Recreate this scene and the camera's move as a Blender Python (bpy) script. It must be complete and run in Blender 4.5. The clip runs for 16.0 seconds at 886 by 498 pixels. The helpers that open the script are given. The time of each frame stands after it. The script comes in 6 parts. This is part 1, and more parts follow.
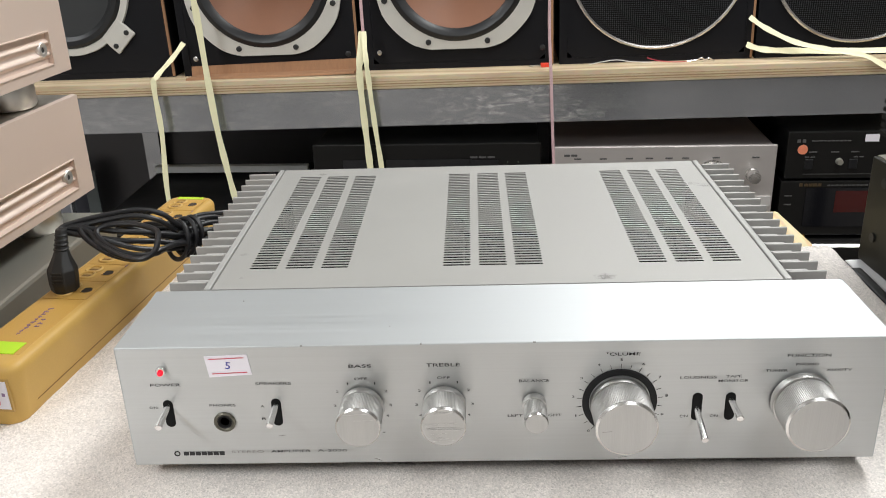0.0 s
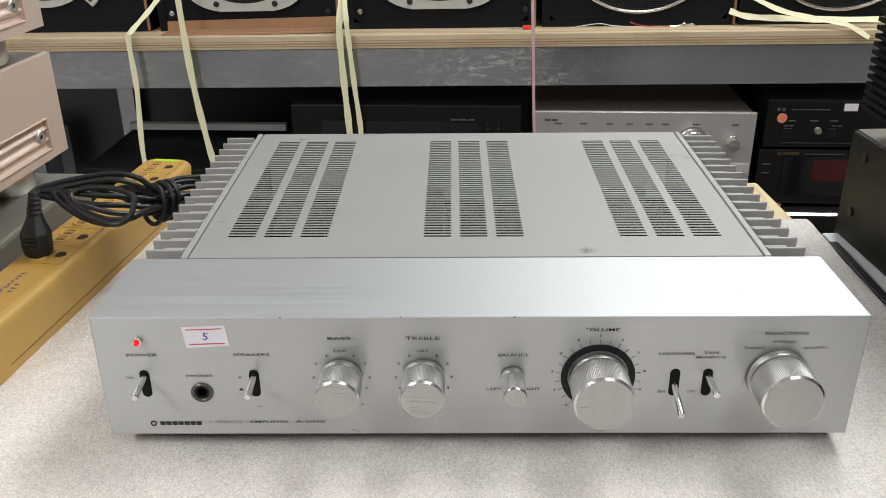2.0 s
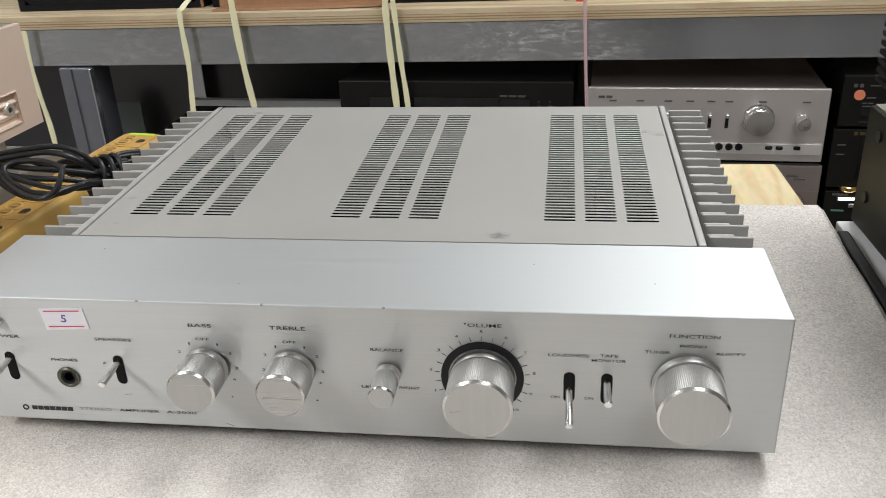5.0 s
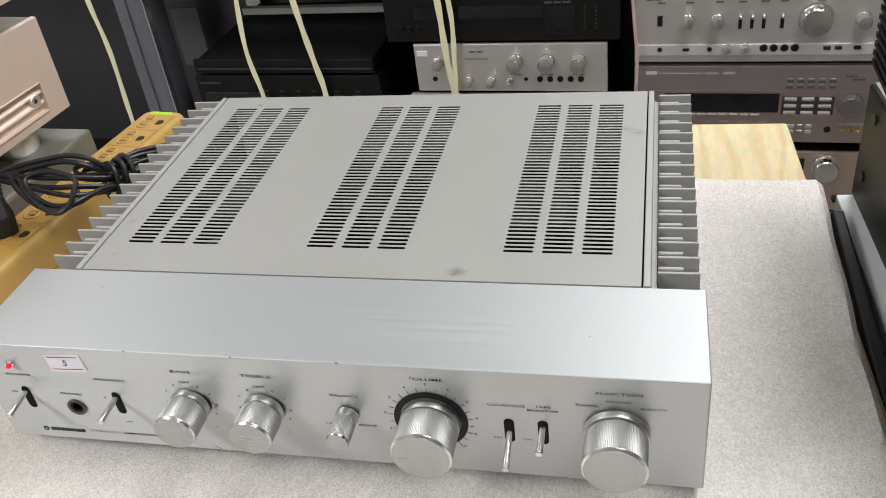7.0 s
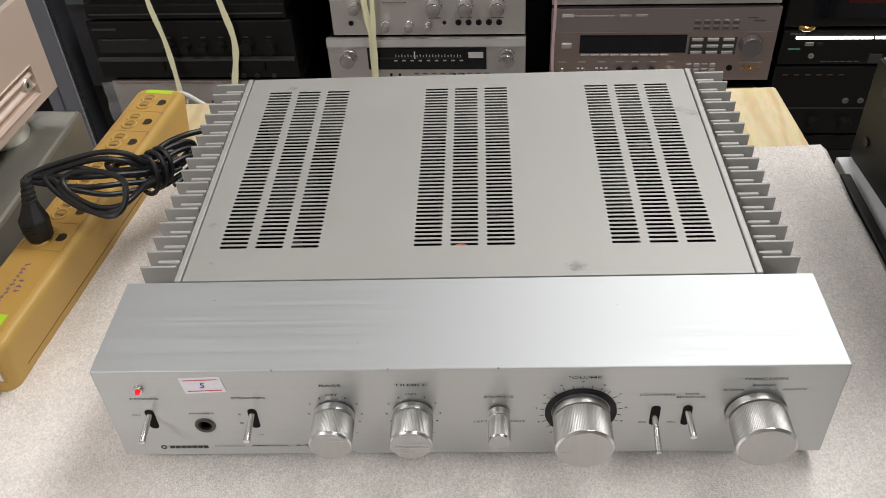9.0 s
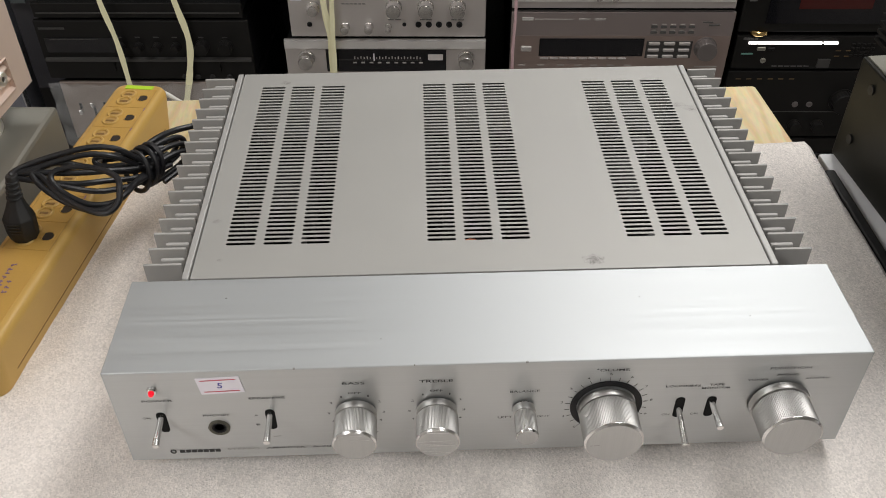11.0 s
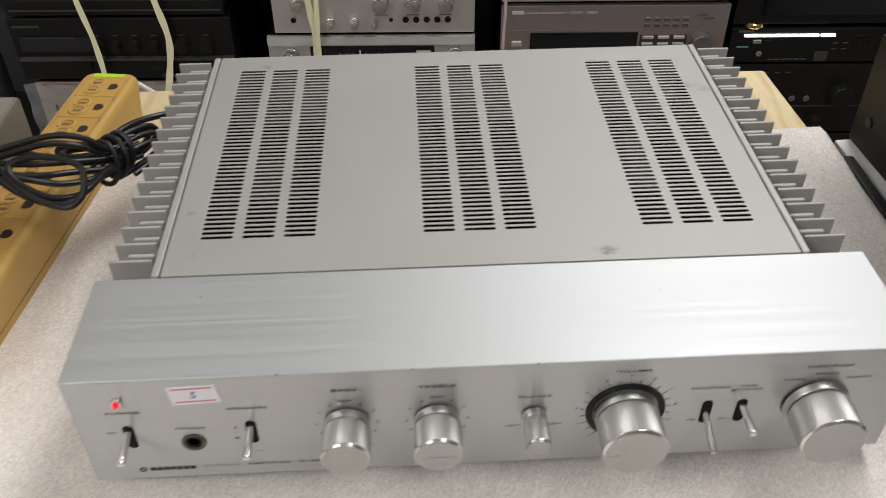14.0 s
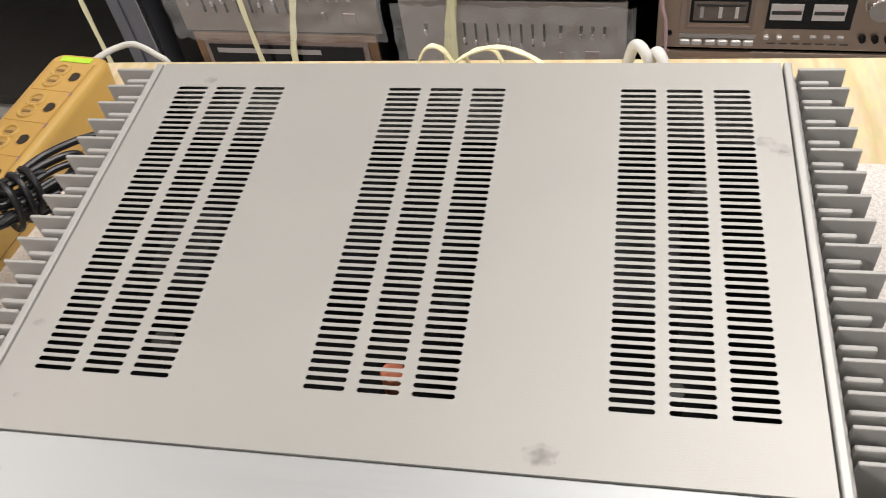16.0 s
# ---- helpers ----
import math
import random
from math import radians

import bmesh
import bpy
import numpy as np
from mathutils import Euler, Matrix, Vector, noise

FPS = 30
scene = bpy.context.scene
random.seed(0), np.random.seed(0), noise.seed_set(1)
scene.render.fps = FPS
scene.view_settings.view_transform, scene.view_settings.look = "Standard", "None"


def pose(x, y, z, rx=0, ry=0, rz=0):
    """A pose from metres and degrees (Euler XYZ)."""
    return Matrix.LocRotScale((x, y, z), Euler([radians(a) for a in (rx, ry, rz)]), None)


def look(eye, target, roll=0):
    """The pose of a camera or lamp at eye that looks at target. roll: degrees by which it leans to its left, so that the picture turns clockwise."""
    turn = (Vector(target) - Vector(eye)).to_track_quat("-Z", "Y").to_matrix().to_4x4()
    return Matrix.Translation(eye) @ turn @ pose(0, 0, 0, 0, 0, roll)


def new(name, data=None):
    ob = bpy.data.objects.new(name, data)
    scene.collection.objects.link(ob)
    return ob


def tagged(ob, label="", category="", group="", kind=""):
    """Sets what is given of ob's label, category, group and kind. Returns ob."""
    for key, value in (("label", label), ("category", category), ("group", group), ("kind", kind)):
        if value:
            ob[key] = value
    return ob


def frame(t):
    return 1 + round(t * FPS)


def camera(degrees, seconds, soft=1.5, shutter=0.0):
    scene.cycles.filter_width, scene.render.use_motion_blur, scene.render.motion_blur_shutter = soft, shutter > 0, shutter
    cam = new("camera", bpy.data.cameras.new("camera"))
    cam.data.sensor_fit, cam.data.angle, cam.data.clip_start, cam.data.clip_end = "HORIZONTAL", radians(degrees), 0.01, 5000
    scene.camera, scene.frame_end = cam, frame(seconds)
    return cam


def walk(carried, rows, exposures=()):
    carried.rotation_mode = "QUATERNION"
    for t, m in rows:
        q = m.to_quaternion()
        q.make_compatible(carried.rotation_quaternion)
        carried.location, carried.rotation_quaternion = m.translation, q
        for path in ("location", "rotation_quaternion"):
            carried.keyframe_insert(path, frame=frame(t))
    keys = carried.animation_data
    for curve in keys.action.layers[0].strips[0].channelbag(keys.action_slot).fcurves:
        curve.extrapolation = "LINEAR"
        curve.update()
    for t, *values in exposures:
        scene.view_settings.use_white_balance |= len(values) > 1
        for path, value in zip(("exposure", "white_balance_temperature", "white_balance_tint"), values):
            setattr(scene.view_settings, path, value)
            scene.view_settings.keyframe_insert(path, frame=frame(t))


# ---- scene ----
cam = camera(53.1, 16.0, soft=0.7, shutter=0.35)
PATH = [
    (0, (-0.0108, -0.4208, 0.3213), (-0.0479, 0.5016, -0.0631), -2.04),
    (0.5, (-0.0147, -0.4152, 0.3251), (-0.0466, 0.4969, -0.0836), -1.72),
    (1, (-0.0148, -0.4165, 0.3286), (-0.0351, 0.4958, -0.0806), -1.23),
    (1.5, (-0.0157, -0.4164, 0.3306), (-0.0284, 0.4944, -0.0821), -0.71),
    (2, (-0.0130, -0.4140, 0.3268), (-0.0249, 0.4901, -0.1004), -0.56),
    (2.5, (-0.0139, -0.4206, 0.3303), (-0.0291, 0.4770, -0.1101), -0.60),
    (3, (-0.0114, -0.4113, 0.3266), (-0.0306, 0.4849, -0.1168), -0.90),
    (3.5, (-0.0109, -0.4169, 0.3239), (-0.0286, 0.4820, -0.1140), -1.55),
    (4, (-0.0026, -0.4147, 0.3225), (-0.0166, 0.4915, -0.1000), -1.38),
    (4.5, (0.0483, -0.3887, 0.3033), (-0.0155, 0.5135, -0.1231), -1.56),
    (4.7, (0.0739, -0.3745, 0.3028), (-0.0204, 0.5217, -0.1306), -1.95),
    (6.8, (0.1733, -0.3349, 0.3884), (-0.0571, 0.4667, -0.1632), -7.48),
    (7, (0.1785, -0.3226, 0.4016), (-0.0467, 0.4655, -0.1714), -7.93),
    (7.5, (0.1773, -0.3206, 0.4147), (-0.0451, 0.4401, -0.1951), -8.86),
    (8, (0.1445, -0.3204, 0.4345), (-0.0606, 0.4197, -0.2059), -9.22),
    (8.5, (0.0656, -0.3297, 0.4587), (-0.0594, 0.4151, -0.1968), -6.34),
    (8.7, (0.0402, -0.3257, 0.4605), (-0.0437, 0.4254, -0.1943), -4.69),
    (10.8, (-0.0312, -0.3221, 0.4527), (-0.0182, 0.4340, -0.2017), -1.03),
    (11, (-0.0351, -0.3224, 0.4499), (-0.0131, 0.4360, -0.2015), -0.38),
    (11.5, (-0.0505, -0.3034, 0.4123), (-0.0126, 0.4505, -0.2435), 1.06),
    (12, (-0.0642, -0.2698, 0.3828), (-0.0346, 0.4694, -0.2902), 0.76),
    (12.5, (-0.0781, -0.2621, 0.3755), (-0.0518, 0.4715, -0.3035), 0.29),
    (13, (-0.0855, -0.2814, 0.3988), (-0.0519, 0.4576, -0.2740), 0.00),
    (13.5, (-0.0867, -0.3013, 0.4087), (-0.0357, 0.4544, -0.2443), 0.18),
    (14, (-0.0400, -0.2882, 0.4102), (-0.0039, 0.4738, -0.2363), -0.40),
    (14.5, (0.0431, -0.2114, 0.4100), (0.0036, 0.5359, -0.2533), -2.76),
    (15, (0.0877, -0.1052, 0.4019), (-0.0321, 0.5844, -0.3123), -6.78),
    (15.5, (0.1048, -0.0635, 0.3956), (-0.0577, 0.5738, -0.3577), -9.58),
    (16, (0.0943, -0.0748, 0.4025), (-0.0973, 0.5497, -0.3547), -10.82),
]
EXPOSURES = [(0, 0.47, 6300, 8), (0.5, 0.08, 6300, 8), (1, 0.08, 6300, 8), (2, 0.19, 6300, 8), (4.5, 0.23, 6300, 8), (7, 0.3, 6300, 8), (8, 0.40, 6300, 8), (8.5, 0.16, 6400, 10), (11, -0.06, 6500, 10), (11.5, 0.02, 6500, 10), (12, -0.15, 6500, 10), (12.5, -0.27, 6500, 10), (13, -0.23, 6500, 10), (13.5, -0.10, 6500, 10), (14, -0.04, 6500, 10), (14.5, 0.0, 6600, 11), (15, 0.38, 6700, 12), (16, 0.43, 6700, 12)]
walk(cam, [(t, look(eye, target, roll)) for t, eye, target, roll in PATH], EXPOSURES)

# ---- light ----
world = bpy.data.worlds.new("shop_world")
world.use_nodes = True
world.node_tree.nodes["Background"].inputs[0].default_value = (0.8, 0.9, 1.0, 1)
world.node_tree.nodes["Background"].inputs[1].default_value = 0.02
scene.world = world


def tube_lamp(x, y, z, sx, sy, watts, colour):
    """A fluorescent panel on the ceiling: its light-giving face."""
    lamp = bpy.data.lights.new("ceiling_tube", "AREA")
    lamp.shape, lamp.size, lamp.size_y, lamp.energy, lamp.color = "RECTANGLE", sx, sy, watts, colour
    new("ceiling_tube", lamp).matrix_world = pose(x, y, z)


LAMPS = [  # x, y, length along x, length along y, watts
    (0.70, 0.75, 0.6, 1.2, 27),
    (0.70, 2.60, 0.6, 1.2, 9),
    (-1.90, 0.75, 0.6, 1.2, 14),
    (-1.90, 2.60, 0.6, 1.2, 10),
    (0.70, -1.30, 0.6, 1.2, 10),
    (-1.50, -1.30, 0.6, 1.2, 37),
]
CEILING = 1.72
for lx, ly, sx, sy, watts in LAMPS:
    tube_lamp(lx, ly, CEILING - 0.09, sx, sy, watts, (1.0, 0.985, 0.965))


# ---- materials ----
def mat(name, colour, rough=0.5, metal=0.0, vary=0.12, scale=30.0, fine=0.0, fine_scale=400.0, stretch=(1, 1, 1), spec=0.5, coat=0.0, aniso=0.0, axis="X", rand=0.0):
    """A surface with colour varied at two scales, and fine relief."""
    m = bpy.data.materials.new(name)
    m.use_nodes = True
    nt = m.node_tree
    b = nt.nodes["Principled BSDF"]
    L = nt.links.new
    co = nt.nodes.new("ShaderNodeTexCoord")
    mp = nt.nodes.new("ShaderNodeMapping")
    mp.inputs["Scale"].default_value = stretch
    L(co.outputs["Object"], mp.inputs["Vector"])
    n1 = nt.nodes.new("ShaderNodeTexNoise")
    n1.inputs["Scale"].default_value, n1.inputs["Detail"].default_value = scale, 6
    L(mp.outputs[0], n1.inputs["Vector"])
    n2 = nt.nodes.new("ShaderNodeTexNoise")
    n2.inputs["Scale"].default_value, n2.inputs["Detail"].default_value = fine_scale, 3
    L(mp.outputs[0], n2.inputs["Vector"])
    mix = nt.nodes.new("ShaderNodeMix")
    mix.data_type = "RGBA"
    mix.inputs[6].default_value = (*[c * (1 - vary) for c in colour], 1)
    mix.inputs[7].default_value = (*[min(1, c * (1 + vary)) for c in colour], 1)
    add = nt.nodes.new("ShaderNodeMath")
    add.operation = "MULTIPLY_ADD"
    add.inputs[1].default_value = 0.4
    L(n2.outputs["Fac"], add.inputs[0])
    sub = nt.nodes.new("ShaderNodeMath")
    sub.operation = "MULTIPLY"
    sub.inputs[1].default_value = 0.6
    L(n1.outputs["Fac"], sub.inputs[0])
    L(sub.outputs[0], add.inputs[2])
    L(add.outputs[0], mix.inputs[0])
    out = mix.outputs[2]
    if rand:
        info = nt.nodes.new("ShaderNodeObjectInfo")
        hsv = nt.nodes.new("ShaderNodeHueSaturation")
        mr = nt.nodes.new("ShaderNodeMapRange")
        mr.inputs[3].default_value, mr.inputs[4].default_value = 1 - rand, 1 + rand
        L(info.outputs["Random"], mr.inputs[0])
        L(mr.outputs[0], hsv.inputs["Value"])
        L(out, hsv.inputs["Color"])
        out = hsv.outputs[0]
    L(out, b.inputs["Base Color"])
    rr = nt.nodes.new("ShaderNodeMapRange")
    rr.inputs[3].default_value, rr.inputs[4].default_value = max(0.02, rough * 0.85), min(1, rough * 1.15)
    L(n1.outputs["Fac"], rr.inputs[0])
    L(rr.outputs[0], b.inputs["Roughness"])
    b.inputs["Metallic"].default_value = metal
    b.inputs["Specular IOR Level"].default_value = spec
    b.inputs["Coat Weight"].default_value = coat
    if aniso:
        b.inputs["Anisotropic"].default_value = aniso
        tg = nt.nodes.new("ShaderNodeTangent")
        tg.direction_type, tg.axis = "RADIAL", axis
        L(tg.outputs[0], b.inputs["Tangent"])
    if fine:
        bp = nt.nodes.new("ShaderNodeBump")
        bp.inputs["Strength"].default_value, bp.inputs["Distance"].default_value = fine, 0.001
        L(n2.outputs["Fac"], bp.inputs["Height"])
        L(bp.outputs[0], b.inputs["Normal"])
    return m


def wood(name, light, dark, along="Y", ring=38.0, rough=0.6):
    """Sawn timber with long bands, fine pores and a few knots."""
    m = bpy.data.materials.new(name)
    m.use_nodes = True
    nt = m.node_tree
    b = nt.nodes["Principled BSDF"]
    L = nt.links.new
    co = nt.nodes.new("ShaderNodeTexCoord")
    mp = nt.nodes.new("ShaderNodeMapping")
    mp.inputs["Scale"].default_value = {"X": (0.16, 1, 1), "Y": (1, 0.24, 1)}[along]
    L(co.outputs["Object"], mp.inputs["Vector"])
    wv = nt.nodes.new("ShaderNodeTexWave")
    wv.bands_direction = {"X": "Y", "Y": "X"}[along]
    wv.inputs["Scale"].default_value, wv.inputs["Distortion"].default_value = ring / 6, 9
    wv.inputs["Detail"].default_value, wv.inputs["Detail Scale"].default_value = 3, 1.2
    L(mp.outputs[0], wv.inputs["Vector"])
    no = nt.nodes.new("ShaderNodeTexNoise")
    no.inputs["Scale"].default_value, no.inputs["Detail"].default_value = 260, 5
    L(mp.outputs[0], no.inputs["Vector"])
    big = nt.nodes.new("ShaderNodeTexNoise")
    big.inputs["Scale"].default_value, big.inputs["Detail"].default_value = 9, 4
    L(co.outputs["Object"], big.inputs["Vector"])
    r = nt.nodes.new("ShaderNodeValToRGB")
    r.color_ramp.elements[0].color, r.color_ramp.elements[1].color = (*light, 1), (*dark, 1)
    r.color_ramp.elements[0].position, r.color_ramp.elements[1].position = 0.5, 1.0
    L(wv.outputs["Fac"], r.inputs[0])
    mu = nt.nodes.new("ShaderNodeMix")
    mu.data_type, mu.blend_type = "RGBA", "MULTIPLY"
    mu.inputs[0].default_value = 0.35
    L(r.outputs[0], mu.inputs[6])
    L(no.outputs["Color"], mu.inputs[7])
    mu2 = nt.nodes.new("ShaderNodeMix")
    mu2.data_type, mu2.blend_type = "RGBA", "OVERLAY"
    mu2.inputs[0].default_value = 0.25
    L(mu.outputs[2], mu2.inputs[6])
    L(big.outputs["Fac"], mu2.inputs[7])
    L(mu2.outputs[2], b.inputs["Base Color"])
    b.inputs["Roughness"].default_value = rough
    bp = nt.nodes.new("ShaderNodeBump")
    bp.inputs["Strength"].default_value, bp.inputs["Distance"].default_value = 0.25, 0.001
    L(no.outputs["Fac"], bp.inputs["Height"])
    L(bp.outputs[0], b.inputs["Normal"])
    return m


def emit(name, colour, strength, rough=0.5):
    m = bpy.data.materials.new(name)
    m.use_nodes = True
    b = m.node_tree.nodes["Principled BSDF"]
    b.inputs["Base Color"].default_value = (*colour, 1)
    b.inputs["Emission Color"].default_value = (*colour, 1)
    b.inputs["Emission Strength"].default_value = strength
    b.inputs["Roughness"].default_value = rough
    return m


def brushed(name, colour, rough, streak, aniso):
    """Metal brushed along x: fine lines and broader streaks, at two scales."""
    m = mat(name, colour, rough, 1.0, 0.02, 5, 0.0, 60, (1, 1, 1), aniso=aniso, axis="X")
    nt = m.node_tree
    b = nt.nodes["Principled BSDF"]
    L = nt.links.new
    co = nt.nodes.new("ShaderNodeTexCoord")
    total = None
    for sx, syz, seed, weight in ((3.5, 900.0, 0.0, 0.45), (9.0, 2300.0, 3.1, 0.4), (2.0, 330.0, 8.0, 0.15)):
        mp = nt.nodes.new("ShaderNodeMapping")
        mp.inputs["Scale"].default_value = (sx, syz, syz)
        mp.inputs["Location"].default_value = (seed, seed, seed)
        L(co.outputs["Object"], mp.inputs["Vector"])
        n = nt.nodes.new("ShaderNodeTexNoise")
        n.inputs["Scale"].default_value, n.inputs["Detail"].default_value = 1.0, 3
        L(mp.outputs[0], n.inputs["Vector"])
        ma = nt.nodes.new("ShaderNodeMath")
        ma.operation = "MULTIPLY_ADD"
        ma.inputs[1].default_value = weight
        L(n.outputs["Fac"], ma.inputs[0])
        ma.inputs[2].default_value = 0.0
        if total:
            L(total, ma.inputs[2])
        total = ma.outputs[0]
    mr = nt.nodes.new("ShaderNodeMapRange")
    mr.inputs[1].default_value, mr.inputs[2].default_value = 0.38, 0.62
    L(total, mr.inputs[0])
    mx = nt.nodes.new("ShaderNodeMix")
    mx.data_type = "RGBA"
    mx.inputs[6].default_value = (*[c * (1 - streak) for c in colour], 1)
    mx.inputs[7].default_value = (*[min(1, c * (1 + streak * 0.6)) for c in colour], 1)
    L(mr.outputs[0], mx.inputs[0])
    L(mx.outputs[2], b.inputs["Base Color"])
    rr = nt.nodes.new("ShaderNodeMapRange")
    rr.inputs[3].default_value, rr.inputs[4].default_value = rough * 0.92, rough * 1.08
    L(mr.outputs[0], rr.inputs[0])
    L(rr.outputs[0], b.inputs["Roughness"])
    bp = nt.nodes.new("ShaderNodeBump")
    bp.inputs["Strength"].default_value, bp.inputs["Distance"].default_value = 0.05, 0.0003
    L(total, bp.inputs["Height"])
    L(bp.outputs[0], b.inputs["Normal"])
    return m


def foam_material():
    """Expanded foam sheet: pale, cloudy, made of small shining cells."""
    m = mat("foam", (0.845, 0.788, 0.742), 0.55, 0, 0.13, 55, 0.0, 220)
    nt = m.node_tree
    b = nt.nodes["Principled BSDF"]
    L = nt.links.new
    co = nt.nodes.new("ShaderNodeTexCoord")
    vo = nt.nodes.new("ShaderNodeTexVoronoi")
    vo.inputs["Scale"].default_value = 950
    L(co.outputs["Object"], vo.inputs["Vector"])
    no = nt.nodes.new("ShaderNodeTexNoise")
    no.inputs["Scale"].default_value, no.inputs["Detail"].default_value = 240, 6
    L(co.outputs["Object"], no.inputs["Vector"])
    ad = nt.nodes.new("ShaderNodeMath")
    L(vo.outputs["Distance"], ad.inputs[0])
    L(no.outputs["Fac"], ad.inputs[1])
    bp = nt.nodes.new("ShaderNodeBump")
    bp.inputs["Strength"].default_value, bp.inputs["Distance"].default_value = 0.32, 0.0012
    L(ad.outputs[0], bp.inputs["Height"])
    L(bp.outputs[0], b.inputs["Normal"])
    # a thin skin over cells that each tilt their own way, so that some glint
    v2 = nt.nodes.new("ShaderNodeTexVoronoi")
    v2.inputs["Scale"].default_value = 1150
    L(co.outputs["Object"], v2.inputs["Vector"])
    geo = nt.nodes.new("ShaderNodeNewGeometry")
    tilt = nt.nodes.new("ShaderNodeVectorMath")
    tilt.operation = "MULTIPLY_ADD"
    tilt.inputs[1].default_value = (1.9, 1.9, 0.0)
    tilt.inputs[2].default_value = (-0.95, -0.95, 0.0)
    L(v2.outputs["Color"], tilt.inputs[0])
    plus = nt.nodes.new("ShaderNodeVectorMath")
    L(geo.outputs["Normal"], plus.inputs[0])
    L(tilt.outputs[0], plus.inputs[1])
    nrm = nt.nodes.new("ShaderNodeVectorMath")
    nrm.operation = "NORMALIZE"
    L(plus.outputs[0], nrm.inputs[0])
    L(nrm.outputs[0], b.inputs["Coat Normal"])
    b.inputs["Coat Weight"].default_value = 0.65
    b.inputs["Coat Roughness"].default_value = 0.20
    # each cell has its own tone, and some are glossy
    sep = nt.nodes.new("ShaderNodeSeparateColor")
    L(vo.outputs["Color"], sep.inputs[0])
    mr = nt.nodes.new("ShaderNodeMapRange")
    mr.inputs[1].default_value, mr.inputs[2].default_value = 0.75, 0.95
    mr.inputs[3].default_value, mr.inputs[4].default_value = 0.6, 0.06
    L(sep.outputs[0], mr.inputs[0])
    L(mr.outputs[0], b.inputs["Roughness"])
    tone = nt.nodes.new("ShaderNodeMapRange")
    tone.inputs[3].default_value, tone.inputs[4].default_value = 0.86, 1.11
    L(sep.outputs[1], tone.inputs[0])
    hsv = nt.nodes.new("ShaderNodeHueSaturation")
    old = b.inputs["Base Color"].links[0].from_socket
    L(tone.outputs[0], hsv.inputs["Value"])
    L(old, hsv.inputs["Color"])
    L(hsv.outputs[0], b.inputs["Base Color"])
    return m


def galvanised():
    """Rack steel with smeared white wear."""
    m = mat("galvanised_steel", (0.44, 0.455, 0.485), 0.21, 0.88, 0.40, 4, 0.1, 300, (1, 1, 1))
    nt = m.node_tree
    b = nt.nodes["Principled BSDF"]
    L = nt.links.new
    co = nt.nodes.new("ShaderNodeTexCoord")
    mp = nt.nodes.new("ShaderNodeMapping")
    mp.inputs["Scale"].default_value = (0.45, 1, 1.3)
    L(co.outputs["Object"], mp.inputs["Vector"])
    # scratches lie in patches: a broad field cut by fine slanting strokes
    broad = nt.nodes.new("ShaderNodeTexNoise")
    broad.inputs["Scale"].default_value, broad.inputs["Detail"].default_value = 17, 3
    L(mp.outputs[0], broad.inputs["Vector"])
    rb = nt.nodes.new("ShaderNodeValToRGB")
    rb.color_ramp.elements[0].position, rb.color_ramp.elements[1].position = 0.36, 0.52
    L(broad.outputs["Fac"], rb.inputs[0])
    slant = nt.nodes.new("ShaderNodeMapping")
    slant.inputs["Rotation"].default_value = (0, math.radians(-14), 0)
    slant.inputs["Scale"].default_value = (0.55, 1, 1.5)
    L(co.outputs["Object"], slant.inputs["Vector"])
    n = nt.nodes.new("ShaderNodeTexNoise")
    n.inputs["Scale"].default_value, n.inputs["Detail"].default_value, n.inputs["Distortion"].default_value = 95, 9, 0.5
    n.inputs["Roughness"].default_value = 0.66
    L(slant.outputs[0], n.inputs["Vector"])
    rn = nt.nodes.new("ShaderNodeValToRGB")
    rn.color_ramp.elements[0].position, rn.color_ramp.elements[1].position = 0.46, 0.66
    L(n.outputs["Fac"], rn.inputs[0])
    r = nt.nodes.new("ShaderNodeMix")
    r.data_type, r.blend_type = "RGBA", "MULTIPLY"
    r.inputs[0].default_value = 1.0
    L(rb.outputs[0], r.inputs[6])
    L(rn.outputs[0], r.inputs[7])
    # the scuffs lie where loads are slid in, and thin out towards one end
    sep = nt.nodes.new("ShaderNodeSeparateXYZ")
    L(co.outputs["Object"], sep.inputs[0])
    place = nt.nodes.new("ShaderNodeValToRGB")
    place.color_ramp.elements[0].position, place.color_ramp.elements[1].position = 0.0, 1.0
    place.color_ramp.elements[0].color, place.color_ramp.elements[1].color = (0.28, 0.28, 0.28, 1), (0.03, 0.03, 0.03, 1)
    for at, v in ((0.50, 0.30), (0.56, 1.0), (0.66, 1.0), (0.71, 0.25), (0.80, 0.08)):
        place.color_ramp.elements.new(at).color = (v, v, v, 1)
    span = nt.nodes.new("ShaderNodeMapRange")
    span.inputs[1].default_value, span.inputs[2].default_value = -1.0, 0.8
    L(sep.outputs[0], span.inputs[0])
    L(span.outputs[0], place.inputs[0])
    dense = nt.nodes.new("ShaderNodeMix")
    dense.data_type, dense.blend_type = "RGBA", "MULTIPLY"
    dense.inputs[0].default_value = 1.0
    L(r.outputs[2], dense.inputs[6])
    L(place.outputs[0], dense.inputs[7])
    mx = nt.nodes.new("ShaderNodeMix")
    mx.data_type = "RGBA"
    old = b.inputs["Base Color"].links[0].from_socket
    L(dense.outputs[2], mx.inputs[0])
    L(old, mx.inputs[6])
    mx.inputs[7].default_value = (0.95, 0.95, 0.95, 1)
    L(mx.outputs[2], b.inputs["Base Color"])
    return m


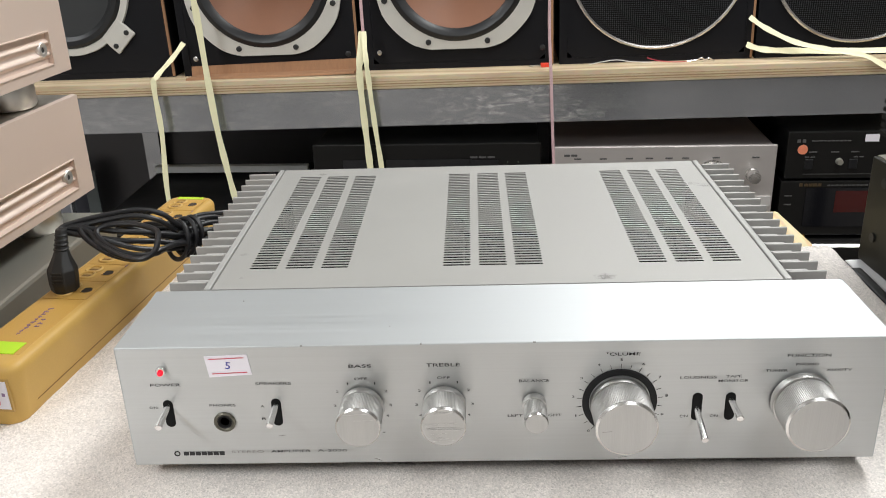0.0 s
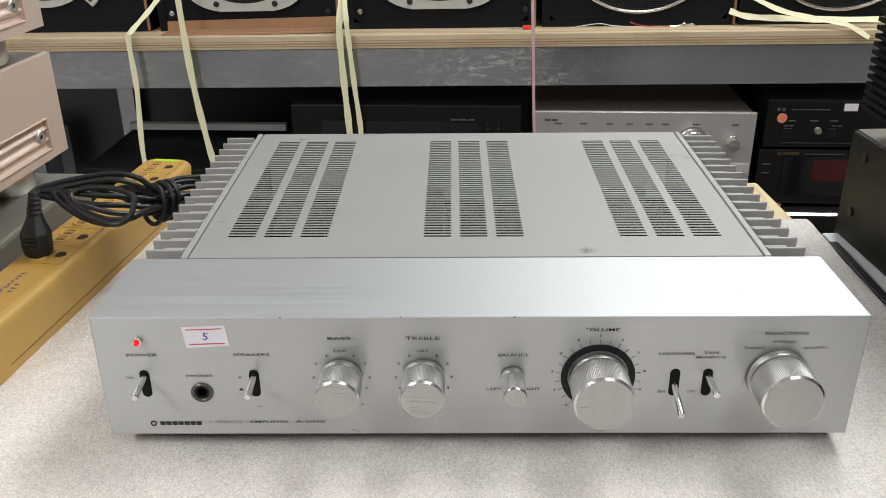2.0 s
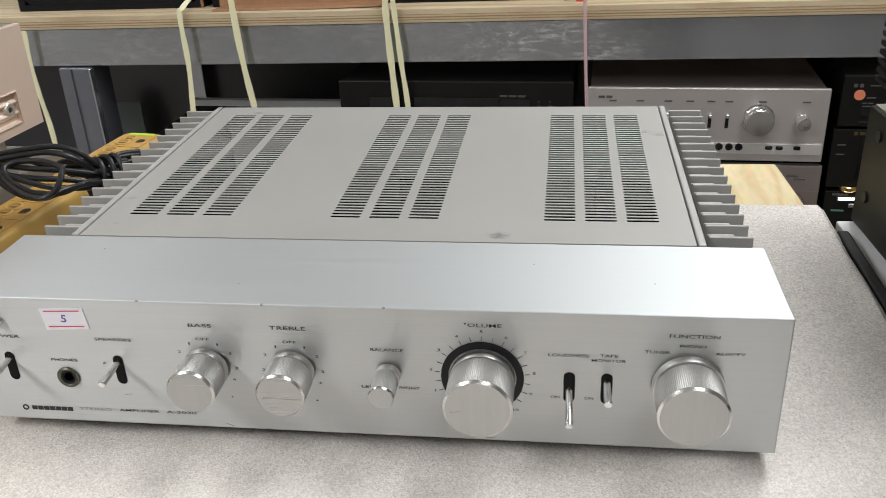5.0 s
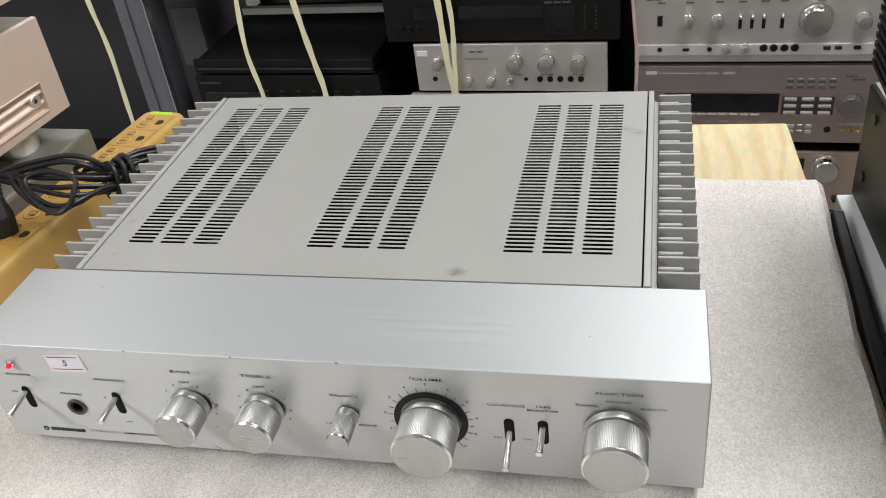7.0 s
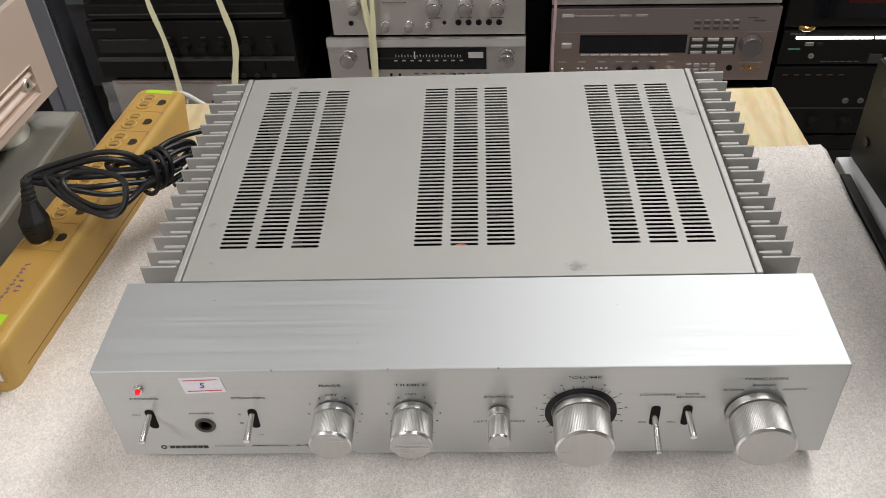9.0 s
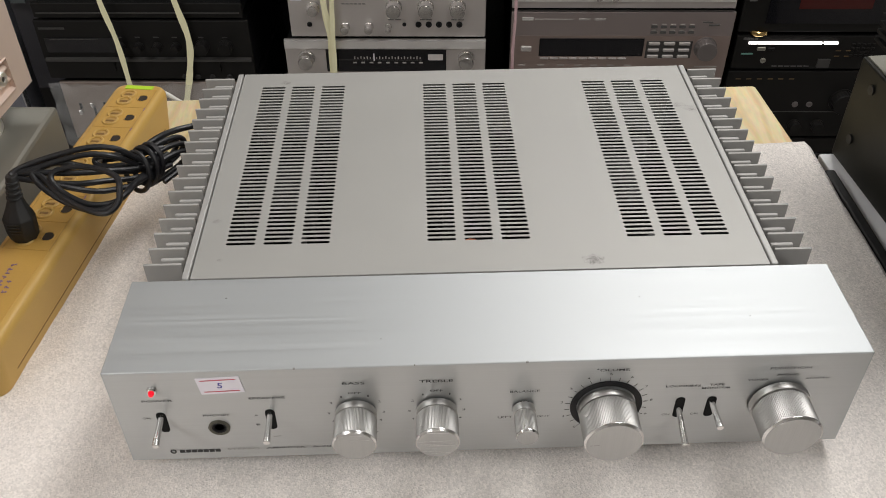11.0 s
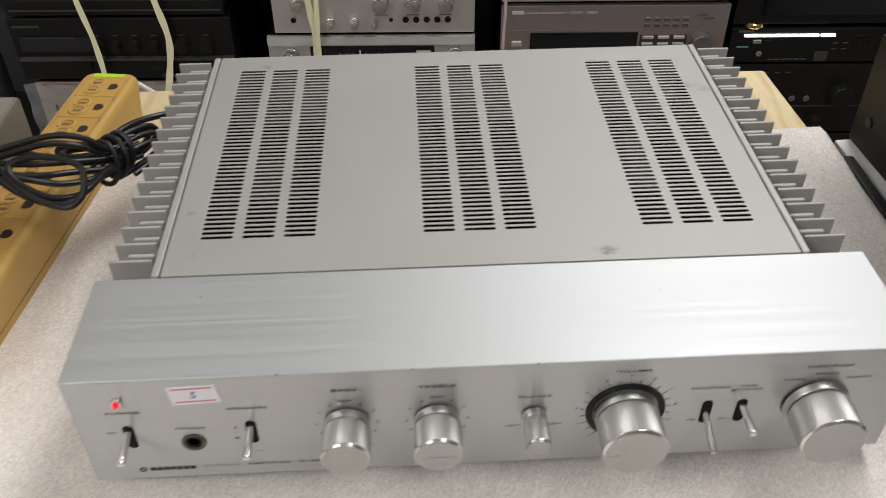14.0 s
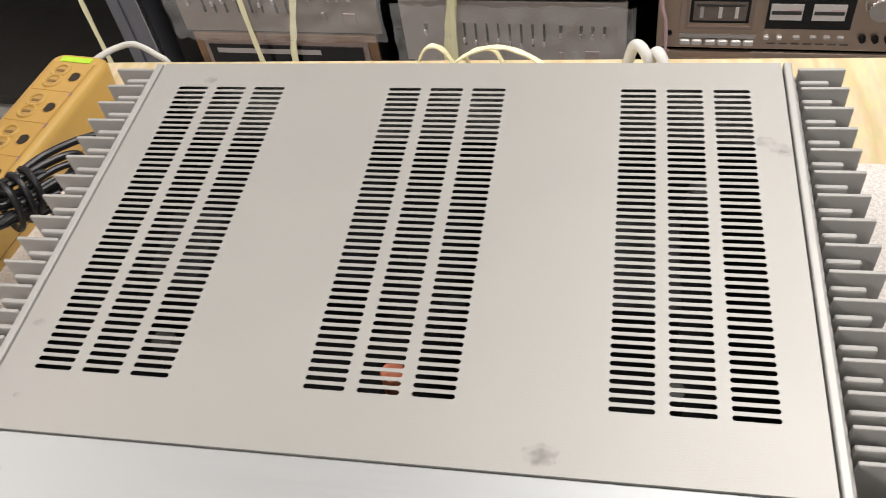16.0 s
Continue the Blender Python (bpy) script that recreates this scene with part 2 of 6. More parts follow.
def smudge(name, colour, cover):
    """Patchy dull wear that lets the paint show through."""
    m = mat(name, colour, 0.6, 0.2, 0.3, 300)
    nt = m.node_tree
    co = nt.nodes.new("ShaderNodeTexCoord")
    n = nt.nodes.new("ShaderNodeTexNoise")
    n.inputs["Scale"].default_value, n.inputs["Detail"].default_value = 210, 6
    nt.links.new(co.outputs["Object"], n.inputs["Vector"])
    mr = nt.nodes.new("ShaderNodeMapRange")
    mr.inputs[1].default_value, mr.inputs[2].default_value = 0.33, 0.72
    mr.inputs[3].default_value, mr.inputs[4].default_value = 0.0, cover
    nt.links.new(n.outputs["Fac"], mr.inputs[0])
    nt.links.new(mr.outputs[0], nt.nodes["Principled BSDF"].inputs["Alpha"])
    return m


def clear_wrap():
    """Thin crumpled plastic film."""
    m = bpy.data.materials.new("plastic_film")
    m.use_nodes = True
    nt = m.node_tree
    b = nt.nodes["Principled BSDF"]
    b.inputs["Base Color"].default_value = (0.9, 0.9, 0.9, 1)
    b.inputs["Roughness"].default_value = 0.10
    b.inputs["Alpha"].default_value = 0.17
    co = nt.nodes.new("ShaderNodeTexCoord")
    no = nt.nodes.new("ShaderNodeTexNoise")
    no.inputs["Scale"].default_value, no.inputs["Detail"].default_value, no.inputs["Distortion"].default_value = 18, 4, 1.5
    nt.links.new(co.outputs["Object"], no.inputs["Vector"])
    bp = nt.nodes.new("ShaderNodeBump")
    bp.inputs["Strength"].default_value, bp.inputs["Distance"].default_value = 0.9, 0.01
    nt.links.new(no.outputs["Fac"], bp.inputs["Height"])
    nt.links.new(bp.outputs[0], b.inputs["Normal"])
    return m


ALU = brushed("brushed_aluminium", (0.565, 0.582, 0.59), 0.62, 0.035, 0.42)
KNOB = mat("turned_aluminium", (0.62, 0.61, 0.595), 0.37, 1.0, 0.04, 120, 0, 400)
FRONTALU = brushed("brushed_front_face", (0.57, 0.58, 0.58), 0.44, 0.035, 0.82)
SCUFF = mat("bright_scuff", (0.68, 0.68, 0.67), 0.55, 0.7)
GRIP = mat("ridged_aluminium", (0.53, 0.52, 0.505), 0.50, 1.0, 0.05, 120, 0, 400)
CAP = mat("brushed_knob_cap", (0.40, 0.40, 0.395), 0.34, 1.0, 0.16, 9, 0.08, 80, (26, 1, 0.6), aniso=0.5, axis="Z")
COVER = mat("satin_grey_enamel", (0.390, 0.383, 0.364), 0.52, 0.36, 0.07, 13, 0.12, 1800)
FIN = mat("cast_grey_fin", (0.385, 0.375, 0.36), 0.6, 0.15, 0.08, 40, 0.1, 900, rand=0.04)
RAIL = mat("grey_rail", (0.42, 0.415, 0.40), 0.5, 0.35, 0.06, 60, 0.05, 500)
# near-black colours that stand in for shade in gaps and inside the amplifier
DARK = mat("shaded_gap", (0.010, 0.010, 0.010), 0.7, spec=0.1)
INNER = mat("shaded_interior", (0.010, 0.010, 0.010), 0.7, 0.0, 0.3, 60)
JACKRING = mat("olive_socket_ring", (0.13, 0.125, 0.10), 0.35, 0.7)
BLACK_RING = mat("black_ring", (0.012, 0.012, 0.013), 0.45, spec=0.2)
PRINT = mat("black_print", (0.02, 0.02, 0.022), 0.6)
PRINT_WORN = mat("worn_grey_print", (0.28, 0.275, 0.265), 0.5, 0.4, 0.4, 900)
CHROME = mat("chrome", (0.72, 0.71, 0.70), 0.24, 1.0, 0.03, 60)
RUBBER = mat("black_rubber", (0.018, 0.018, 0.018), 0.5, 0, 0.2, 80)
CABLE = mat("black_cable", (0.012, 0.012, 0.014), 0.42, 0, 0.2, 60, 0.05, 900)
PAPER = mat("white_paper", (0.80, 0.77, 0.83), 0.7, 0, 0.04, 90)
RED_INK = mat("red_ink", (0.55, 0.05, 0.08), 0.6)
BLUE_INK = mat("blue_ink", (0.05, 0.05, 0.30), 0.6)
LED_RED = emit("red_lamp", (1.0, 0.012, 0.03), 0.6, 0.08)
OCHRE = mat("ochre_plastic", (0.59, 0.37, 0.100), 0.42, 0, 0.10, 25, 0.04, 900, spec=0.4)
OCHRE_D = mat("ochre_plastic_top", (0.56, 0.335, 0.080), 0.45, 0, 0.16, 30, 0.04, 900, spec=0.4)
# darker copy of the ochre that holds the shade of sunken places
OCHRE_SHADE = mat("shaded_ochre", (0.47, 0.29, 0.085), 0.55, 0, 0.2, 60)
OCHRE_SEAM = mat("ochre_seam", (0.22, 0.12, 0.03), 0.6)
HOLE = mat("socket_hole", (0.03, 0.02, 0.012), 0.7)
GREEN = mat("green_tape", (0.50, 0.80, 0.03), 0.5, 0, 0.04, 60)
PURPLE = mat("purple_print", (0.27, 0.17, 0.30), 0.6, 0, 0.3, 500)
PINK = mat("pink_label", (0.75, 0.35, 0.33), 0.6, 0, 0.2, 300)
FOAM = foam_material()
PINE = wood("pine", (0.85, 0.70, 0.43), (0.77, 0.59, 0.32), "Y", 95)
PLYLINE = mat("brown_laminate", (0.36, 0.23, 0.12), 0.7, 0, 0.35, 25, 0.1, 300, (0.3, 1, 1))
PLY = wood("pale_shelf_board", (0.74, 0.60, 0.40), (0.58, 0.43, 0.26), "X", 60, 0.65)
CHAMP = mat("champagne_panel", (0.80, 0.65, 0.56), 0.45, 0.25, 0.03, 12, 0.06, 1500)
CHAMP_TOP = mat("bronze_case", (0.30, 0.26, 0.21), 0.35, 0.7, 0.08, 20, 0.06, 900)
GREYCASE = mat("grey_green_case", (0.30, 0.29, 0.25), 0.4, 0.5, 0.08, 20, 0.06, 900)
SILVER = mat("silver_fascia", (0.64, 0.60, 0.58), 0.34, 0.75, 0.05, 6, 0.04, 60, (0.15, 60, 60), aniso=0.6, axis="X")
BRONZE = mat("bronze_fascia", (0.40, 0.32, 0.29), 0.36, 0.8, 0.06, 8, 0.04, 60, (0.3, 20, 20))
TITAN = mat("grey_brown_fascia", (0.36, 0.31, 0.30), 0.42, 0.75, 0.05, 8, 0.04, 60, (0.3, 20, 20))
GOLD = mat("gold_fascia", (0.52, 0.41, 0.335), 0.36, 0.85, 0.06, 8, 0.04, 60, (0.3, 20, 20))
BLACKMET = mat("black_case", (0.009, 0.009, 0.0095), 0.45, 0.0, 0.2, 30, 0.06, 900, spec=0.2)
BLACKFACE = mat("black_fascia", (0.009, 0.0085, 0.008), 0.40, 0.0, 0.2, 20, 0.05, 900, spec=0.2)
OLIVE = mat("black_olive_case", (0.015, 0.0145, 0.011), 0.45, 0.0, 0.2, 20, 0.06, 900, spec=0.25)
FEETMETAL = mat("satin_feet", (0.85, 0.83, 0.80), 0.38, 0.85)
POST = mat("dark_blue_steel", (0.21, 0.215, 0.25), 0.34, 0.6, 0.25, 14, 0.05, 300)
DARKLINE = mat("dark_grey_trim", (0.05, 0.048, 0.046), 0.5, 0.2)
PALEPANEL = mat("pale_grey_panel", (0.13, 0.15, 0.155), 0.6)
PALEBAR = mat("pale_painted_bar", (0.70, 0.71, 0.70), 0.5)
GLASS = mat("dark_glass", (0.006, 0.006, 0.008), 0.08, 0, 0.1, 20)
PALEMETAL = mat("pale_satin_metal", (0.78, 0.76, 0.74), 0.40, 0.6, 0.05, 20)
GREYTXT = mat("grey_print", (0.085, 0.082, 0.08), 0.6)
GOLDTXT = mat("gold_print", (0.10, 0.065, 0.03), 0.5, 0.3)
WHITEBAR = emit("lit_bar", (1.0, 0.96, 0.92), 2.2)
LEDGREEN = mat("unlit_green_lamp", (0.035, 0.05, 0.03), 0.4)
SPUN = mat("spun_aluminium", (0.66, 0.645, 0.63), 0.24, 1.0, 0.05, 90, 0, 400, aniso=0.75, axis="Y")
REDGLASS = mat("red_glass", (0.05, 0.006, 0.005), 0.15)
ORANGE = mat("orange_dot", (0.75, 0.24, 0.13), 0.5)
BAYGLASS = mat("smoked_window", (0.16, 0.13, 0.115), 0.2, 0, 0.5, 60)
KEYCAP = mat("grey_brown_keys", (0.42, 0.39, 0.375), 0.55, 0.2)
DARKKNOB = mat("dark_grey_brown_knob", (0.20, 0.18, 0.175), 0.42, 0.6)
METERFACE = mat("meter_face", (0.62, 0.58, 0.56), 0.3, 0, 0.1, 90)
MIXGREY = mat("grey_mixer_panel", (0.52, 0.48, 0.46), 0.38, 0.9, 0.08, 12, 0.04, 60, (0.3, 20, 20))
MIXDARK = mat("dull_grey_panel", (0.34, 0.285, 0.25), 0.42, 0.85, 0.08, 12, 0.04, 60, (0.3, 20, 20))
BACKPANEL = mat("dark_blue_grey_panel", (0.075, 0.073, 0.082), 0.34, 0.15, 0.3, 6)
DARKBOARD = mat("unlit_board", (0.018, 0.016, 0.014), 0.7, 0, 0.2, 20)
SMUDGE = smudge("worn_patch", (0.22, 0.205, 0.19), 0.24)
DARKSMUDGE = smudge("grimy_patch", (0.15, 0.14, 0.13), 0.20)
STEEL = galvanised()
STRAP = mat("pale_strap", (0.88, 0.84, 0.56), 0.45, 0, 0.10, 40, 0.15, 300, (1, 1, 0.2))
TWINE = mat("pink_twine", (0.62, 0.42, 0.44), 0.5, 0, 0.2, 200)
WOODCASE = wood("brown_veneer", (0.24, 0.135, 0.075), (0.15, 0.08, 0.04), "X", 50)
CARD = mat("cardboard", (0.33, 0.175, 0.09), 0.85, 0, 0.35, 60, 0.25, 300, (3.5, 1, 0.5))
RED = mat("red_plastic", (0.75, 0.06, 0.03), 0.4)
VINYL = mat("black_vinyl", (0.007, 0.007, 0.009), 0.55, 0, 0.2, 60, 0.2, 1500, spec=0.2)
CONE = mat("copper_paper_cone", (0.248, 0.1116, 0.062), 0.6, 0, 0.1, 60, 0.1, 500)
DARKCONE = mat("dark_cone", (0.03, 0.032, 0.034), 0.5, 0, 0.2, 60)
SURROUND = mat("rubber_surround", (0.0132, 0.0138, 0.0156), 0.4, 0, 0.15, 60)
CASTRING = mat("cast_frame", (0.70, 0.68, 0.63), 0.45, 0.4, 0.1, 40, 0.08, 600)
FILM = clear_wrap()
WHITECORD = mat("white_cable", (0.72, 0.71, 0.67), 0.45, 0, 0.08, 60)
WALL = mat("wall_paint", (0.62, 0.60, 0.57), 0.8, 0, 0.06, 3, 0.1, 200)
DARKWALL = mat("reflection_dimming_wall", (0.12, 0.115, 0.11), 0.8, 0, 0.08, 3, 0.1, 200)
CEIL = mat("ceiling_paint", (0.78, 0.77, 0.75), 0.85, 0, 0.05, 3, 0.1, 200)
FLOORM = mat("floor_tile", (0.30, 0.28, 0.26), 0.4, 0, 0.12, 5, 0.05, 200)
WHITEBOARD = mat("white_board", (0.72, 0.72, 0.73), 0.5, 0, 0.05, 30)
FIXTURE = mat("lamp_housing", (0.75, 0.75, 0.74), 0.5)
BRASS = mat("brass_foot", (0.65, 0.45, 0.18), 0.2, 1.0)


# ---- building blocks ----
def mesh_of(bm, name, material, smooth=False):
    me = bpy.data.meshes.new(name)
    bm.to_mesh(me)
    bm.free()
    if material:
        me.materials.append(material)
    if smooth:
        me.polygons.foreach_set("use_smooth", [True] * len(me.polygons))
        me.set_sharp_from_angle(angle=radians(35))
    return me


def part(name, bm, material, parent, label="", smooth=False):
    ob = new(name, mesh_of(bm, name, material, smooth))
    ob.parent = parent
    return tagged(ob, label)


SETTING = Matrix.Identity(4)  # turn of the furniture that a thing stands in


def thing(name, label, category, at=(0, 0, 0), rz=0.0, group="", kind=""):
    ob = new(name)
    ob.matrix_world = SETTING @ pose(*at, 0, 0, rz)
    ob.empty_display_size = 0.02
    return tagged(ob, label, category, group, kind)


def box(x0, x1, y0, y1, z0, z1, bev=0.0, seg=2, bm=None):
    """A box, with rounded edges."""
    own = bmesh.new()
    bmesh.ops.create_cube(own, size=1)
    for v in own.verts:
        v.co = Vector(((x0 + x1) / 2 + v.co.x * (x1 - x0), (y0 + y1) / 2 + v.co.y * (y1 - y0), (z0 + z1) / 2 + v.co.z * (z1 - z0)))
    if bev:
        bmesh.ops.bevel(own, geom=own.edges[:], offset=bev, segments=seg, affect="EDGES", profile=0.5)
    if bm is None:
        return own
    me = bpy.data.meshes.new("t")
    own.to_mesh(me)
    own.free()
    bm.from_mesh(me)
    bpy.data.meshes.remove(me)
    return bm


def lathe(profile, n=48, knurl=None, axis="-y", at=(0, 0, 0), cap=True):
    """A turned body: profile of (radius, way along the axis). knurl: (first row, last row, depth), ridged rows."""
    bm = bmesh.new()
    rows = []
    for i, (r, h) in enumerate(profile):
        row = []
        for k in range(n):
            a = 2 * math.pi * k / n
            rr = r - (knurl[2] if knurl and knurl[0] <= i <= knurl[1] and k % 2 else 0)
            c, s = rr * math.cos(a), rr * math.sin(a)
            p = {"-y": (c, -h, s), "z": (c, s, h), "x": (h, c, s)}[axis]
            row.append(bm.verts.new((p[0] + at[0], p[1] + at[1], p[2] + at[2])))
        rows.append(row)
    for a, b in zip(rows, rows[1:]):
        for k in range(n):
            bm.faces.new((a[k], a[(k + 1) % n], b[(k + 1) % n], b[k]))
    if cap:
        bm.faces.new(rows[-1])
        bm.faces.new(rows[0][::-1])
    bmesh.ops.recalc_face_normals(bm, faces=bm.faces)
    return bm


def tube(points, r, n=10, close=False):
    """A round cable along smooth points (Catmull-Rom)."""
    pts = [Vector(p) for p in points]
    path = []
    m = len(pts)
    for i in range(m if close else m - 1):
        p0, p1, p2, p3 = (pts[(i + k) % m] if close else pts[min(max(i + k, 0), m - 1)] for k in (-1, 0, 1, 2))
        for s in range(8):
            u = s / 8
            path.append(0.5 * ((2 * p1) + (p2 - p0) * u + (2 * p0 - 5 * p1 + 4 * p2 - p3) * u * u + (3 * p1 - p0 - 3 * p2 + p3) * u ** 3))
    if not close:
        path.append(pts[-1])
    bm = bmesh.new()
    rows, up = [], Vector((0.13, 0.2, 1)).normalized()
    for i, p in enumerate(path):
        d = (path[(i + 1) % len(path)] if close or i + 1 < len(path) else p) - (path[i - 1] if close or i else p)
        d.normalize()
        side = d.cross(up).normalized()
        up = side.cross(d).normalized()
        rows.append([bm.verts.new(p + r * (math.cos(2 * math.pi * k / n) * side + math.sin(2 * math.pi * k / n) * up)) for k in range(n)])
    for a, b in zip(rows, rows[1:] + (rows[:1] if close else [])):
        for k in range(n):
            bm.faces.new((a[k], a[(k + 1) % n], b[(k + 1) % n], b[k]))
    if not close:
        bm.faces.new(rows[-1])
        bm.faces.new(rows[0][::-1])
    bmesh.ops.recalc_face_normals(bm, faces=bm.faces)
    return bm


def ribbon(points, width, thick=0.0012, turn=0.0, twist=0.0, lie=None):
    """A flat strap along points, its width along x turned about its length."""
    pts = [Vector(p) for p in points]
    bm = bmesh.new()
    path = []
    m = len(pts)
    for i in range(m - 1):
        p0, p1, p2, p3 = (pts[min(max(i + k, 0), m - 1)] for k in (-1, 0, 1, 2))
        for s in range(8):
            u = s / 8
            path.append(0.5 * ((2 * p1) + (p2 - p0) * u + (2 * p0 - 5 * p1 + 4 * p2 - p3) * u * u + (3 * p1 - p0 - 3 * p2 + p3) * u ** 3))
    path.append(pts[-1])
    rows = []
    for i, p in enumerate(path):
        d = (path[min(i + 1, len(path) - 1)] - path[max(i - 1, 0)]).normalized()
        ref = Vector((math.cos(turn + twist * i / len(path)), math.sin(turn + twist * i / len(path)), 0.02))
        ref = Vector(lie) if lie else ref
        side = (ref - d * ref.dot(d)).normalized()
        nor = d.cross(side)
        w = width / 2 * (0.9 + 0.1 * math.sin(i * 0.9))
        rows.append([bm.verts.new(p + side * a * w + nor * b * thick / 2) for a, b in ((-1, -1), (-0.2, -1.6), (1, -1), (1, 1), (-0.2, 0.4), (-1, 1))])
    for a, b in zip(rows, rows[1:]):
        for k in range(6):
            bm.faces.new((a[k], a[(k + 1) % 6], b[(k + 1) % 6], b[k]))
    bm.faces.new(rows[-1])
    bm.faces.new(rows[0][::-1])
    bmesh.ops.recalc_face_normals(bm, faces=bm.faces)
    return bm


def lettering(text, cx, cz, width, height, material, parent, y=-0.0003, name="lettering", label="", turn=0.0):
    """Printed words on an upright face that looks to -y, fitted into a width and a height."""
    cu = bpy.data.curves.new("lettering", "FONT")
    cu.body, cu.resolution_u, cu.offset = text, 3, 0.004
    tmp = bpy.data.objects.new("lettering", cu)
    scene.collection.objects.link(tmp)
    me = bpy.data.meshes.new_from_object(tmp.evaluated_get(bpy.context.evaluated_depsgraph_get()))
    bpy.data.objects.remove(tmp)
    bpy.data.curves.remove(cu)
    co = np.empty(len(me.vertices) * 3)
    me.vertices.foreach_get("co", co)
    co = co.reshape(-1, 3)
    lo, hi = co.min(0), co.max(0)
    u = (co[:, 0] - (lo[0] + hi[0]) / 2) / max(hi[0] - lo[0], 1e-6) * width
    v = (co[:, 1] - (lo[1] + hi[1]) / 2) / max(hi[1] - lo[1], 1e-6) * height
    c, s = math.cos(turn), math.sin(turn)
    me.vertices.foreach_set("co", np.stack([cx + u * c - v * s, np.full(len(u), y), cz + u * s + v * c], 1).ravel())
    me.materials.clear()
    me.materials.append(material)
    ob = new(name, me)
    ob.parent = parent
    return tagged(ob, label)


# ---- the room ----
def slab(name, x0, x1, y0, y1, z0, z1, material, label, category):
    return tagged(new(name, mesh_of(box(x0, x1, y0, y1, z0, z1), name, material)), label, category, kind="structure")


X0, X1, Y0, Y1, FLOOR = -3.2, 3.2, -3.2, 4.6, -0.84
slab("floor", X0, X1, Y0, Y1, FLOOR - 0.1, FLOOR, FLOORM, "grey tiled shop floor", "floor")
slab("ceiling", X0, X1, Y0, Y1, CEILING, CEILING + 0.1, CEIL, "plain white painted shop ceiling", "ceiling")
# unseen wall, coloured dark so that the amplifier's top reflects less light
slab("wall_north", X0, X1, Y1, Y1 + 0.1, FLOOR, CEILING, DARKWALL, "unseen wall behind the racks, darkened to dim reflections on the amplifier", "wall")
slab("wall_south", X0, X1, Y0 - 0.1, Y0, FLOOR, CEILING, WALL, "plain pale painted wall", "wall")
slab("wall_west", X0 - 0.1, X0, Y0, Y1, FLOOR, CEILING, WALL, "plain pale painted wall", "wall")
slab("wall_east", X1, X1 + 0.1, Y0, Y1, FLOOR, CEILING, WALL, "plain pale painted wall", "wall")
for lx, ly, sx, sy, watts in LAMPS:
    lamp = thing("ceiling_lamp", "white fluorescent panel lamp on the ceiling", "lamp", (lx, ly, CEILING), group="ceiling lamps")
    part("housing", box(-sx / 2 - 0.02, sx / 2 + 0.02, -sy / 2 - 0.02, sy / 2 + 0.02, -0.08, 0, 0.006), FIXTURE, lamp)


# ---- work table with pine top and foam sheet ----
table = thing("work_table", "pine plank table top on a dark steel frame", "table", (0, 0, FLOOR))
bm = bmesh.new()
ZT = -0.004 - FLOOR
low = [bm.verts.new(p) for p in ((-0.315, -0.5, ZT - 0.026), (0.347, -0.5, ZT - 0.026), (0.300, 0.445, ZT - 0.026), (-0.315, 0.441, ZT - 0.026))]
top = [bm.verts.new((v.co.x, v.co.y, ZT)) for v in low]
bm.faces.new(low[::-1])
bm.faces.new(top)
for k in range(4):
    bm.faces.new((low[k], low[(k + 1) % 4], top[(k + 1) % 4], top[k]))
bmesh.ops.bevel(bm, geom=bm.edges[:], offset=0.003, segments=2, affect="EDGES", profile=0.5)
part("plank_top", bm, PINE, table, "pale pine plank with knots and worn edges")
part("under_board", box(-0.95, 0.28, -0.5, 0.33, ZT - 0.05, ZT - 0.0262), BLACKMET, table, "dark board under the plank")
for lx, ly in ((-0.9, -0.45), (0.24, -0.45), (-0.9, 0.28), (0.24, 0.28)):
    part("leg", box(lx - 0.02, lx + 0.02, ly - 0.02, ly + 0.02, 0, ZT - 0.05, 0.002), BLACKMET, table)


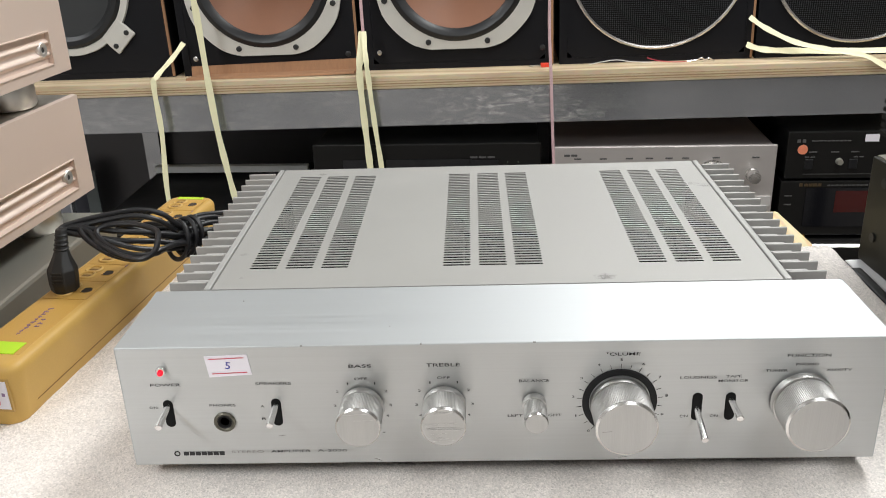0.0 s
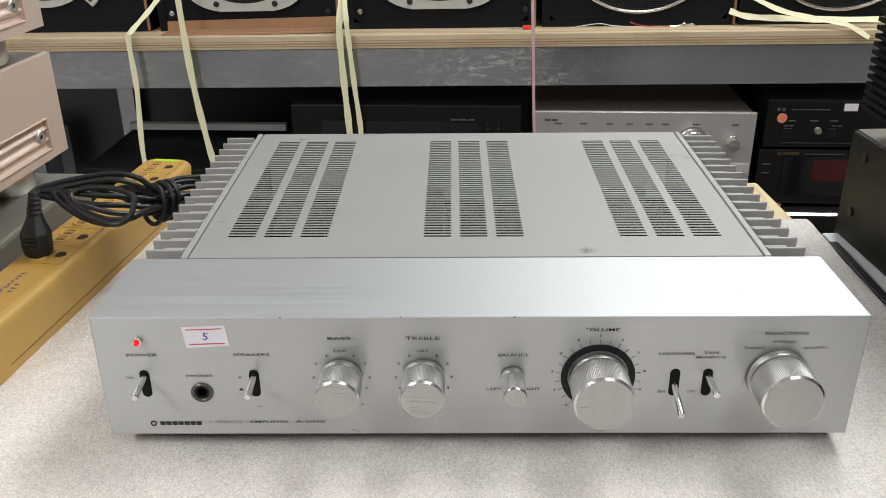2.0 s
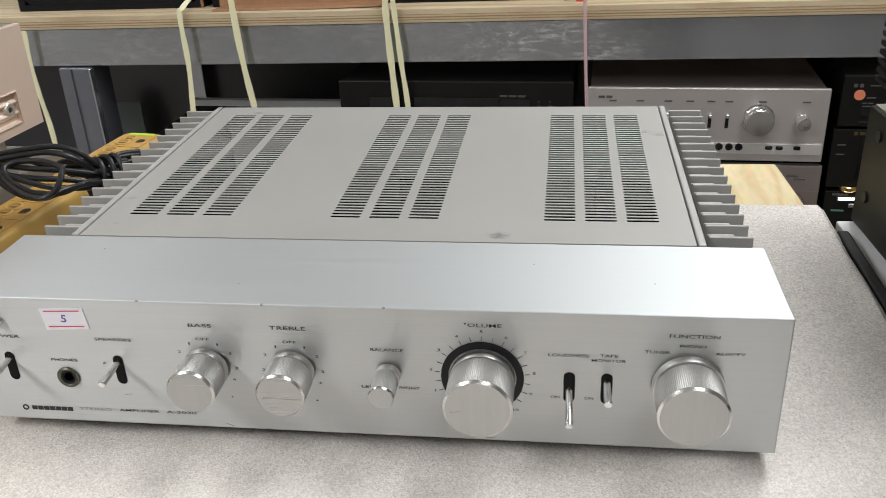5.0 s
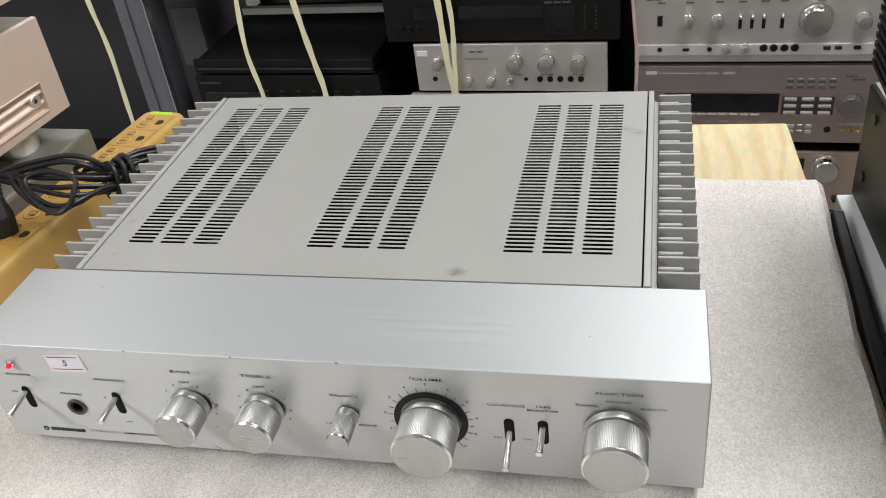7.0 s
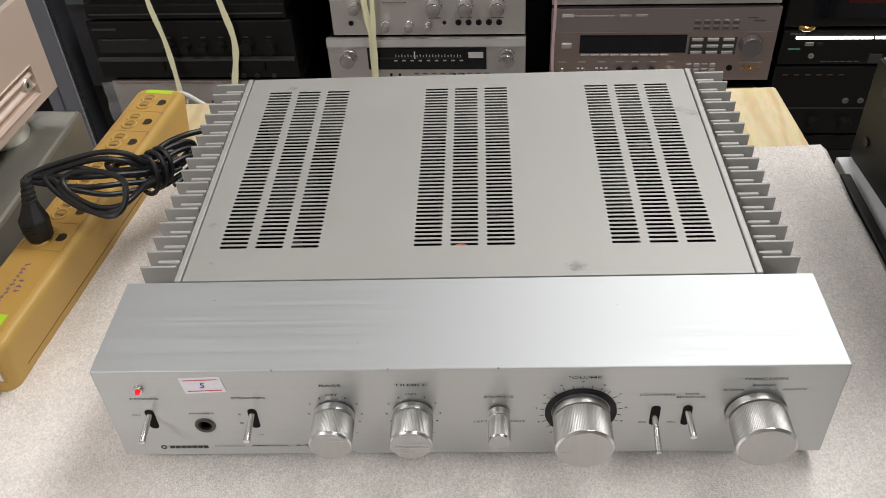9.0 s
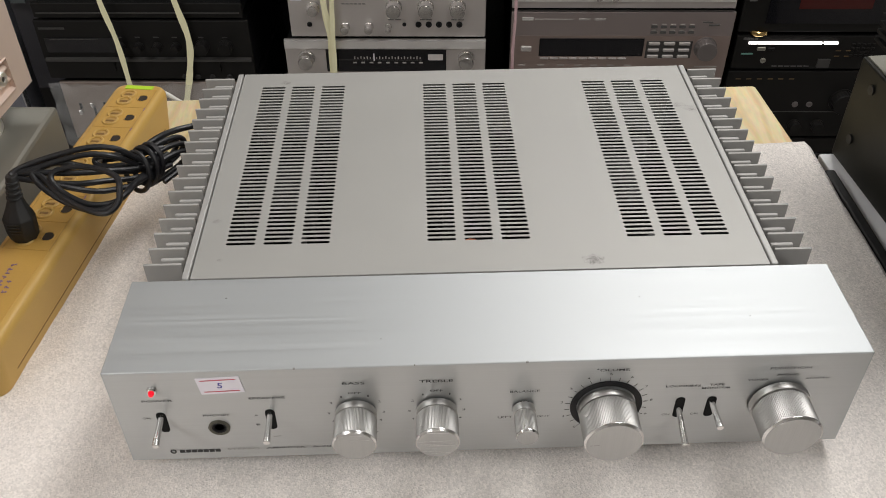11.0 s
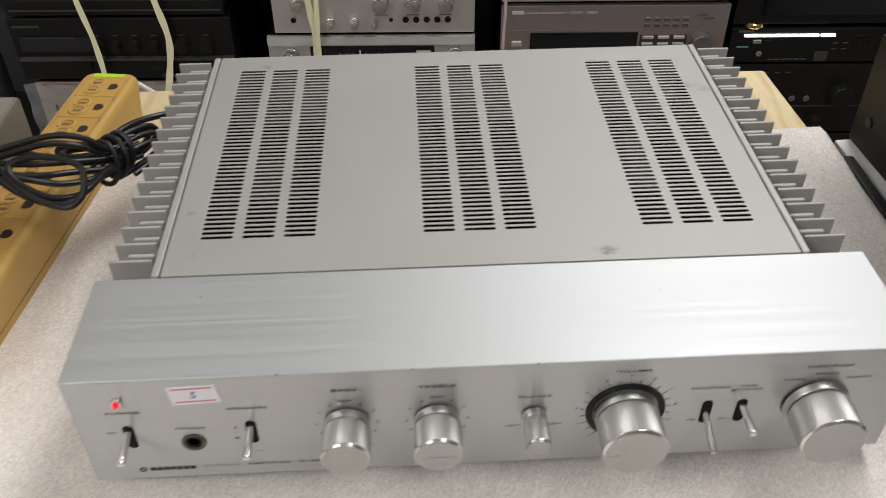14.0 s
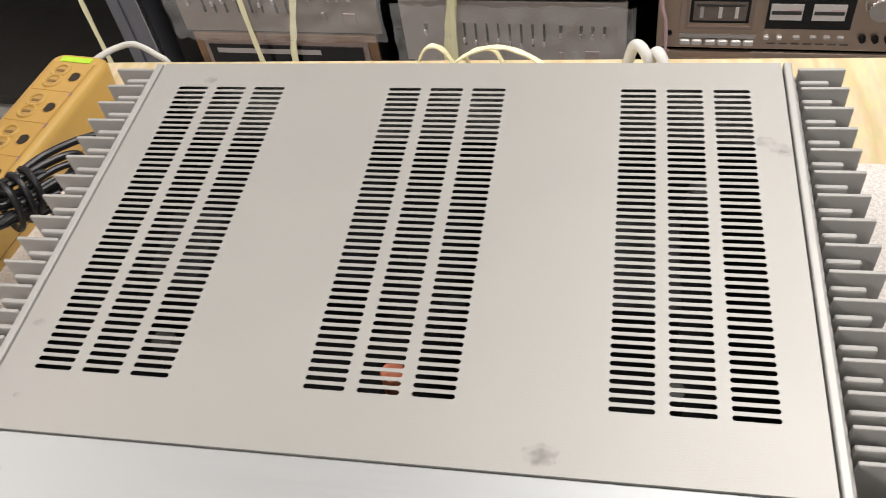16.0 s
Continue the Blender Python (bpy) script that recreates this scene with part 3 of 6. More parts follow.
def foam_sheet():
    """Sheet with soft dents and rounded, slightly wavy rim."""
    nx, ny = 150, 170
    x0, x1, y0, y1 = -0.335, 0.3135, -0.42, 0.338
    bm = bmesh.new()
    grid = []
    for j in range(ny + 1):
        row = []
        for i in range(nx + 1):
            u, v = i / nx, j / ny
            x, y = x0 + (x1 - x0) * u, y0 + (y1 - y0) * v
            e = min(1 - u, 1 - v) * (x1 - x0)
            x += 0.004 * noise.noise((y * 11, 3.1, 0)) * max(0, u - 0.5) * 2
            y += 0.003 * noise.noise((x * 13, 7.7, 0)) * max(0, v - 0.5) * 2
            far = max(0, 1 - (1 - u) * (x1 - x0) / 0.012) ** 2 * max(0, 1 - (1 - v) * (y1 - y0) / 0.012) ** 2
            z = 0.003 + 0.0012 * noise.noise((x * 30, y * 30, 0)) + 0.0003 * noise.noise((x * 90, y * 90, 5)) + 0.0016 * noise.noise((x * 9, y * 9, 2))
            z -= 0.0040 * max(0, 1 - e / 0.006) ** 2
            row.append(bm.verts.new((x - 0.0025 * far, y - 0.0025 * far, z)))
        grid.append(row)
    for j in range(ny):
        for i in range(nx):
            bm.faces.new((grid[j][i], grid[j][i + 1], grid[j + 1][i + 1], grid[j + 1][i]))
    rim = [grid[0][i] for i in range(nx + 1)] + [grid[j][nx] for j in range(1, ny + 1)] + [grid[ny][i] for i in range(nx - 1, -1, -1)] + [grid[j][0] for j in range(ny - 1, 0, -1)]
    low = [bm.verts.new((v.co.x, v.co.y, -0.0038)) for v in rim]
    for k in range(len(rim)):
        n = (k + 1) % len(rim)
        bm.faces.new((rim[k], low[k], low[n], rim[n]))
    bm.faces.new(low)
    bmesh.ops.recalc_face_normals(bm, faces=bm.faces)
    ob = new("foam_sheet", mesh_of(bm, "foam_sheet", FOAM, True))
    tagged(ob, "pale grey expanded foam sheet lying on the pine table", "foam sheet")


foam_sheet()


# ---- the stereo amplifier ----
amp = thing("stereo_amplifier", "silver vintage stereo amplifier with brushed front and slotted top", "amplifier", (0, 0, 0))
TOPZ, BOTZ, HALF = 0.091, 0.014, 0.21


def fascia():
    """Front plate bent back into a broad top shelf, closed at the ends."""
    prof = [(0, BOTZ), (0, TOPZ), (0.073, TOPZ), (0.073, TOPZ - 0.003), (0.006, TOPZ - 0.003), (0.004, TOPZ - 0.005), (0.004, BOTZ)]
    bm = bmesh.new()
    a = [bm.verts.new((-HALF, y, z)) for y, z in prof]
    b = [bm.verts.new((HALF, y, z)) for y, z in prof]
    for k in range(len(prof)):
        n = (k + 1) % len(prof)
        bm.faces.new((a[k], b[k], b[n], a[n]))
    bm.faces.new(a[::-1])
    bm.faces.new(b)
    bmesh.ops.recalc_face_normals(bm, faces=bm.faces)
    front = [e for e in bm.edges if all(abs(v.co.y) < 1e-6 for v in e.verts)] + [e for e in bm.edges if all(abs(v.co.z - TOPZ) < 1e-6 for v in e.verts)]
    bmesh.ops.bevel(bm, geom=list(set(front)), offset=0.0008, segments=3, affect="EDGES", profile=0.5)
    return bm


panel = part("front_panel", fascia(), ALU, amp, "brushed aluminium front with a broad top shelf")
for sx in (-1, 1):
    part("end_plate", box(min(sx * (HALF - 0.0035), sx * (HALF - 0.0005)), max(sx * (HALF - 0.0035), sx * (HALF - 0.0005)), 0.0045, 0.07, BOTZ, TOPZ - 0.0035), ALU, amp)

part("front_face", box(-HALF + 0.0010, HALF - 0.0010, -0.00008, 0.0002, BOTZ + 0.0011, TOPZ - 0.0010), FRONTALU, amp, "finely brushed front face")

# slotted cover
SLOTS, SLOT_Y0, SLOT_Y1, SLOT_H = 46, 0.1047, 0.2952, 0.0024
COLS = [(bx + k * 0.0234, bx + k * 0.0234 + 0.0182) for bx in (-0.1588, -0.0325, 0.0935) for k in range(3)]
SKEW = -0.004  # the slot rows sit slightly askew on the cover
COV_X, COV_Y0, COV_Y1 = 0.1754, 0.0738, 0.3178


def slotted_cover():
    bm = bmesh.new()
    pitch = (SLOT_Y1 - SLOT_Y0) / (SLOTS - 1)
    ys = [COV_Y0, SLOT_Y0 - pitch / 2, SLOT_Y1 + pitch / 2, COV_Y1]
    m = 0.0006

    edges = [-COV_X] + [e for a, b in COLS for e in (a - m, b + m)] + [COV_X]

    def face(*pts):
        bm.faces.new([bm.verts.new((x, y, TOPZ)) for x, y in pts])

    face(*[(x, ys[1]) for x in edges[::-1]], (-COV_X, ys[0]), (COV_X, ys[0]))
    face(*[(x, ys[2]) for x in edges], (COV_X, ys[3]), (-COV_X, ys[3]))
    for k in range(0, len(edges), 2):
        for s in range(2 * SLOTS):
            y = ys[1] + s * pitch / 2
            face((edges[k], y), (edges[k + 1], y), (edges[k + 1], y + pitch / 2), (edges[k], y + pitch / 2))
    r = SLOT_H / 2
    for a, b in COLS:
        for s in range(SLOTS):
            y = SLOT_Y0 + s * pitch
            up = [(a, y)] + [(a + r - r * math.cos(t), y + r * math.sin(t)) for t in (0.5, 1.05, 1.57)] + [(b - r + r * math.cos(t), y + r * math.sin(t)) for t in (1.57, 1.05, 0.5)] + [(b, y)]
            down = [(x, 2 * y - v) for x, v in up]
            for half, edge in ((up, y + pitch / 2), (down, y - pitch / 2)):
                hole = [bm.verts.new((x, v, TOPZ)) for x, v in half]
                rim = [bm.verts.new(p) for p in ((b + m, y, TOPZ), (b + m, edge, TOPZ), (a - m, edge, TOPZ), (a - m, y, TOPZ))]
                bm.faces.new(hole + rim if half is down else (hole + rim)[::-1])
                lowv = [bm.verts.new((x, v, TOPZ - 0.0003)) for x, v in half]
                for k in range(len(hole) - 1):
                    bm.faces.new((hole[k], hole[k + 1], lowv[k + 1], lowv[k]))
    for p, q in (((-COV_X, COV_Y0), (COV_X, COV_Y0)), ((COV_X, COV_Y0), (COV_X, COV_Y1)), ((COV_X, COV_Y1), (-COV_X, COV_Y1)), ((-COV_X, COV_Y1), (-COV_X, COV_Y0))):
        bm.faces.new([bm.verts.new(v) for v in ((*p, TOPZ), (*q, TOPZ), (*q, 0.03), (*p, 0.03))])
    bmesh.ops.remove_doubles(bm, verts=bm.verts, dist=2e-5)
    for v in bm.verts:
        if ys[1] - 1e-4 < v.co.y < ys[2] + 1e-4:
            v.co.y += SKEW * v.co.x
    bm.normal_update()
    for f in bm.faces:
        if abs(f.normal.z) > 0.5 or f.calc_center_median().z > TOPZ - 1e-5:
            f.normal_update()
            if f.normal.z < 0:
                f.normal_flip()
    return bm


part("top_cover", slotted_cover(), COVER, amp, "satin grey steel cover with rows of cooling slots")
# interior coloured black in place of the shade below the slots
part("chassis", box(-0.172, 0.172, 0.006, 0.316, 0.018, 0.024), DARK, amp, "chassis plate coloured black for the shade under the slots")
part("rear_panel", box(-0.176, 0.176, 0.3180, 0.3200, 0.016, 0.0740), BLACKMET, amp)
# unseen inner walls added to stop light leaking in under the cover
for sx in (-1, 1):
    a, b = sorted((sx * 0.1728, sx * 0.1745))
    part("side_light_stop", box(a, b, 0.0745, 0.3168, 0.0185, 0.0898), DARK, amp, "added black inner wall that keeps light out of the case")
part("front_light_stop", box(-0.1727, 0.1727, 0.0745, 0.0760, 0.0245, 0.0898), DARK, amp)
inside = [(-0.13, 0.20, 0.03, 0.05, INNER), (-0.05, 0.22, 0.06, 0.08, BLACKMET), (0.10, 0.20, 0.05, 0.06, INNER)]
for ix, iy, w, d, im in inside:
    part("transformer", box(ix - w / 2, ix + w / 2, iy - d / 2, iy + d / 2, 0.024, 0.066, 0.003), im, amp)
for ix, iy, im in ((-0.003, 0.130, ORANGE), (0.02, 0.17, BLACKMET), (0.135, 0.25, DARKLINE), (0.12, 0.13, DARKLINE), (-0.12, 0.14, DARKLINE), (-0.125, 0.19, DARKLINE)):
    part("capacitor", lathe([(0.006, 0.024), (0.006, 0.064), (0.0054, 0.0655)], 20, axis="z", at=(ix, iy, 0)), im, amp, smooth=True)
for sx in (-1, 1):
    a, b = sorted((sx * 0.1757, sx * 0.1764))
    part("side_groove", box(a, b, 0.074, 0.3173, 0.04, TOPZ - 0.004), DARK, amp, "dark groove beside the cover")
    a, b = sorted((sx * 0.1764, sx * 0.1806))
    part("side_rail", box(a, b, 0.0736, 0.3178, 0.02, TOPZ + 0.0006, 0.0008), RAIL, amp, "grey metal side rail")
    a, b = sorted((sx * 0.1806, sx * 0.184))
    sink = part("heat_sink", box(a, b, 0.080, 0.3178, 0.020, 0.082, 0.0006), FIN, amp, "cast grey heat sink with upright fins")
    a, b = sorted((sx * 0.1842, sx * 0.2077))
    fin_mesh = mesh_of(box(a, b, -0.0010, 0.0010, 0.020, 0.0885, 0.0006), "fin", FIN)
    b2 = sx * 0.1990
    a, b2 = sorted((sx * 0.1842, b2))
    short_mesh = mesh_of(box(a, b2, -0.0014, 0.0014, 0.022, 0.0862, 0.0010), "short_fin", FIN)
    for k in range(16):
        y = 0.0908 + k * 0.0150
        ob = new("fin", fin_mesh)
        ob.parent, ob.location = sink, (0, y, 0)
        if k < 15:
            ob = new("short_fin", short_mesh)
            ob.parent, ob.location = sink, (0, y + 0.0075, 0)
for fx, fy in ((-0.17, 0.03), (0.17, 0.03), (-0.17, 0.29), (0.17, 0.29)):
    part("foot", lathe([(0.013, 0.002), (0.014, 0.004), (0.012, 0.0175)], 24, axis="z", at=(fx, fy, 0)), RUBBER, amp, "black rubber foot", True)


def amp_knob(x, z, r, depth, n, flange, label):
    """Turned knob: polished skirt, groove, ridged grip, bright chamfer and a brushed cap."""
    f = r * flange
    # black disc puts the shadow gap behind the knob into colour
    part("shade_disc", lathe([(r * 0.80, 0.0), (r * 0.80, 0.0016)], 24, at=(x, 0, z)), DARK, amp, "black disc coloured as the shaded gap behind the knob")
    skirt = [(f * 0.90, 0.0014), (f * 0.98, 0.0015), (f, 0.0019), (f, 0.0056), (f * 0.985, 0.0060), (r * 0.90, 0.0062), (r * 0.90, 0.0068)]
    k = part("knob", lathe(skirt, 96, at=(x, 0, z), cap=False), KNOB, amp, label, True)
    part("grip", lathe([(r * 0.90, 0.0067), (r * 0.965, 0.0069), (r * 0.985, 0.0074), (r * 0.985, depth - 0.0016), (r * 0.965, depth - 0.0014)], n, (2, 3, 0.00022), at=(x, 0, z), cap=False), GRIP, k, "finely ridged grip")
    part("chamfer", lathe([(r * 0.96, depth - 0.0016), (r, depth - 0.0014), (r, depth - 0.0010), (r * 0.925, depth)], 96, at=(x, 0, z), cap=False), CHROME, k, "bright turned edge", True)
    part("cap", lathe([(r * 0.93, 0), (r * 0.925, 0.0002)], 64, at=(x, -depth + 0.0001, z)), CAP, k, "brushed flat cap")
    return k


amp_knob(-0.0755, 0.0535, 0.0122, 0.024, 180, 0.97, "knurled aluminium bass knob")
amp_knob(-0.0300, 0.0535, 0.0122, 0.024, 180, 0.97, "knurled aluminium treble knob with scuffed cap")
amp_knob(0.0195, 0.0535, 0.0064, 0.022, 90, 1.02, "slim knurled balance knob")
amp_knob(0.0665, 0.0528, 0.0165, 0.027, 220, 0.99, "large knurled volume knob")
amp_knob(0.1650, 0.0535, 0.0165, 0.027, 220, 1.03, "large knurled function knob")
bm = lathe([(0.0168, 0.0002), (0.0205, 0.0002), (0.0205, 0.0008), (0.0168, 0.0008)], 64, at=(0.0665, 0, 0.0530), cap=False)
part("dial_ring", bm, BLACK_RING, amp, "black ring behind the volume knob")


def toggle(x, base_z, tip_z, tip_x, length, label):
    """Lever switch in a rounded upright slot."""
    zc, h, w = 0.0490, 0.0178, 0.0056
    bm = bmesh.new()
    pts = []
    for k in range(12):
        t = math.pi * k / 11
        pts.append((x + w / 2 * math.cos(t), zc + (h - w) / 2 + w / 2 * math.sin(t)))
    for k in range(12):
        t = math.pi + math.pi * k / 11
        pts.append((x + w / 2 * math.cos(t), zc - (h - w) / 2 + w / 2 * math.sin(t)))
    bm.faces.new([bm.verts.new((px, -0.0002, pz)) for px, pz in pts])
    bmesh.ops.recalc_face_normals(bm, faces=bm.faces)
    s = part("switch_slot", bm, DARK, amp, "black upright switch slot")
    a, b = Vector((x, 0.0005, base_z)), Vector((tip_x, -length, tip_z))
    d = (b - a).normalized()
    bm = lathe([(0.0015, 0), (0.0017, 0.35 * (b - a).length), (0.0020, (b - a).length - 0.0010), (0.0019, (b - a).length - 0.0003), (0.0015, (b - a).length)], 20, axis="z")
    bm.transform(Matrix.Translation(a) @ d.to_track_quat("Z", "Y").to_matrix().to_4x4())
    part("lever", bm, CHROME, s, label, True)


toggle(-0.1850, 0.0540, 0.0528, -0.1845, 0.020, "chrome power lever")
toggle(-0.1240, 0.0540, 0.0532, -0.1238, 0.020, "chrome speakers lever")
toggle(0.1090, 0.0480, 0.0410, 0.1092, 0.021, "chrome loudness lever pressed down")
toggle(0.1270, 0.0535, 0.0535, 0.1270, 0.0195, "chrome tape monitor lever")
jack = part("headphone_jack", lathe([(0.0062, 0.0), (0.0062, 0.0010), (0.0054, 0.0016), (0.0046, 0.0012), (0.0040, 0.0006)], 40, at=(-0.1542, 0, 0.0432), cap=False), JACKRING, amp, "dark olive headphone socket", True)
part("bore", lathe([(0.0040, 0.0003), (0.0030, 0.0005), (0.0026, 0.0003)], 32, at=(-0.1542, 0, 0.0432)), DARK, jack)
part("inner_sleeve", lathe([(0.0040, 0.0004), (0.0041, 0.0010), (0.0034, 0.0006)], 32, at=(-0.1542, 0, 0.0432), cap=False), BLACK_RING, jack)
led = part("power_lamp", lathe([(0.0029, 0.0), (0.0029, 0.0016), (0.0024, 0.0024), (0.0017, 0.0024)], 28, at=(-0.1852, 0, 0.0770), cap=False), CHROME, amp, "red power lamp in a chrome bezel", True)
part("lens", lathe([(0.0016, 0.001), (0.0016, 0.0022), (0.0014, 0.0033), (0.0010, 0.0040), (0.0003, 0.0043)], 24, at=(-0.1854, 0, 0.0763)), LED_RED, led, "", True)
bm = bmesh.new()
st = [(-0.1606, 0.0852), (-0.1368, 0.0862), (-0.1352, 0.0736), (-0.1590, 0.0722)]
fr = [bm.verts.new((x, -0.0005, z)) for x, z in st]
bk = [bm.verts.new((x, -0.0001, z)) for x, z in st]
bm.faces.new(fr[::-1])
for k in range(4):
    bm.faces.new((fr[k], fr[(k + 1) % 4], bk[(k + 1) % 4], bk[k]))
bmesh.ops.recalc_face_normals(bm, faces=bm.faces)
sticker = part("price_sticker", bm, PAPER, amp, "white paper sticker with red lines and a handwritten five")
for z, sh in ((0.0840, -0.0004), (0.0749, 0.0006)):
    bm = box(-0.0098, 0.0098, -0.0001, 0.0001, -0.00022, 0.00022)
    bm.transform(pose(-0.1480 + sh, -0.0007, z, 0, -2.2, 0))
    part("red_line", bm, RED_INK, sticker)
lettering("5", -0.1480, 0.0796, 0.0028, 0.0044, BLUE_INK, sticker, -0.0007, "handwriting", "blue handwritten five", -0.15)

W = lambda s, x, z, w, h=0.0021, m=PRINT: lettering(s, x, z + 0.0008, w / 1000, h * 0.84, m, amp)  # noqa: E731
W("POWER", -0.1845, 0.0668, 17.0, 0.0022)
W("ON", -0.1935, 0.0522, 4.4, 0.0019)
W("PHONES", -0.1542, 0.0532, 14.8, 0.0019)
W("SPEAKERS", -0.1242, 0.0668, 20.0, 0.0021)
W("A", -0.1318, 0.0522, 2.2, 0.0019)
W("B", -0.1318, 0.0440, 2.2, 0.0019)
W("BASS", -0.0755, 0.0770, 12.4, 0.0024)
W("TREBLE", -0.0300, 0.0770, 18.6, 0.0024)
W("BALANCE", 0.0195, 0.0662, 16.6, 0.0021)
W("LEFT", 0.0092, 0.0440, 8.4, 0.0019)
W("RIGHT", 0.0297, 0.0440, 10.6, 0.0019)
W("OLUME", 0.0682, 0.0820, 16.4, 0.0023)
W("'", 0.0588, 0.0827, 1.0, 0.0010)
W("LOUDNESS", 0.1085, 0.0668, 19.6, 0.0020)
W("TAPE", 0.1275, 0.0672, 8.6, 0.0019)
W("MONITOR", 0.1275, 0.0644, 16.2, 0.0019)
W("ON", 0.1022, 0.0422, 4.4, 0.0019)
W("ON", 0.1186, 0.0422, 4.4, 0.0019)
W("FUNCTION", 0.1663, 0.0794, 23.0, 0.0023)
W("PHONO", 0.1660, 0.0740, 12.2, 0.0019)
W("TUNER", 0.1500, 0.0703, 12.0, 0.0019)
W("AUX/TV", 0.1832, 0.0703, 13.6, 0.0019)
W("STEREO", -0.1435, 0.0220, 18.6, 0.0020, PRINT_WORN)
W("AMPLIFIER", -0.1187, 0.0221, 23.0, 0.0020)
W("A-2030", -0.0950, 0.0222, 16.8, 0.0020)
# maker's mark as plain shapes
for kx in range(7):
    part("maker_mark", box(-0.1808 + kx * 0.00345, -0.1778 + kx * 0.00345, -0.0003, -0.0001, 0.0207, 0.0232), PRINT, amp, "black printed maker's mark")
part("maker_emblem", lathe([(0.0011, 0.0002), (0.0018, 0.0002), (0.0018, 0.0004), (0.0011, 0.0004)], 24, at=(-0.1845, 0, 0.0220), cap=False), PRINT, amp, "small black round emblem")
for kx in (-0.0755, -0.0300):
    W("OFF", kx, 0.0690, 7.2, 0.0018)
    for ch, dx, dz in (("1", 0.0075, 0.0125), ("2", 0.0135, 0.0075), ("3", 0.0155, -0.0015), ("4", 0.0135, -0.0085)):
        for sgn in (-1, 1):
            W(ch, kx + sgn * dx, 0.0535 + dz, 1.6 if ch != "1" else 0.7, 0.0018)
    W("+", kx + 0.0108, 0.0340, 1.6, 0.0016)
for n in range(21):
    a = radians(90 - (n - 10) * 14)
    if n % 2 == 0:
        s = str(n // 2)
        W(s, 0.0665 + 0.0256 * math.cos(a), 0.0530 + 0.0256 * math.sin(a), 1.5 if len(s) == 1 and s != "1" else (2.8 if len(s) > 1 else 0.6), 0.0019)
    bm = box(0.0210, 0.0236, -0.0003, -0.0001, -0.00012, 0.00012)
    bm.transform(pose(0.0665, 0, 0.0530) @ Matrix.Rotation(-a, 4, "Y"))
    part("tick", bm, PRINT, amp)
bm = box(-0.0026, 0.0026, -0.0272, -0.02705, -0.00015, 0.00015)
bm.transform(pose(0.0560, 0, 0.0515, 0, -6, 0))
part("pointer", bm, PRINT_WORN, amp, "faint pointer line on the volume knob")
# scuffs across the treble and bass caps
rng = random.Random(11)
for kx, count in ((-0.0300, 11), (-0.0755, 2)):
    for k in range(count):
        dz = rng.uniform(-0.0100, 0.0095)
        half = math.sqrt(0.0112 ** 2 - dz * dz)
        ln = rng.uniform(0.25, 0.95) * half
        sx0 = kx + rng.uniform(-1, 1) * (half - ln) * 0.9
        bm = box(-ln, ln, -0.00003, 0.00003, -0.00006, 0.00006)
        bm.transform(pose(sx0, -0.02425, 0.0535 + dz, 0, rng.uniform(-4, 4), 0))
        part("scuff", bm, SCUFF, amp, "bright scuff on the knob cap")
# worn patches on the cover and scratches on the front
for sx0, sy0, r, sm in ((0.1635, 0.2570, 0.0050, SMUDGE), (0.1695, 0.2525, 0.0052, DARKSMUDGE), (0.1712, 0.2490, 0.0030, DARKSMUDGE), (0.0690, 0.0822, 0.0070, SMUDGE), (0.0690, 0.0815, 0.0048, DARKSMUDGE), (0.0672, 0.0780, 0.0016, DARKSMUDGE), (-0.1411, 0.3024, 0.0042, SMUDGE), (-0.1405, 0.3020, 0.0022, DARKSMUDGE), (-0.167, 0.128, 0.003, SMUDGE), (-0.160, 0.090, 0.002, SMUDGE)):
    bm = bmesh.new()
    ring = [bm.verts.new((sx0 + r * (0.8 + 0.5 * noise.noise((k * 0.7, sx0 * 50, 0))) * math.cos(k * 0.393) * 1.25, sy0 + r * (0.7 + 0.4 * noise.noise((k * 0.9, 4, sy0 * 9))) * math.sin(k * 0.393), TOPZ + (0.0002 if sm is SMUDGE else 0.0003))) for k in range(16)]
    bm.faces.new(ring)
    bmesh.ops.recalc_face_normals(bm, faces=bm.faces)
    part("smudge", bm, sm, amp, "dull worn patch on the cover")
# nicks along the front's top edge, and specks on the shelf
for nx, w in ((0.0195, 0.0007), (-0.0415, 0.0004), (-0.1065, 0.0006)):
    part("nick", box(nx - w, nx + w, -0.0003, 0.0005, TOPZ - 0.0006, TOPZ + 0.0002), PRINT_WORN, amp, "nick in the edge")
for nx, ny, w in ((-0.1510, 0.0560, 0.0006), (0.0900, 0.0480, 0.0004), (-0.0600, 0.0200, 0.0004), (0.150, 0.030, 0.0004)):
    part("speck", lathe([(w, 0.0002), (w * 0.6, 0.0004)], 8, axis="z", at=(nx, ny, TOPZ)), PRINT_WORN, amp)
for sx0, sz0, ln, ang in ((-0.1225, 0.0335, 0.0040, 6), (-0.0690, 0.0165, 0.0048, -24), (0.0700, 0.0162, 0.0050, 4)):
    bm = box(-ln / 2, ln / 2, -0.0003, -0.0001, -0.00012, 0.00012)
    bm.transform(pose(sx0, 0, sz0, 0, -ang, 0))
    part("scratch", bm, PRINT_WORN, amp)


# ---- power strip with coiled cord ----
strip = thing("power_strip", "ochre plastic power strip with sockets lying on the foam", "power strip", (-0.3049, 0.2246, 0.003), rz=-7.7)
SL0, SL1, SW, SH = -0.164, 0.1645, 0.0243, 0.043


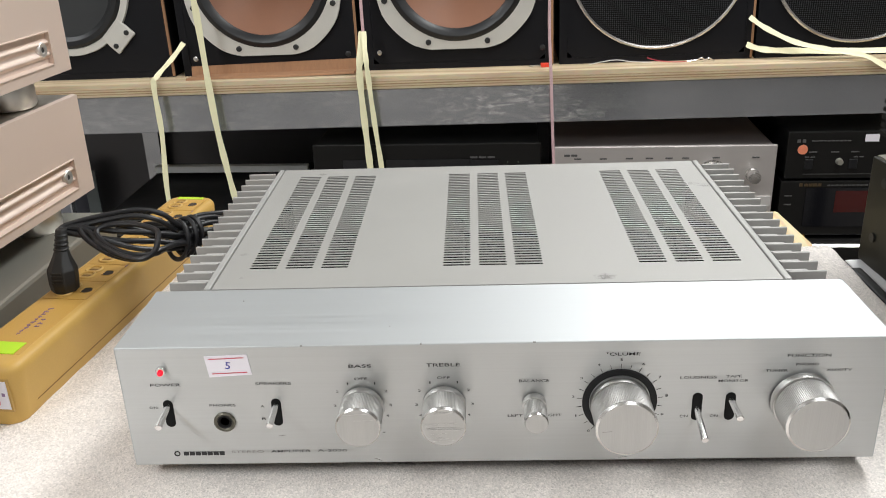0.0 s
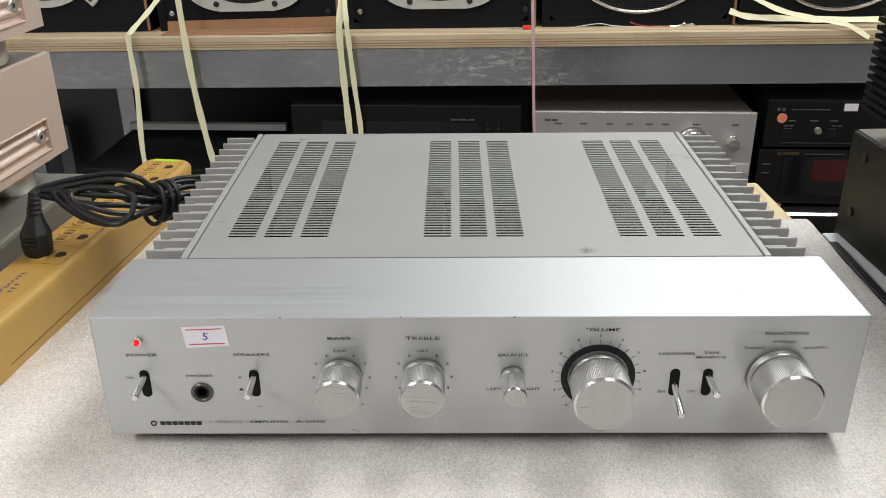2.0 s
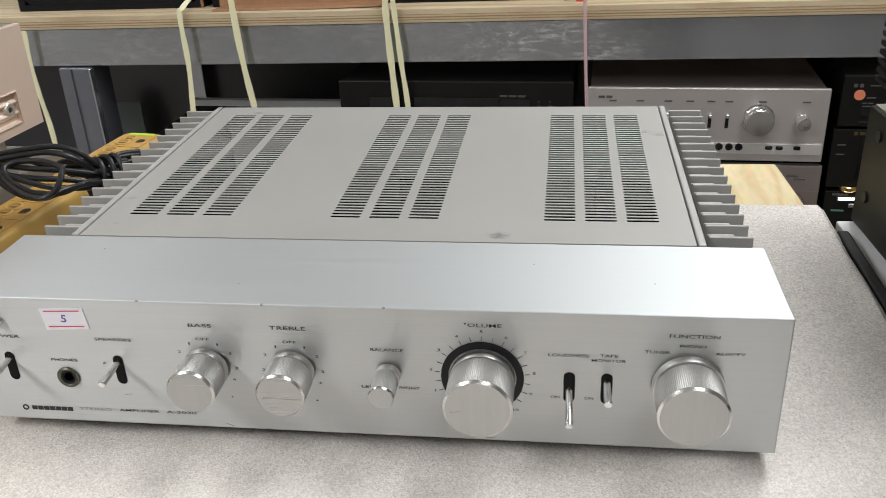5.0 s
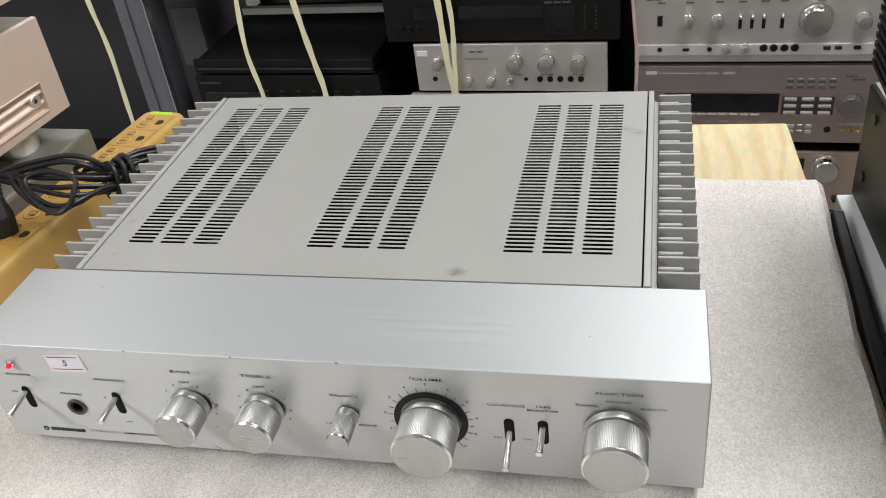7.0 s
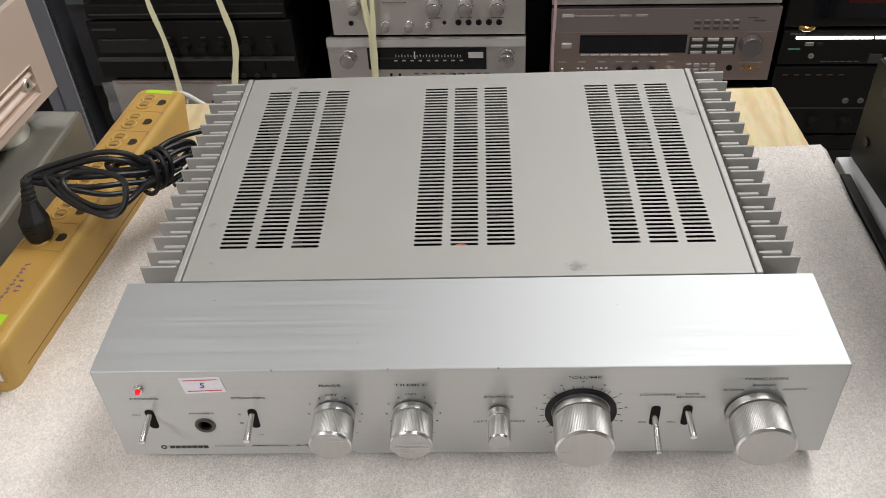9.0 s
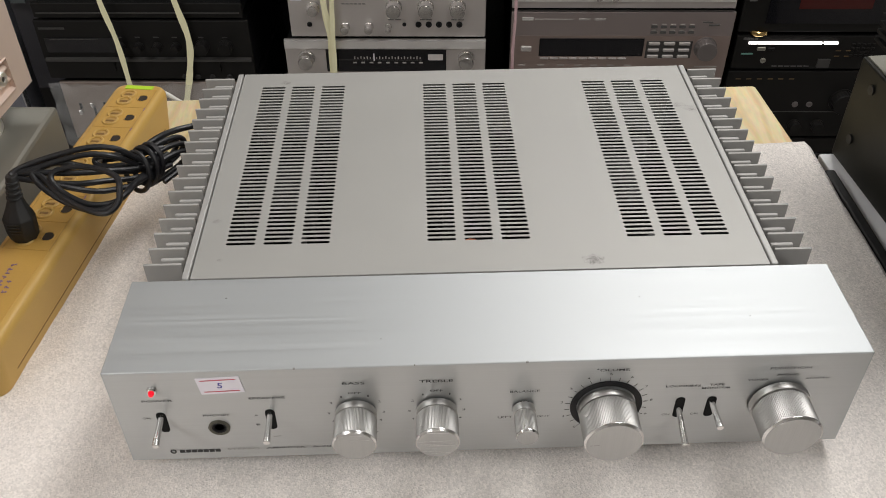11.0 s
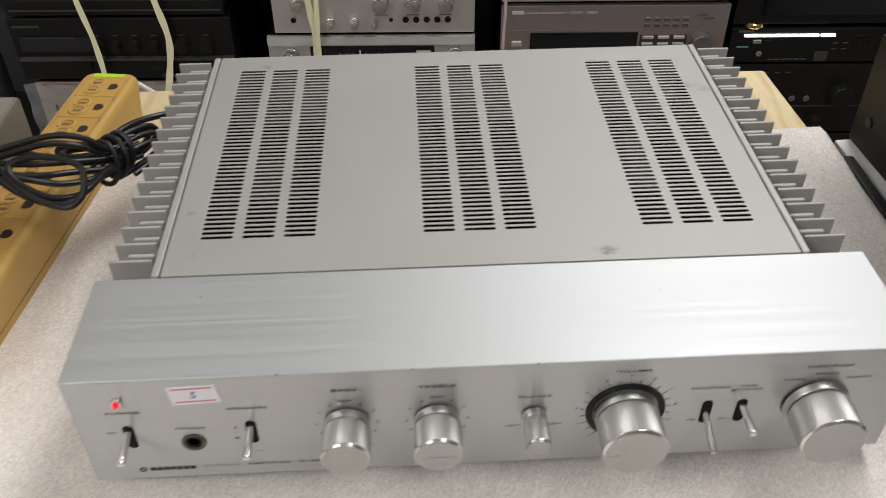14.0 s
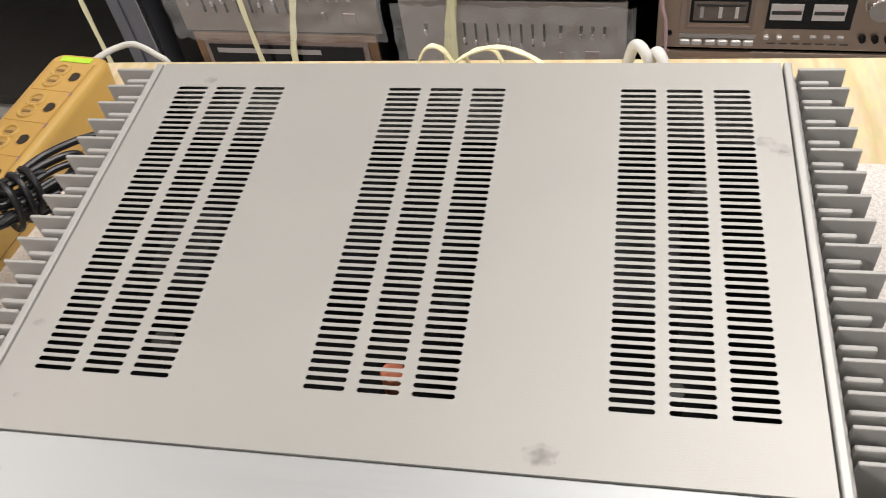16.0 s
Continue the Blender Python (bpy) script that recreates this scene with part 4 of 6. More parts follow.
def strip_body():
    bm = bmesh.new()
    bmesh.ops.create_cube(bm, size=1)
    for v in bm.verts:
        v.co = Vector((v.co.x * 2 * (SW - (0.0055 if v.co.z < 0 else 0)), SL0 + (v.co.y + 0.5) * (SL1 - SL0), (v.co.z + 0.5) * SH))
    for end, r in ((0.0, 0.010), (1.0, 0.0120)):
        some = [e for e in bm.edges if e.is_valid and abs(e.verts[0].co.z - e.verts[1].co.z) > 0.01 and abs(e.verts[0].co.y - (SL1 if end else SL0)) < 1e-4]
        bmesh.ops.bevel(bm, geom=some, offset=r, segments=8, affect="EDGES", profile=0.5)
    top = [e for e in bm.edges if all(v.co.z > SH - 1e-4 for v in e.verts)]
    bmesh.ops.bevel(bm, geom=top, offset=0.0072, segments=6, affect="EDGES", profile=0.5)
    return bm


body = part("body", strip_body(), OCHRE, strip, "ochre plastic body with rounded ends", True)
bm = box(-SW + 0.0042, SW - 0.0042, SL0 + 0.020, SL1 - 0.020, 0.0076, 0.0082)
part("seam", bm, OCHRE_SEAM, strip, "dark seam along the side")
part("top_plate", box(-SW + 0.0074, SW - 0.0074, SL0 + 0.016, SL1 - 0.012, SH - 0.001, SH + 0.0002, 0.0002, 1), OCHRE_D, strip, "browner top plate")
# recesses, pin slots and holes are raised shapes coloured dark for their shade
for k in range(7):
    y = 0.1370 - k * 0.0315
    s = part("socket", box(-SW + 0.0078, SW - 0.0078, y - 0.0150, y + 0.0150, SH + 0.0002, SH + 0.0006, 0.0002, 1), OCHRE_D, strip, "three-hole socket")
    for hy in (0.0056, -0.0056):
        part("rim", lathe([(0.0046, 0.0004), (0.0050, 0.0014), (0.0060, 0.0019), (0.0068, 0.0014), (0.0071, 0.0007)], 28, axis="z", at=(-0.0048, y + hy, SH), cap=False), OCHRE, s, "", True)
        part("recess", lathe([(0.0046, 0.0004), (0.0044, 0.0008)], 24, axis="z", at=(-0.0048, y + hy, SH)), OCHRE_SHADE, s, "disc coloured browner for the shaded recess")
        part("pin_slot", box(-0.0048 - 0.0034, -0.0048 + 0.0030, y + hy - 0.0013, y + hy + 0.0009, SH + 0.0006, SH + 0.0011, 0.0001, 1), OCHRE_SEAM, s)
    bm = lathe([(0.0042, 0.0005), (0.0042, 0.0009)], 24, axis="z", at=(0.0096, y, SH))
    for v in bm.verts:
        v.co.x = max(v.co.x, 0.0066)
        v.co.y = y + (v.co.y - y) * 1.06
    part("earth_hole", bm, HOLE, s, "dark earth hole with one flat side")
    part("hole_lip", lathe([(0.0042, 0.0004), (0.0048, 0.0011), (0.0056, 0.0004)], 24, axis="z", at=(0.0098, y, SH), cap=False), OCHRE_D, s, "", True)
    for gx in (-SW + 0.0072, SW - 0.0072):
        part("groove", box(gx - 0.0003, gx + 0.0003, y - 0.0148, y + 0.0148, SH + 0.0001, SH + 0.0003), OCHRE_SHADE, s, "fine groove beside the socket, drawn as a darker strip")
part("tape", box(-0.0125, 0.0125, SL1 - 0.0120, SL1 - 0.0065, SH - 0.0006, SH + 0.0006), GREEN, strip, "bright green tape at the end")
part("tape", box(-0.018, 0.0125, SL0 + 0.016, SL0 + 0.031, SH - 0.0006, SH + 0.0007), GREEN, strip, "bright green tape at the end")
part("end_recess", box(-0.017, 0.0165, SL0 - 0.0004, SL0 + 0.0010, 0.010, 0.034), OCHRE_SHADE, strip, "end panel coloured darker as a shaded recess")
part("label", box(-0.0155, 0.0150, SL0 - 0.0008, SL0 + 0.0010, 0.012, 0.0325), PAPER, strip, "white printed end label")
part("label_print", box(-0.0140, 0.0085, SL0 - 0.0010, SL0 + 0.0010, 0.0150, 0.0295), PINK, strip, "pink field of the label")
part("label_print", box(0.0108, 0.0130, SL0 - 0.0010, SL0 + 0.0010, 0.0215, 0.0240), PURPLE, strip)
rng = random.Random(4)
for row_x, y_a, y_b, size in ((-0.0012, -0.121, -0.081, 0.0042), (0.0046, -0.110, -0.098, 0.0050)):
    y = y_a
    while y < y_b:
        for k in range(2):
            w, h = (0.0009, size * rng.uniform(0.5, 1.0)) if k else (size * rng.uniform(0.4, 0.8), 0.0008)
            bm = box(-w / 2, w / 2, -h / 2, h / 2, SH + 0.0002, SH + 0.0005)
            bm.transform(pose(row_x + rng.uniform(-0.0008, 0.0008), y + rng.uniform(-0.0006, 0.0006), 0, 0, 0, 90 + rng.uniform(-25, 25)))
            part("print", bm, PURPLE, strip, "faded purple printing")
        y += size
for k in range(5):
    y = 0.1200 - k * 0.0312
    part("mark", box(SW - 0.0074, SW - 0.0066, y - 0.002, y + 0.002, SH + 0.0004, SH + 0.0006), PURPLE, strip)

cord = thing("mains_cable", "black mains cord coiled and plugged into the strip", "cable", (-0.318, 0.172, 0.0475))


def plug_mesh():
    """Angular moulded plug with chamfered shoulders."""
    bm = bmesh.new()
    rows = []
    for z, w, d, sh in ((0, 0.0104, 0.0092, 0.0), (0.006, 0.0114, 0.0100, 0.0), (0.0165, 0.0118, 0.0102, 0.0015), (0.0245, 0.0076, 0.0070, 0.004), (0.030, 0.0054, 0.0052, 0.0062), (0.0445, 0.0044, 0.0043, 0.0125)):
        row = []
        for k in range(8):
            a = 2 * math.pi * (k + 0.5) / 8
            row.append(bm.verts.new((w * 0.97 * math.cos(a), d * 0.97 * math.sin(a) + sh, z)))
        rows.append(row)
    for a, b in zip(rows, rows[1:]):
        for k in range(8):
            bm.faces.new((a[k], a[(k + 1) % 8], b[(k + 1) % 8], b[k]))
    bm.faces.new(rows[0][::-1])
    bm.faces.new(rows[-1])
    bmesh.ops.bevel(bm, geom=list(bm.edges), offset=0.0008, segments=2, affect="EDGES", profile=0.5)
    return bm


plug = part("plug", plug_mesh(), RUBBER, cord, "black moulded plug standing in a socket")
for k in range(4):
    part("relief_ring", lathe([(0.0052 - k * 0.0004, 0.0), (0.0058 - k * 0.0004, 0.0008), (0.0052 - k * 0.0004, 0.0016)], 18, axis="z", at=(0, 0.0062 + 0.0013 * k, 0.0300 + k * 0.0032)), RUBBER, plug, "", True)
for k in range(4):
    part("grip_rib", box(-0.0040, 0.0040, -0.0106, -0.0098, 0.0085 + k * 0.0028, 0.0097 + k * 0.0028, 0.0003), RUBBER, plug)
base = Vector((-0.318, 0.172, 0.0475))
B = lambda *ps: [(p[0] - base.x, p[1] - base.y, p[2] - base.z) for p in ps]  # noqa: E731
STRANDS = [
    # over the top, from the plug to the bundle
    [(-0.3175, 0.1840, 0.0915), (-0.3185, 0.1870, 0.0950), (-0.3090, 0.1945, 0.0985), (-0.2900, 0.2040, 0.1015), (-0.2690, 0.2110, 0.1030), (-0.2530, 0.2150, 0.0935), (-0.2425, 0.2200, 0.0790), (-0.2340, 0.2340, 0.0640)],
    [(-0.3200, 0.1860, 0.0930), (-0.3060, 0.1920, 0.0940), (-0.2870, 0.2010, 0.0965), (-0.2700, 0.2070, 0.0965), (-0.2550, 0.2110, 0.0870), (-0.2440, 0.2190, 0.0740)],
    # the large drooping loops
    [(-0.3190, 0.1880, 0.0935), (-0.3010, 0.1880, 0.0885), (-0.2870, 0.1760, 0.0815), (-0.2680, 0.1640, 0.0775), (-0.2510, 0.1580, 0.0770), (-0.2425, 0.1630, 0.0810), (-0.2420, 0.1730, 0.0880), (-0.2480, 0.1850, 0.0900), (-0.2660, 0.1930, 0.0935), (-0.2850, 0.1930, 0.0930), (-0.2925, 0.1860, 0.0885), (-0.2840, 0.1770, 0.0820), (-0.2640, 0.1690, 0.0765), (-0.2480, 0.1760, 0.0735), (-0.2420, 0.1960, 0.0720), (-0.2400, 0.2160, 0.0670)],
    [(-0.3010, 0.1930, 0.0930), (-0.3055, 0.1880, 0.0900), (-0.2960, 0.1790, 0.0830), (-0.2760, 0.1690, 0.0760), (-0.2560, 0.1660, 0.0735), (-0.2440, 0.1800, 0.0750), (-0.2410, 0.2020, 0.0700), (-0.2350, 0.2260, 0.0620)],
    # runs from the elbow into the bundle
    [(-0.3200, 0.1880, 0.0920), (-0.3010, 0.1910, 0.0890), (-0.2800, 0.1960, 0.0840), (-0.2600, 0.2050, 0.0790), (-0.2420, 0.2200, 0.0710), (-0.2280, 0.2440, 0.0660)],
    [(-0.3180, 0.1860, 0.0890), (-0.2980, 0.1860, 0.0840), (-0.2780, 0.1900, 0.0790), (-0.2590, 0.2000, 0.0740), (-0.2420, 0.2150, 0.0660), (-0.2260, 0.2400, 0.0590)],
    [(-0.3030, 0.1940, 0.0920), (-0.2900, 0.2000, 0.0930), (-0.2740, 0.2020, 0.0850), (-0.2560, 0.2080, 0.0760), (-0.2400, 0.2240, 0.0670), (-0.2250, 0.2480, 0.0620)],
    [(-0.2960, 0.1840, 0.0850), (-0.2800, 0.1850, 0.0790), (-0.2640, 0.1900, 0.0720), (-0.2490, 0.2030, 0.0660), (-0.2360, 0.2220, 0.0600)],
    # short loop on the sockets
    [(-0.2300, 0.2440, 0.0720), (-0.2520, 0.2290, 0.0770), (-0.2700, 0.2245, 0.0785), (-0.2750, 0.2225, 0.0755), (-0.2690, 0.2200, 0.0725), (-0.2520, 0.2240, 0.0710), (-0.2320, 0.2380, 0.0650)],
    [(-0.2340, 0.2460, 0.0690), (-0.2540, 0.2320, 0.0720), (-0.2690, 0.2270, 0.0730), (-0.2660, 0.2230, 0.0690), (-0.2480, 0.2270, 0.0670), (-0.2300, 0.2400, 0.0610)],
    # far end of the bundle, folded back on itself
    [(-0.2440, 0.2280, 0.0760), (-0.2320, 0.2480, 0.0740), (-0.2230, 0.2620, 0.0690), (-0.2200, 0.2640, 0.0620), (-0.2260, 0.2540, 0.0560), (-0.2390, 0.2310, 0.0560)],
    [(-0.2400, 0.2260, 0.0720), (-0.2270, 0.2480, 0.0700), (-0.2180, 0.2600, 0.0640), (-0.2160, 0.2600, 0.0570), (-0.2230, 0.2490, 0.0520), (-0.2370, 0.2270, 0.0520)],
    [(-0.2460, 0.2340, 0.0720), (-0.2340, 0.2540, 0.0690), (-0.2270, 0.2660, 0.0640), (-0.2280, 0.2640, 0.0570), (-0.2360, 0.2480, 0.0530), (-0.2460, 0.2300, 0.0530)],
    [(-0.2370, 0.2220, 0.0680), (-0.2230, 0.2440, 0.0660), (-0.2140, 0.2560, 0.0590), (-0.2170, 0.2520, 0.0520), (-0.2310, 0.2300, 0.0500)],
]
for pts in STRANDS:
    pts = [(x, y, z if z < 0.0880 else 0.0880 + (z - 0.0880) * 0.5) for x, y, z in pts]
    part("cord_loop", tube(B(*pts), 0.00215, 10), CABLE, cord, "", True)
part("cord_lead", tube(B((-0.2460, 0.2320, 0.0750), (-0.2370, 0.2520, 0.0745), (-0.2270, 0.2720, 0.0690), (-0.2130, 0.2860, 0.0650), (-0.2000, 0.3180, 0.0550), (-0.1880, 0.3450, 0.0400), (-0.1700, 0.3500, 0.0300), (-0.1500, 0.3280, 0.0300)), 0.0024), CABLE, cord, "", True)
# two turns wound round the bundle
for k, (ox, oy, rw, rh) in enumerate(((-0.2420, 0.2290, 0.0125, 0.0145), (-0.2385, 0.2350, 0.0115, 0.0135), (-0.2460, 0.2220, 0.0120, 0.0150))):
    ring = []
    for j in range(12):
        a = 2 * math.pi * j / 12
        ring.append((ox + rw * math.cos(a) * 0.86 + 0.002 * math.sin(a), oy - rw * math.cos(a) * 0.5 + 0.003 * math.sin(a), max(0.0655 + rh * math.sin(a), 0.0500)))
    part("tie", tube(B(*ring), 0.0019, 10, True), CABLE, cord, "cord wound round the coil", True)

lead = thing("white_cable", "white mains lead leaving the end of the power strip", "cable", (-0.282, 0.384, 0.010))
part("lead", tube([(-0.010, 0.006, 0.008), (-0.028, 0.034, -0.002), (-0.038, 0.066, -0.016), (-0.032, 0.082, -0.020), (-0.018, 0.086, -0.020), (-0.002, 0.085, -0.030), (0.007, 0.084, -0.042), (0.012, 0.082, -0.090), (0.012, 0.084, -0.510), (0.012, 0.094, -0.845)], 0.0026), WHITECORD, lead, "", True)
coil = thing("white_coiled_cable", "thick pale cable looped on the table behind the amplifier", "cable", (0.10, 0.405, -0.004))
part("loop", tube([(-0.0051, 0.0108, 0.0055), (-0.0026, 0.0090, 0.0202), (0.0008, 0.0072, 0.0344), (0.0059, 0.0000, 0.0378), (0.0119, -0.0054, 0.0277), (0.0153, -0.0072, 0.0134), (0.0221, -0.0054, 0.0055)], 0.0037, 14), WHITECORD, coil, "", True)
part("loop", tube([(0.0093, 0.0126, 0.0055), (0.0119, 0.0072, 0.0218), (0.0153, -0.0018, 0.0361), (0.0187, -0.0090, 0.0353), (0.0221, -0.0126, 0.0252), (0.0238, -0.0108, 0.0055)], 0.0038, 14), WHITECORD, coil, "", True)


# ---- champagne units stacked beside the strip ----
def champagne_unit(z0, z1, label, zs0, zs1, feet=True):
    """A case turned sideways: its pale front carries a recessed channel with ribs and an end screw."""
    u = thing("hifi_separate", label, "hi-fi unit", (-0.368, 0.362, z0), rz=-6.6, group="stacked champagne units")
    h, lo, hi = z1 - z0, zs0 - z0, zs1 - z0
    LEN, T = 0.43, 0.005
    y_end = -0.026
    part("case", box(-0.30, -T, -LEN, 0, 0.0, h - 0.001, 0.0), CHAMP_TOP, u, "bronze metal case")
    d = hi - lo
    prof = [(0.0, 0.0006), (0.0, lo - 0.0012), (0.0010, lo - 0.0008), (0.0010, lo - 0.0001), (-0.0036, lo + 0.0012)]
    for k in range(1, 24):
        f = k / 24
        prof.append((-0.0036 + 0.0030 * max(0.0, math.cos((f - 0.30) / 0.13 * math.pi / 2)) * (abs(f - 0.30) < 0.13) + 0.0030 * max(0.0, math.cos((f - 0.70) / 0.13 * math.pi / 2)) * (abs(f - 0.70) < 0.13), lo + 0.0012 + (d - 0.0024) * f))
    prof += [(-0.0036, hi - 0.0012), (0.0010, hi + 0.0001), (0.0010, hi + 0.0008), (0.0, hi + 0.0012), (0.0, h - 0.0006)]
    bm = bmesh.new()
    near, far = -LEN + 0.026, y_end
    a = [bm.verts.new((x, near, z)) for x, z in prof]
    c = [bm.verts.new((x, far, z)) for x, z in prof]
    for k in range(len(prof) - 1):
        bm.faces.new((a[k], c[k], c[k + 1], a[k + 1]))
    for y0, y1, row, s in ((far, 0.0, c, 1), (-LEN, near, a, -1)):
        p = [bm.verts.new(v) for v in ((0, y0, 0.0006), (0, y1, 0.0006), (0, y1, h - 0.0006), (0, y0, h - 0.0006))]
        bm.faces.new(p)
        inner = [v for v, (x, z) in zip(row, prof) if lo - 0.0013 <= z <= hi + 0.0013]
        bm.faces.new(inner)
    for p in (((-T, -LEN, h), (-T, 0, h), (0, 0, h - 0.0006), (0, -LEN, h - 0.0006)), ((-T, -LEN, 0), (-T, 0, 0), (0, 0, 0.0006), (0, -LEN, 0.0006)), ((-T, 0, 0), (-T, 0, h), (0, 0, h - 0.0006), (0, 0, 0.0006)), ((-T, -LEN, 0), (-T, -LEN, h), (0, -LEN, h - 0.0006), (0, -LEN, 0.0006))):
        bm.faces.new([bm.verts.new(v) for v in p])
    bmesh.ops.remove_doubles(bm, verts=bm.verts, dist=1e-5)
    bmesh.ops.recalc_face_normals(bm, faces=bm.faces)
    part("front_panel", bm, CHAMP, u, "pale champagne front with a ribbed channel", True)
    part("channel_end", box(-0.0002, 0.0010, y_end - 0.0002, y_end + 0.0008, lo - 0.001, hi + 0.001, 0.0003), CHAMP, u, "fine raised lip at the channel's end")
    sc = part("screw", lathe([(0.0066, -0.001), (0.0066, 0.0022), (0.0056, 0.0034), (0.0030, 0.0034), (0.0027, 0.0022)], 28, axis="x", at=(-0.0036, -0.0365, lo + d * 0.5)), FEETMETAL, u, "round polished end screw", True)
    part("screw_socket", lathe([(0.0026, -0.0002), (0.0022, 0.0026)], 16, axis="x", at=(-0.0036, -0.0365, lo + d * 0.5)), DARKLINE, sc)
    if feet:
        for fx, fy in ((-0.032, -0.052), (-0.032, -LEN + 0.06), (-0.27, -0.052), (-0.27, -LEN + 0.06)):
            part("foot", lathe([(0.021, -0.0218), (0.0225, -0.019), (0.0225, -0.004), (0.021, 0.0)], 40, axis="z", at=(fx, fy, 0)), FEETMETAL, u, "polished round metal foot", True)
    return u


base_unit = thing("equipment_case", "grey-green metal equipment case under the champagne units", "hi-fi unit", (-0.352, 0.358, -0.0302), rz=-3.0)
part("case", box(-0.34, 0, -0.44, 0, 0.004, 0.0722, 0.0035), GREYCASE, base_unit)
for fx, fy in ((-0.04, -0.05), (-0.30, -0.05), (-0.04, -0.39), (-0.30, -0.39)):
    part("foot", lathe([(0.012, 0.0), (0.012, 0.005)], 20, axis="z", at=(fx, fy, 0)), RUBBER, base_unit)
champagne_unit(0.0638, 0.1540, "champagne metal hi-fi unit with ribbed channel on polished feet", 0.0735, 0.1000)
champagne_unit(0.1758, 0.2700, "champagne metal hi-fi unit stacked on another on polished feet", 0.1860, 0.2130)


# ---- black stack on the other side ----
side_shelf = thing("side_shelf", "dark low shelf beside the pine table", "shelf", (0.36, 0.0, FLOOR))
ZS = -0.030 - FLOOR
part("board", box(-0.028, 0.62, -0.5, 0.322, ZS - 0.02, ZS, 0.002), BLACKMET, side_shelf)
for lx, ly in ((-0.01, -0.45), (0.58, -0.45), (-0.01, 0.30), (0.58, 0.30)):
    part("leg", box(lx - 0.015, lx + 0.015, ly - 0.015, ly + 0.015, 0, ZS - 0.02), BLACKMET, side_shelf)
wb = thing("white_board", "white board lying under the black amplifier", "board", (0.3405, 0.0, -0.030), rz=2.0)
part("panel", box(-0.002, 0.62, -0.46, 0.335, 0.0, 0.018, 0.001), WHITEBOARD, wb)
bcase = thing("black_amplifier", "black metal amplifier case standing on a white board", "hi-fi unit", (0.3375, 0.3355, -0.012), rz=3.6)
part("case", box(0, 0.36, -0.43, 0, 0.0015, 0.0985, 0.002), OLIVE, bcase)
part("top_edge", box(0.003, 0.35, -0.06, -0.003, 0.0987, 0.0998), GREYCASE, bcase, "lighter grey top edge")
for k, (sy, sz) in enumerate(((-0.022, 0.030), (-0.028, 0.082), (-0.30, 0.030))):
    part("case_screw", lathe([(0.0042, -0.0012), (0.0042, 0.0), (0.003, 0.0004)], 20, axis="x", at=(-0.0006, sy, sz)), RUBBER, bcase, "black case screw", True)
for fx, fy in ((0.018, -0.045), (0.30, -0.045), (0.018, -0.39), (0.30, -0.39)):
    part("foot", lathe([(0.014, 0.0), (0.016, 0.001), (0.016, 0.002)], 24, axis="z", at=(fx, fy, 0)), GREYCASE, bcase, "grey round foot", True)
finned = thing("finned_amplifier", "black power amplifier with horizontal cooling fins", "hi-fi unit", (0.331, 0.316, -0.012 + 0.0998))
part("case", box(0.02, 0.33, -0.40, -0.002, 0.018, 0.26, 0.002), BLACKMET, finned)
for k in range(34):
    part("fin", box(0.0, 0.0198, -0.40, 0.0, 0.024 + k * 0.0066, 0.0275 + k * 0.0066), BLACKMET, finned)
part("fin_core", box(0.0045, 0.0197, -0.398, -0.003, 0.022, 0.25), BLACKMET, finned)
for fx, fy in ((0.04, -0.04), (0.30, -0.04), (0.04, -0.36), (0.30, -0.36)):
    part("foot", lathe([(0.014, 0.0), (0.014, 0.019)], 20, axis="z", at=(fx, fy, 0)), RUBBER, finned)
bar = thing("black_bar", "black bar filling the gap between table and board", "bar", (0.3215, 0.0, FLOOR))
part("bar", box(-0.0045, 0.0050, -0.5, 0.300, 0.79, -0.004 - FLOOR, 0.002), RUBBER, bar)
for py in (-0.45, 0.27):
    part("post", box(-0.004, 0.004, py - 0.01, py + 0.01, 0, 0.79), RUBBER, bar)

# ---- the rack behind ----
RY, RX = 1.27, 0.002
PIVOT = (-0.1, RY, -0.08)
TURNED = pose(*PIVOT, 0, 0, -2.7) @ pose(*PIVOT).inverted()
SAGGING = pose(*PIVOT, 0, 0, -2.7) @ pose(0, 0, 0, 0, -0.78, 0) @ pose(*PIVOT).inverted()


def spot(x, z, cx=None):
    """Place on the turned rack front of a point on the flat drawing of the rack."""
    k = 1 - 0.0295 * ((x if cx is None else cx) + 0.1)
    return x * k + RX, 0.41 + (1.03 * z - 0.414) * k


def level(z):
    """Height of a point at the middle of the drawing."""
    return 1.03 * z - 0.004


SETTING = TURNED
rack = thing("steel_rack", "worn galvanised steel rack with a pale timber shelf board", "rack", (RX, RY, FLOOR))
zz = lambda z: level(z) - FLOOR  # noqa: E731


def sagging(bm):
    """Leans a part of the upper shelf with the shelf."""
    at = pose(PIVOT[0] - RX, 0, PIVOT[2] - FLOOR)
    bm.transform(at @ pose(0, 0, 0, 0, -0.78, 0) @ at.inverted())
    return bm


part("beam", sagging(box(-1.15, 0.775, 0.004, 0.05, zz(-0.1150), zz(-0.0418), 0.002)), STEEL, rack, "galvanised front beam with white scuffs")
board = part("shelf_board", sagging(box(-2.6, 1.35, -0.004, 0.56, zz(-0.0413), zz(-0.0160), 0.0015)), PLY, rack, "pale laminated timber shelf board")
for z, half in ((-0.0265, 0.0004), (-0.0312, 0.0009), (-0.0356, 0.0006)):
    part("laminate_line", sagging(box(-2.6, 1.35, -0.0046, -0.0038, zz(z) - half, zz(z) + half)), PLYLINE, board)
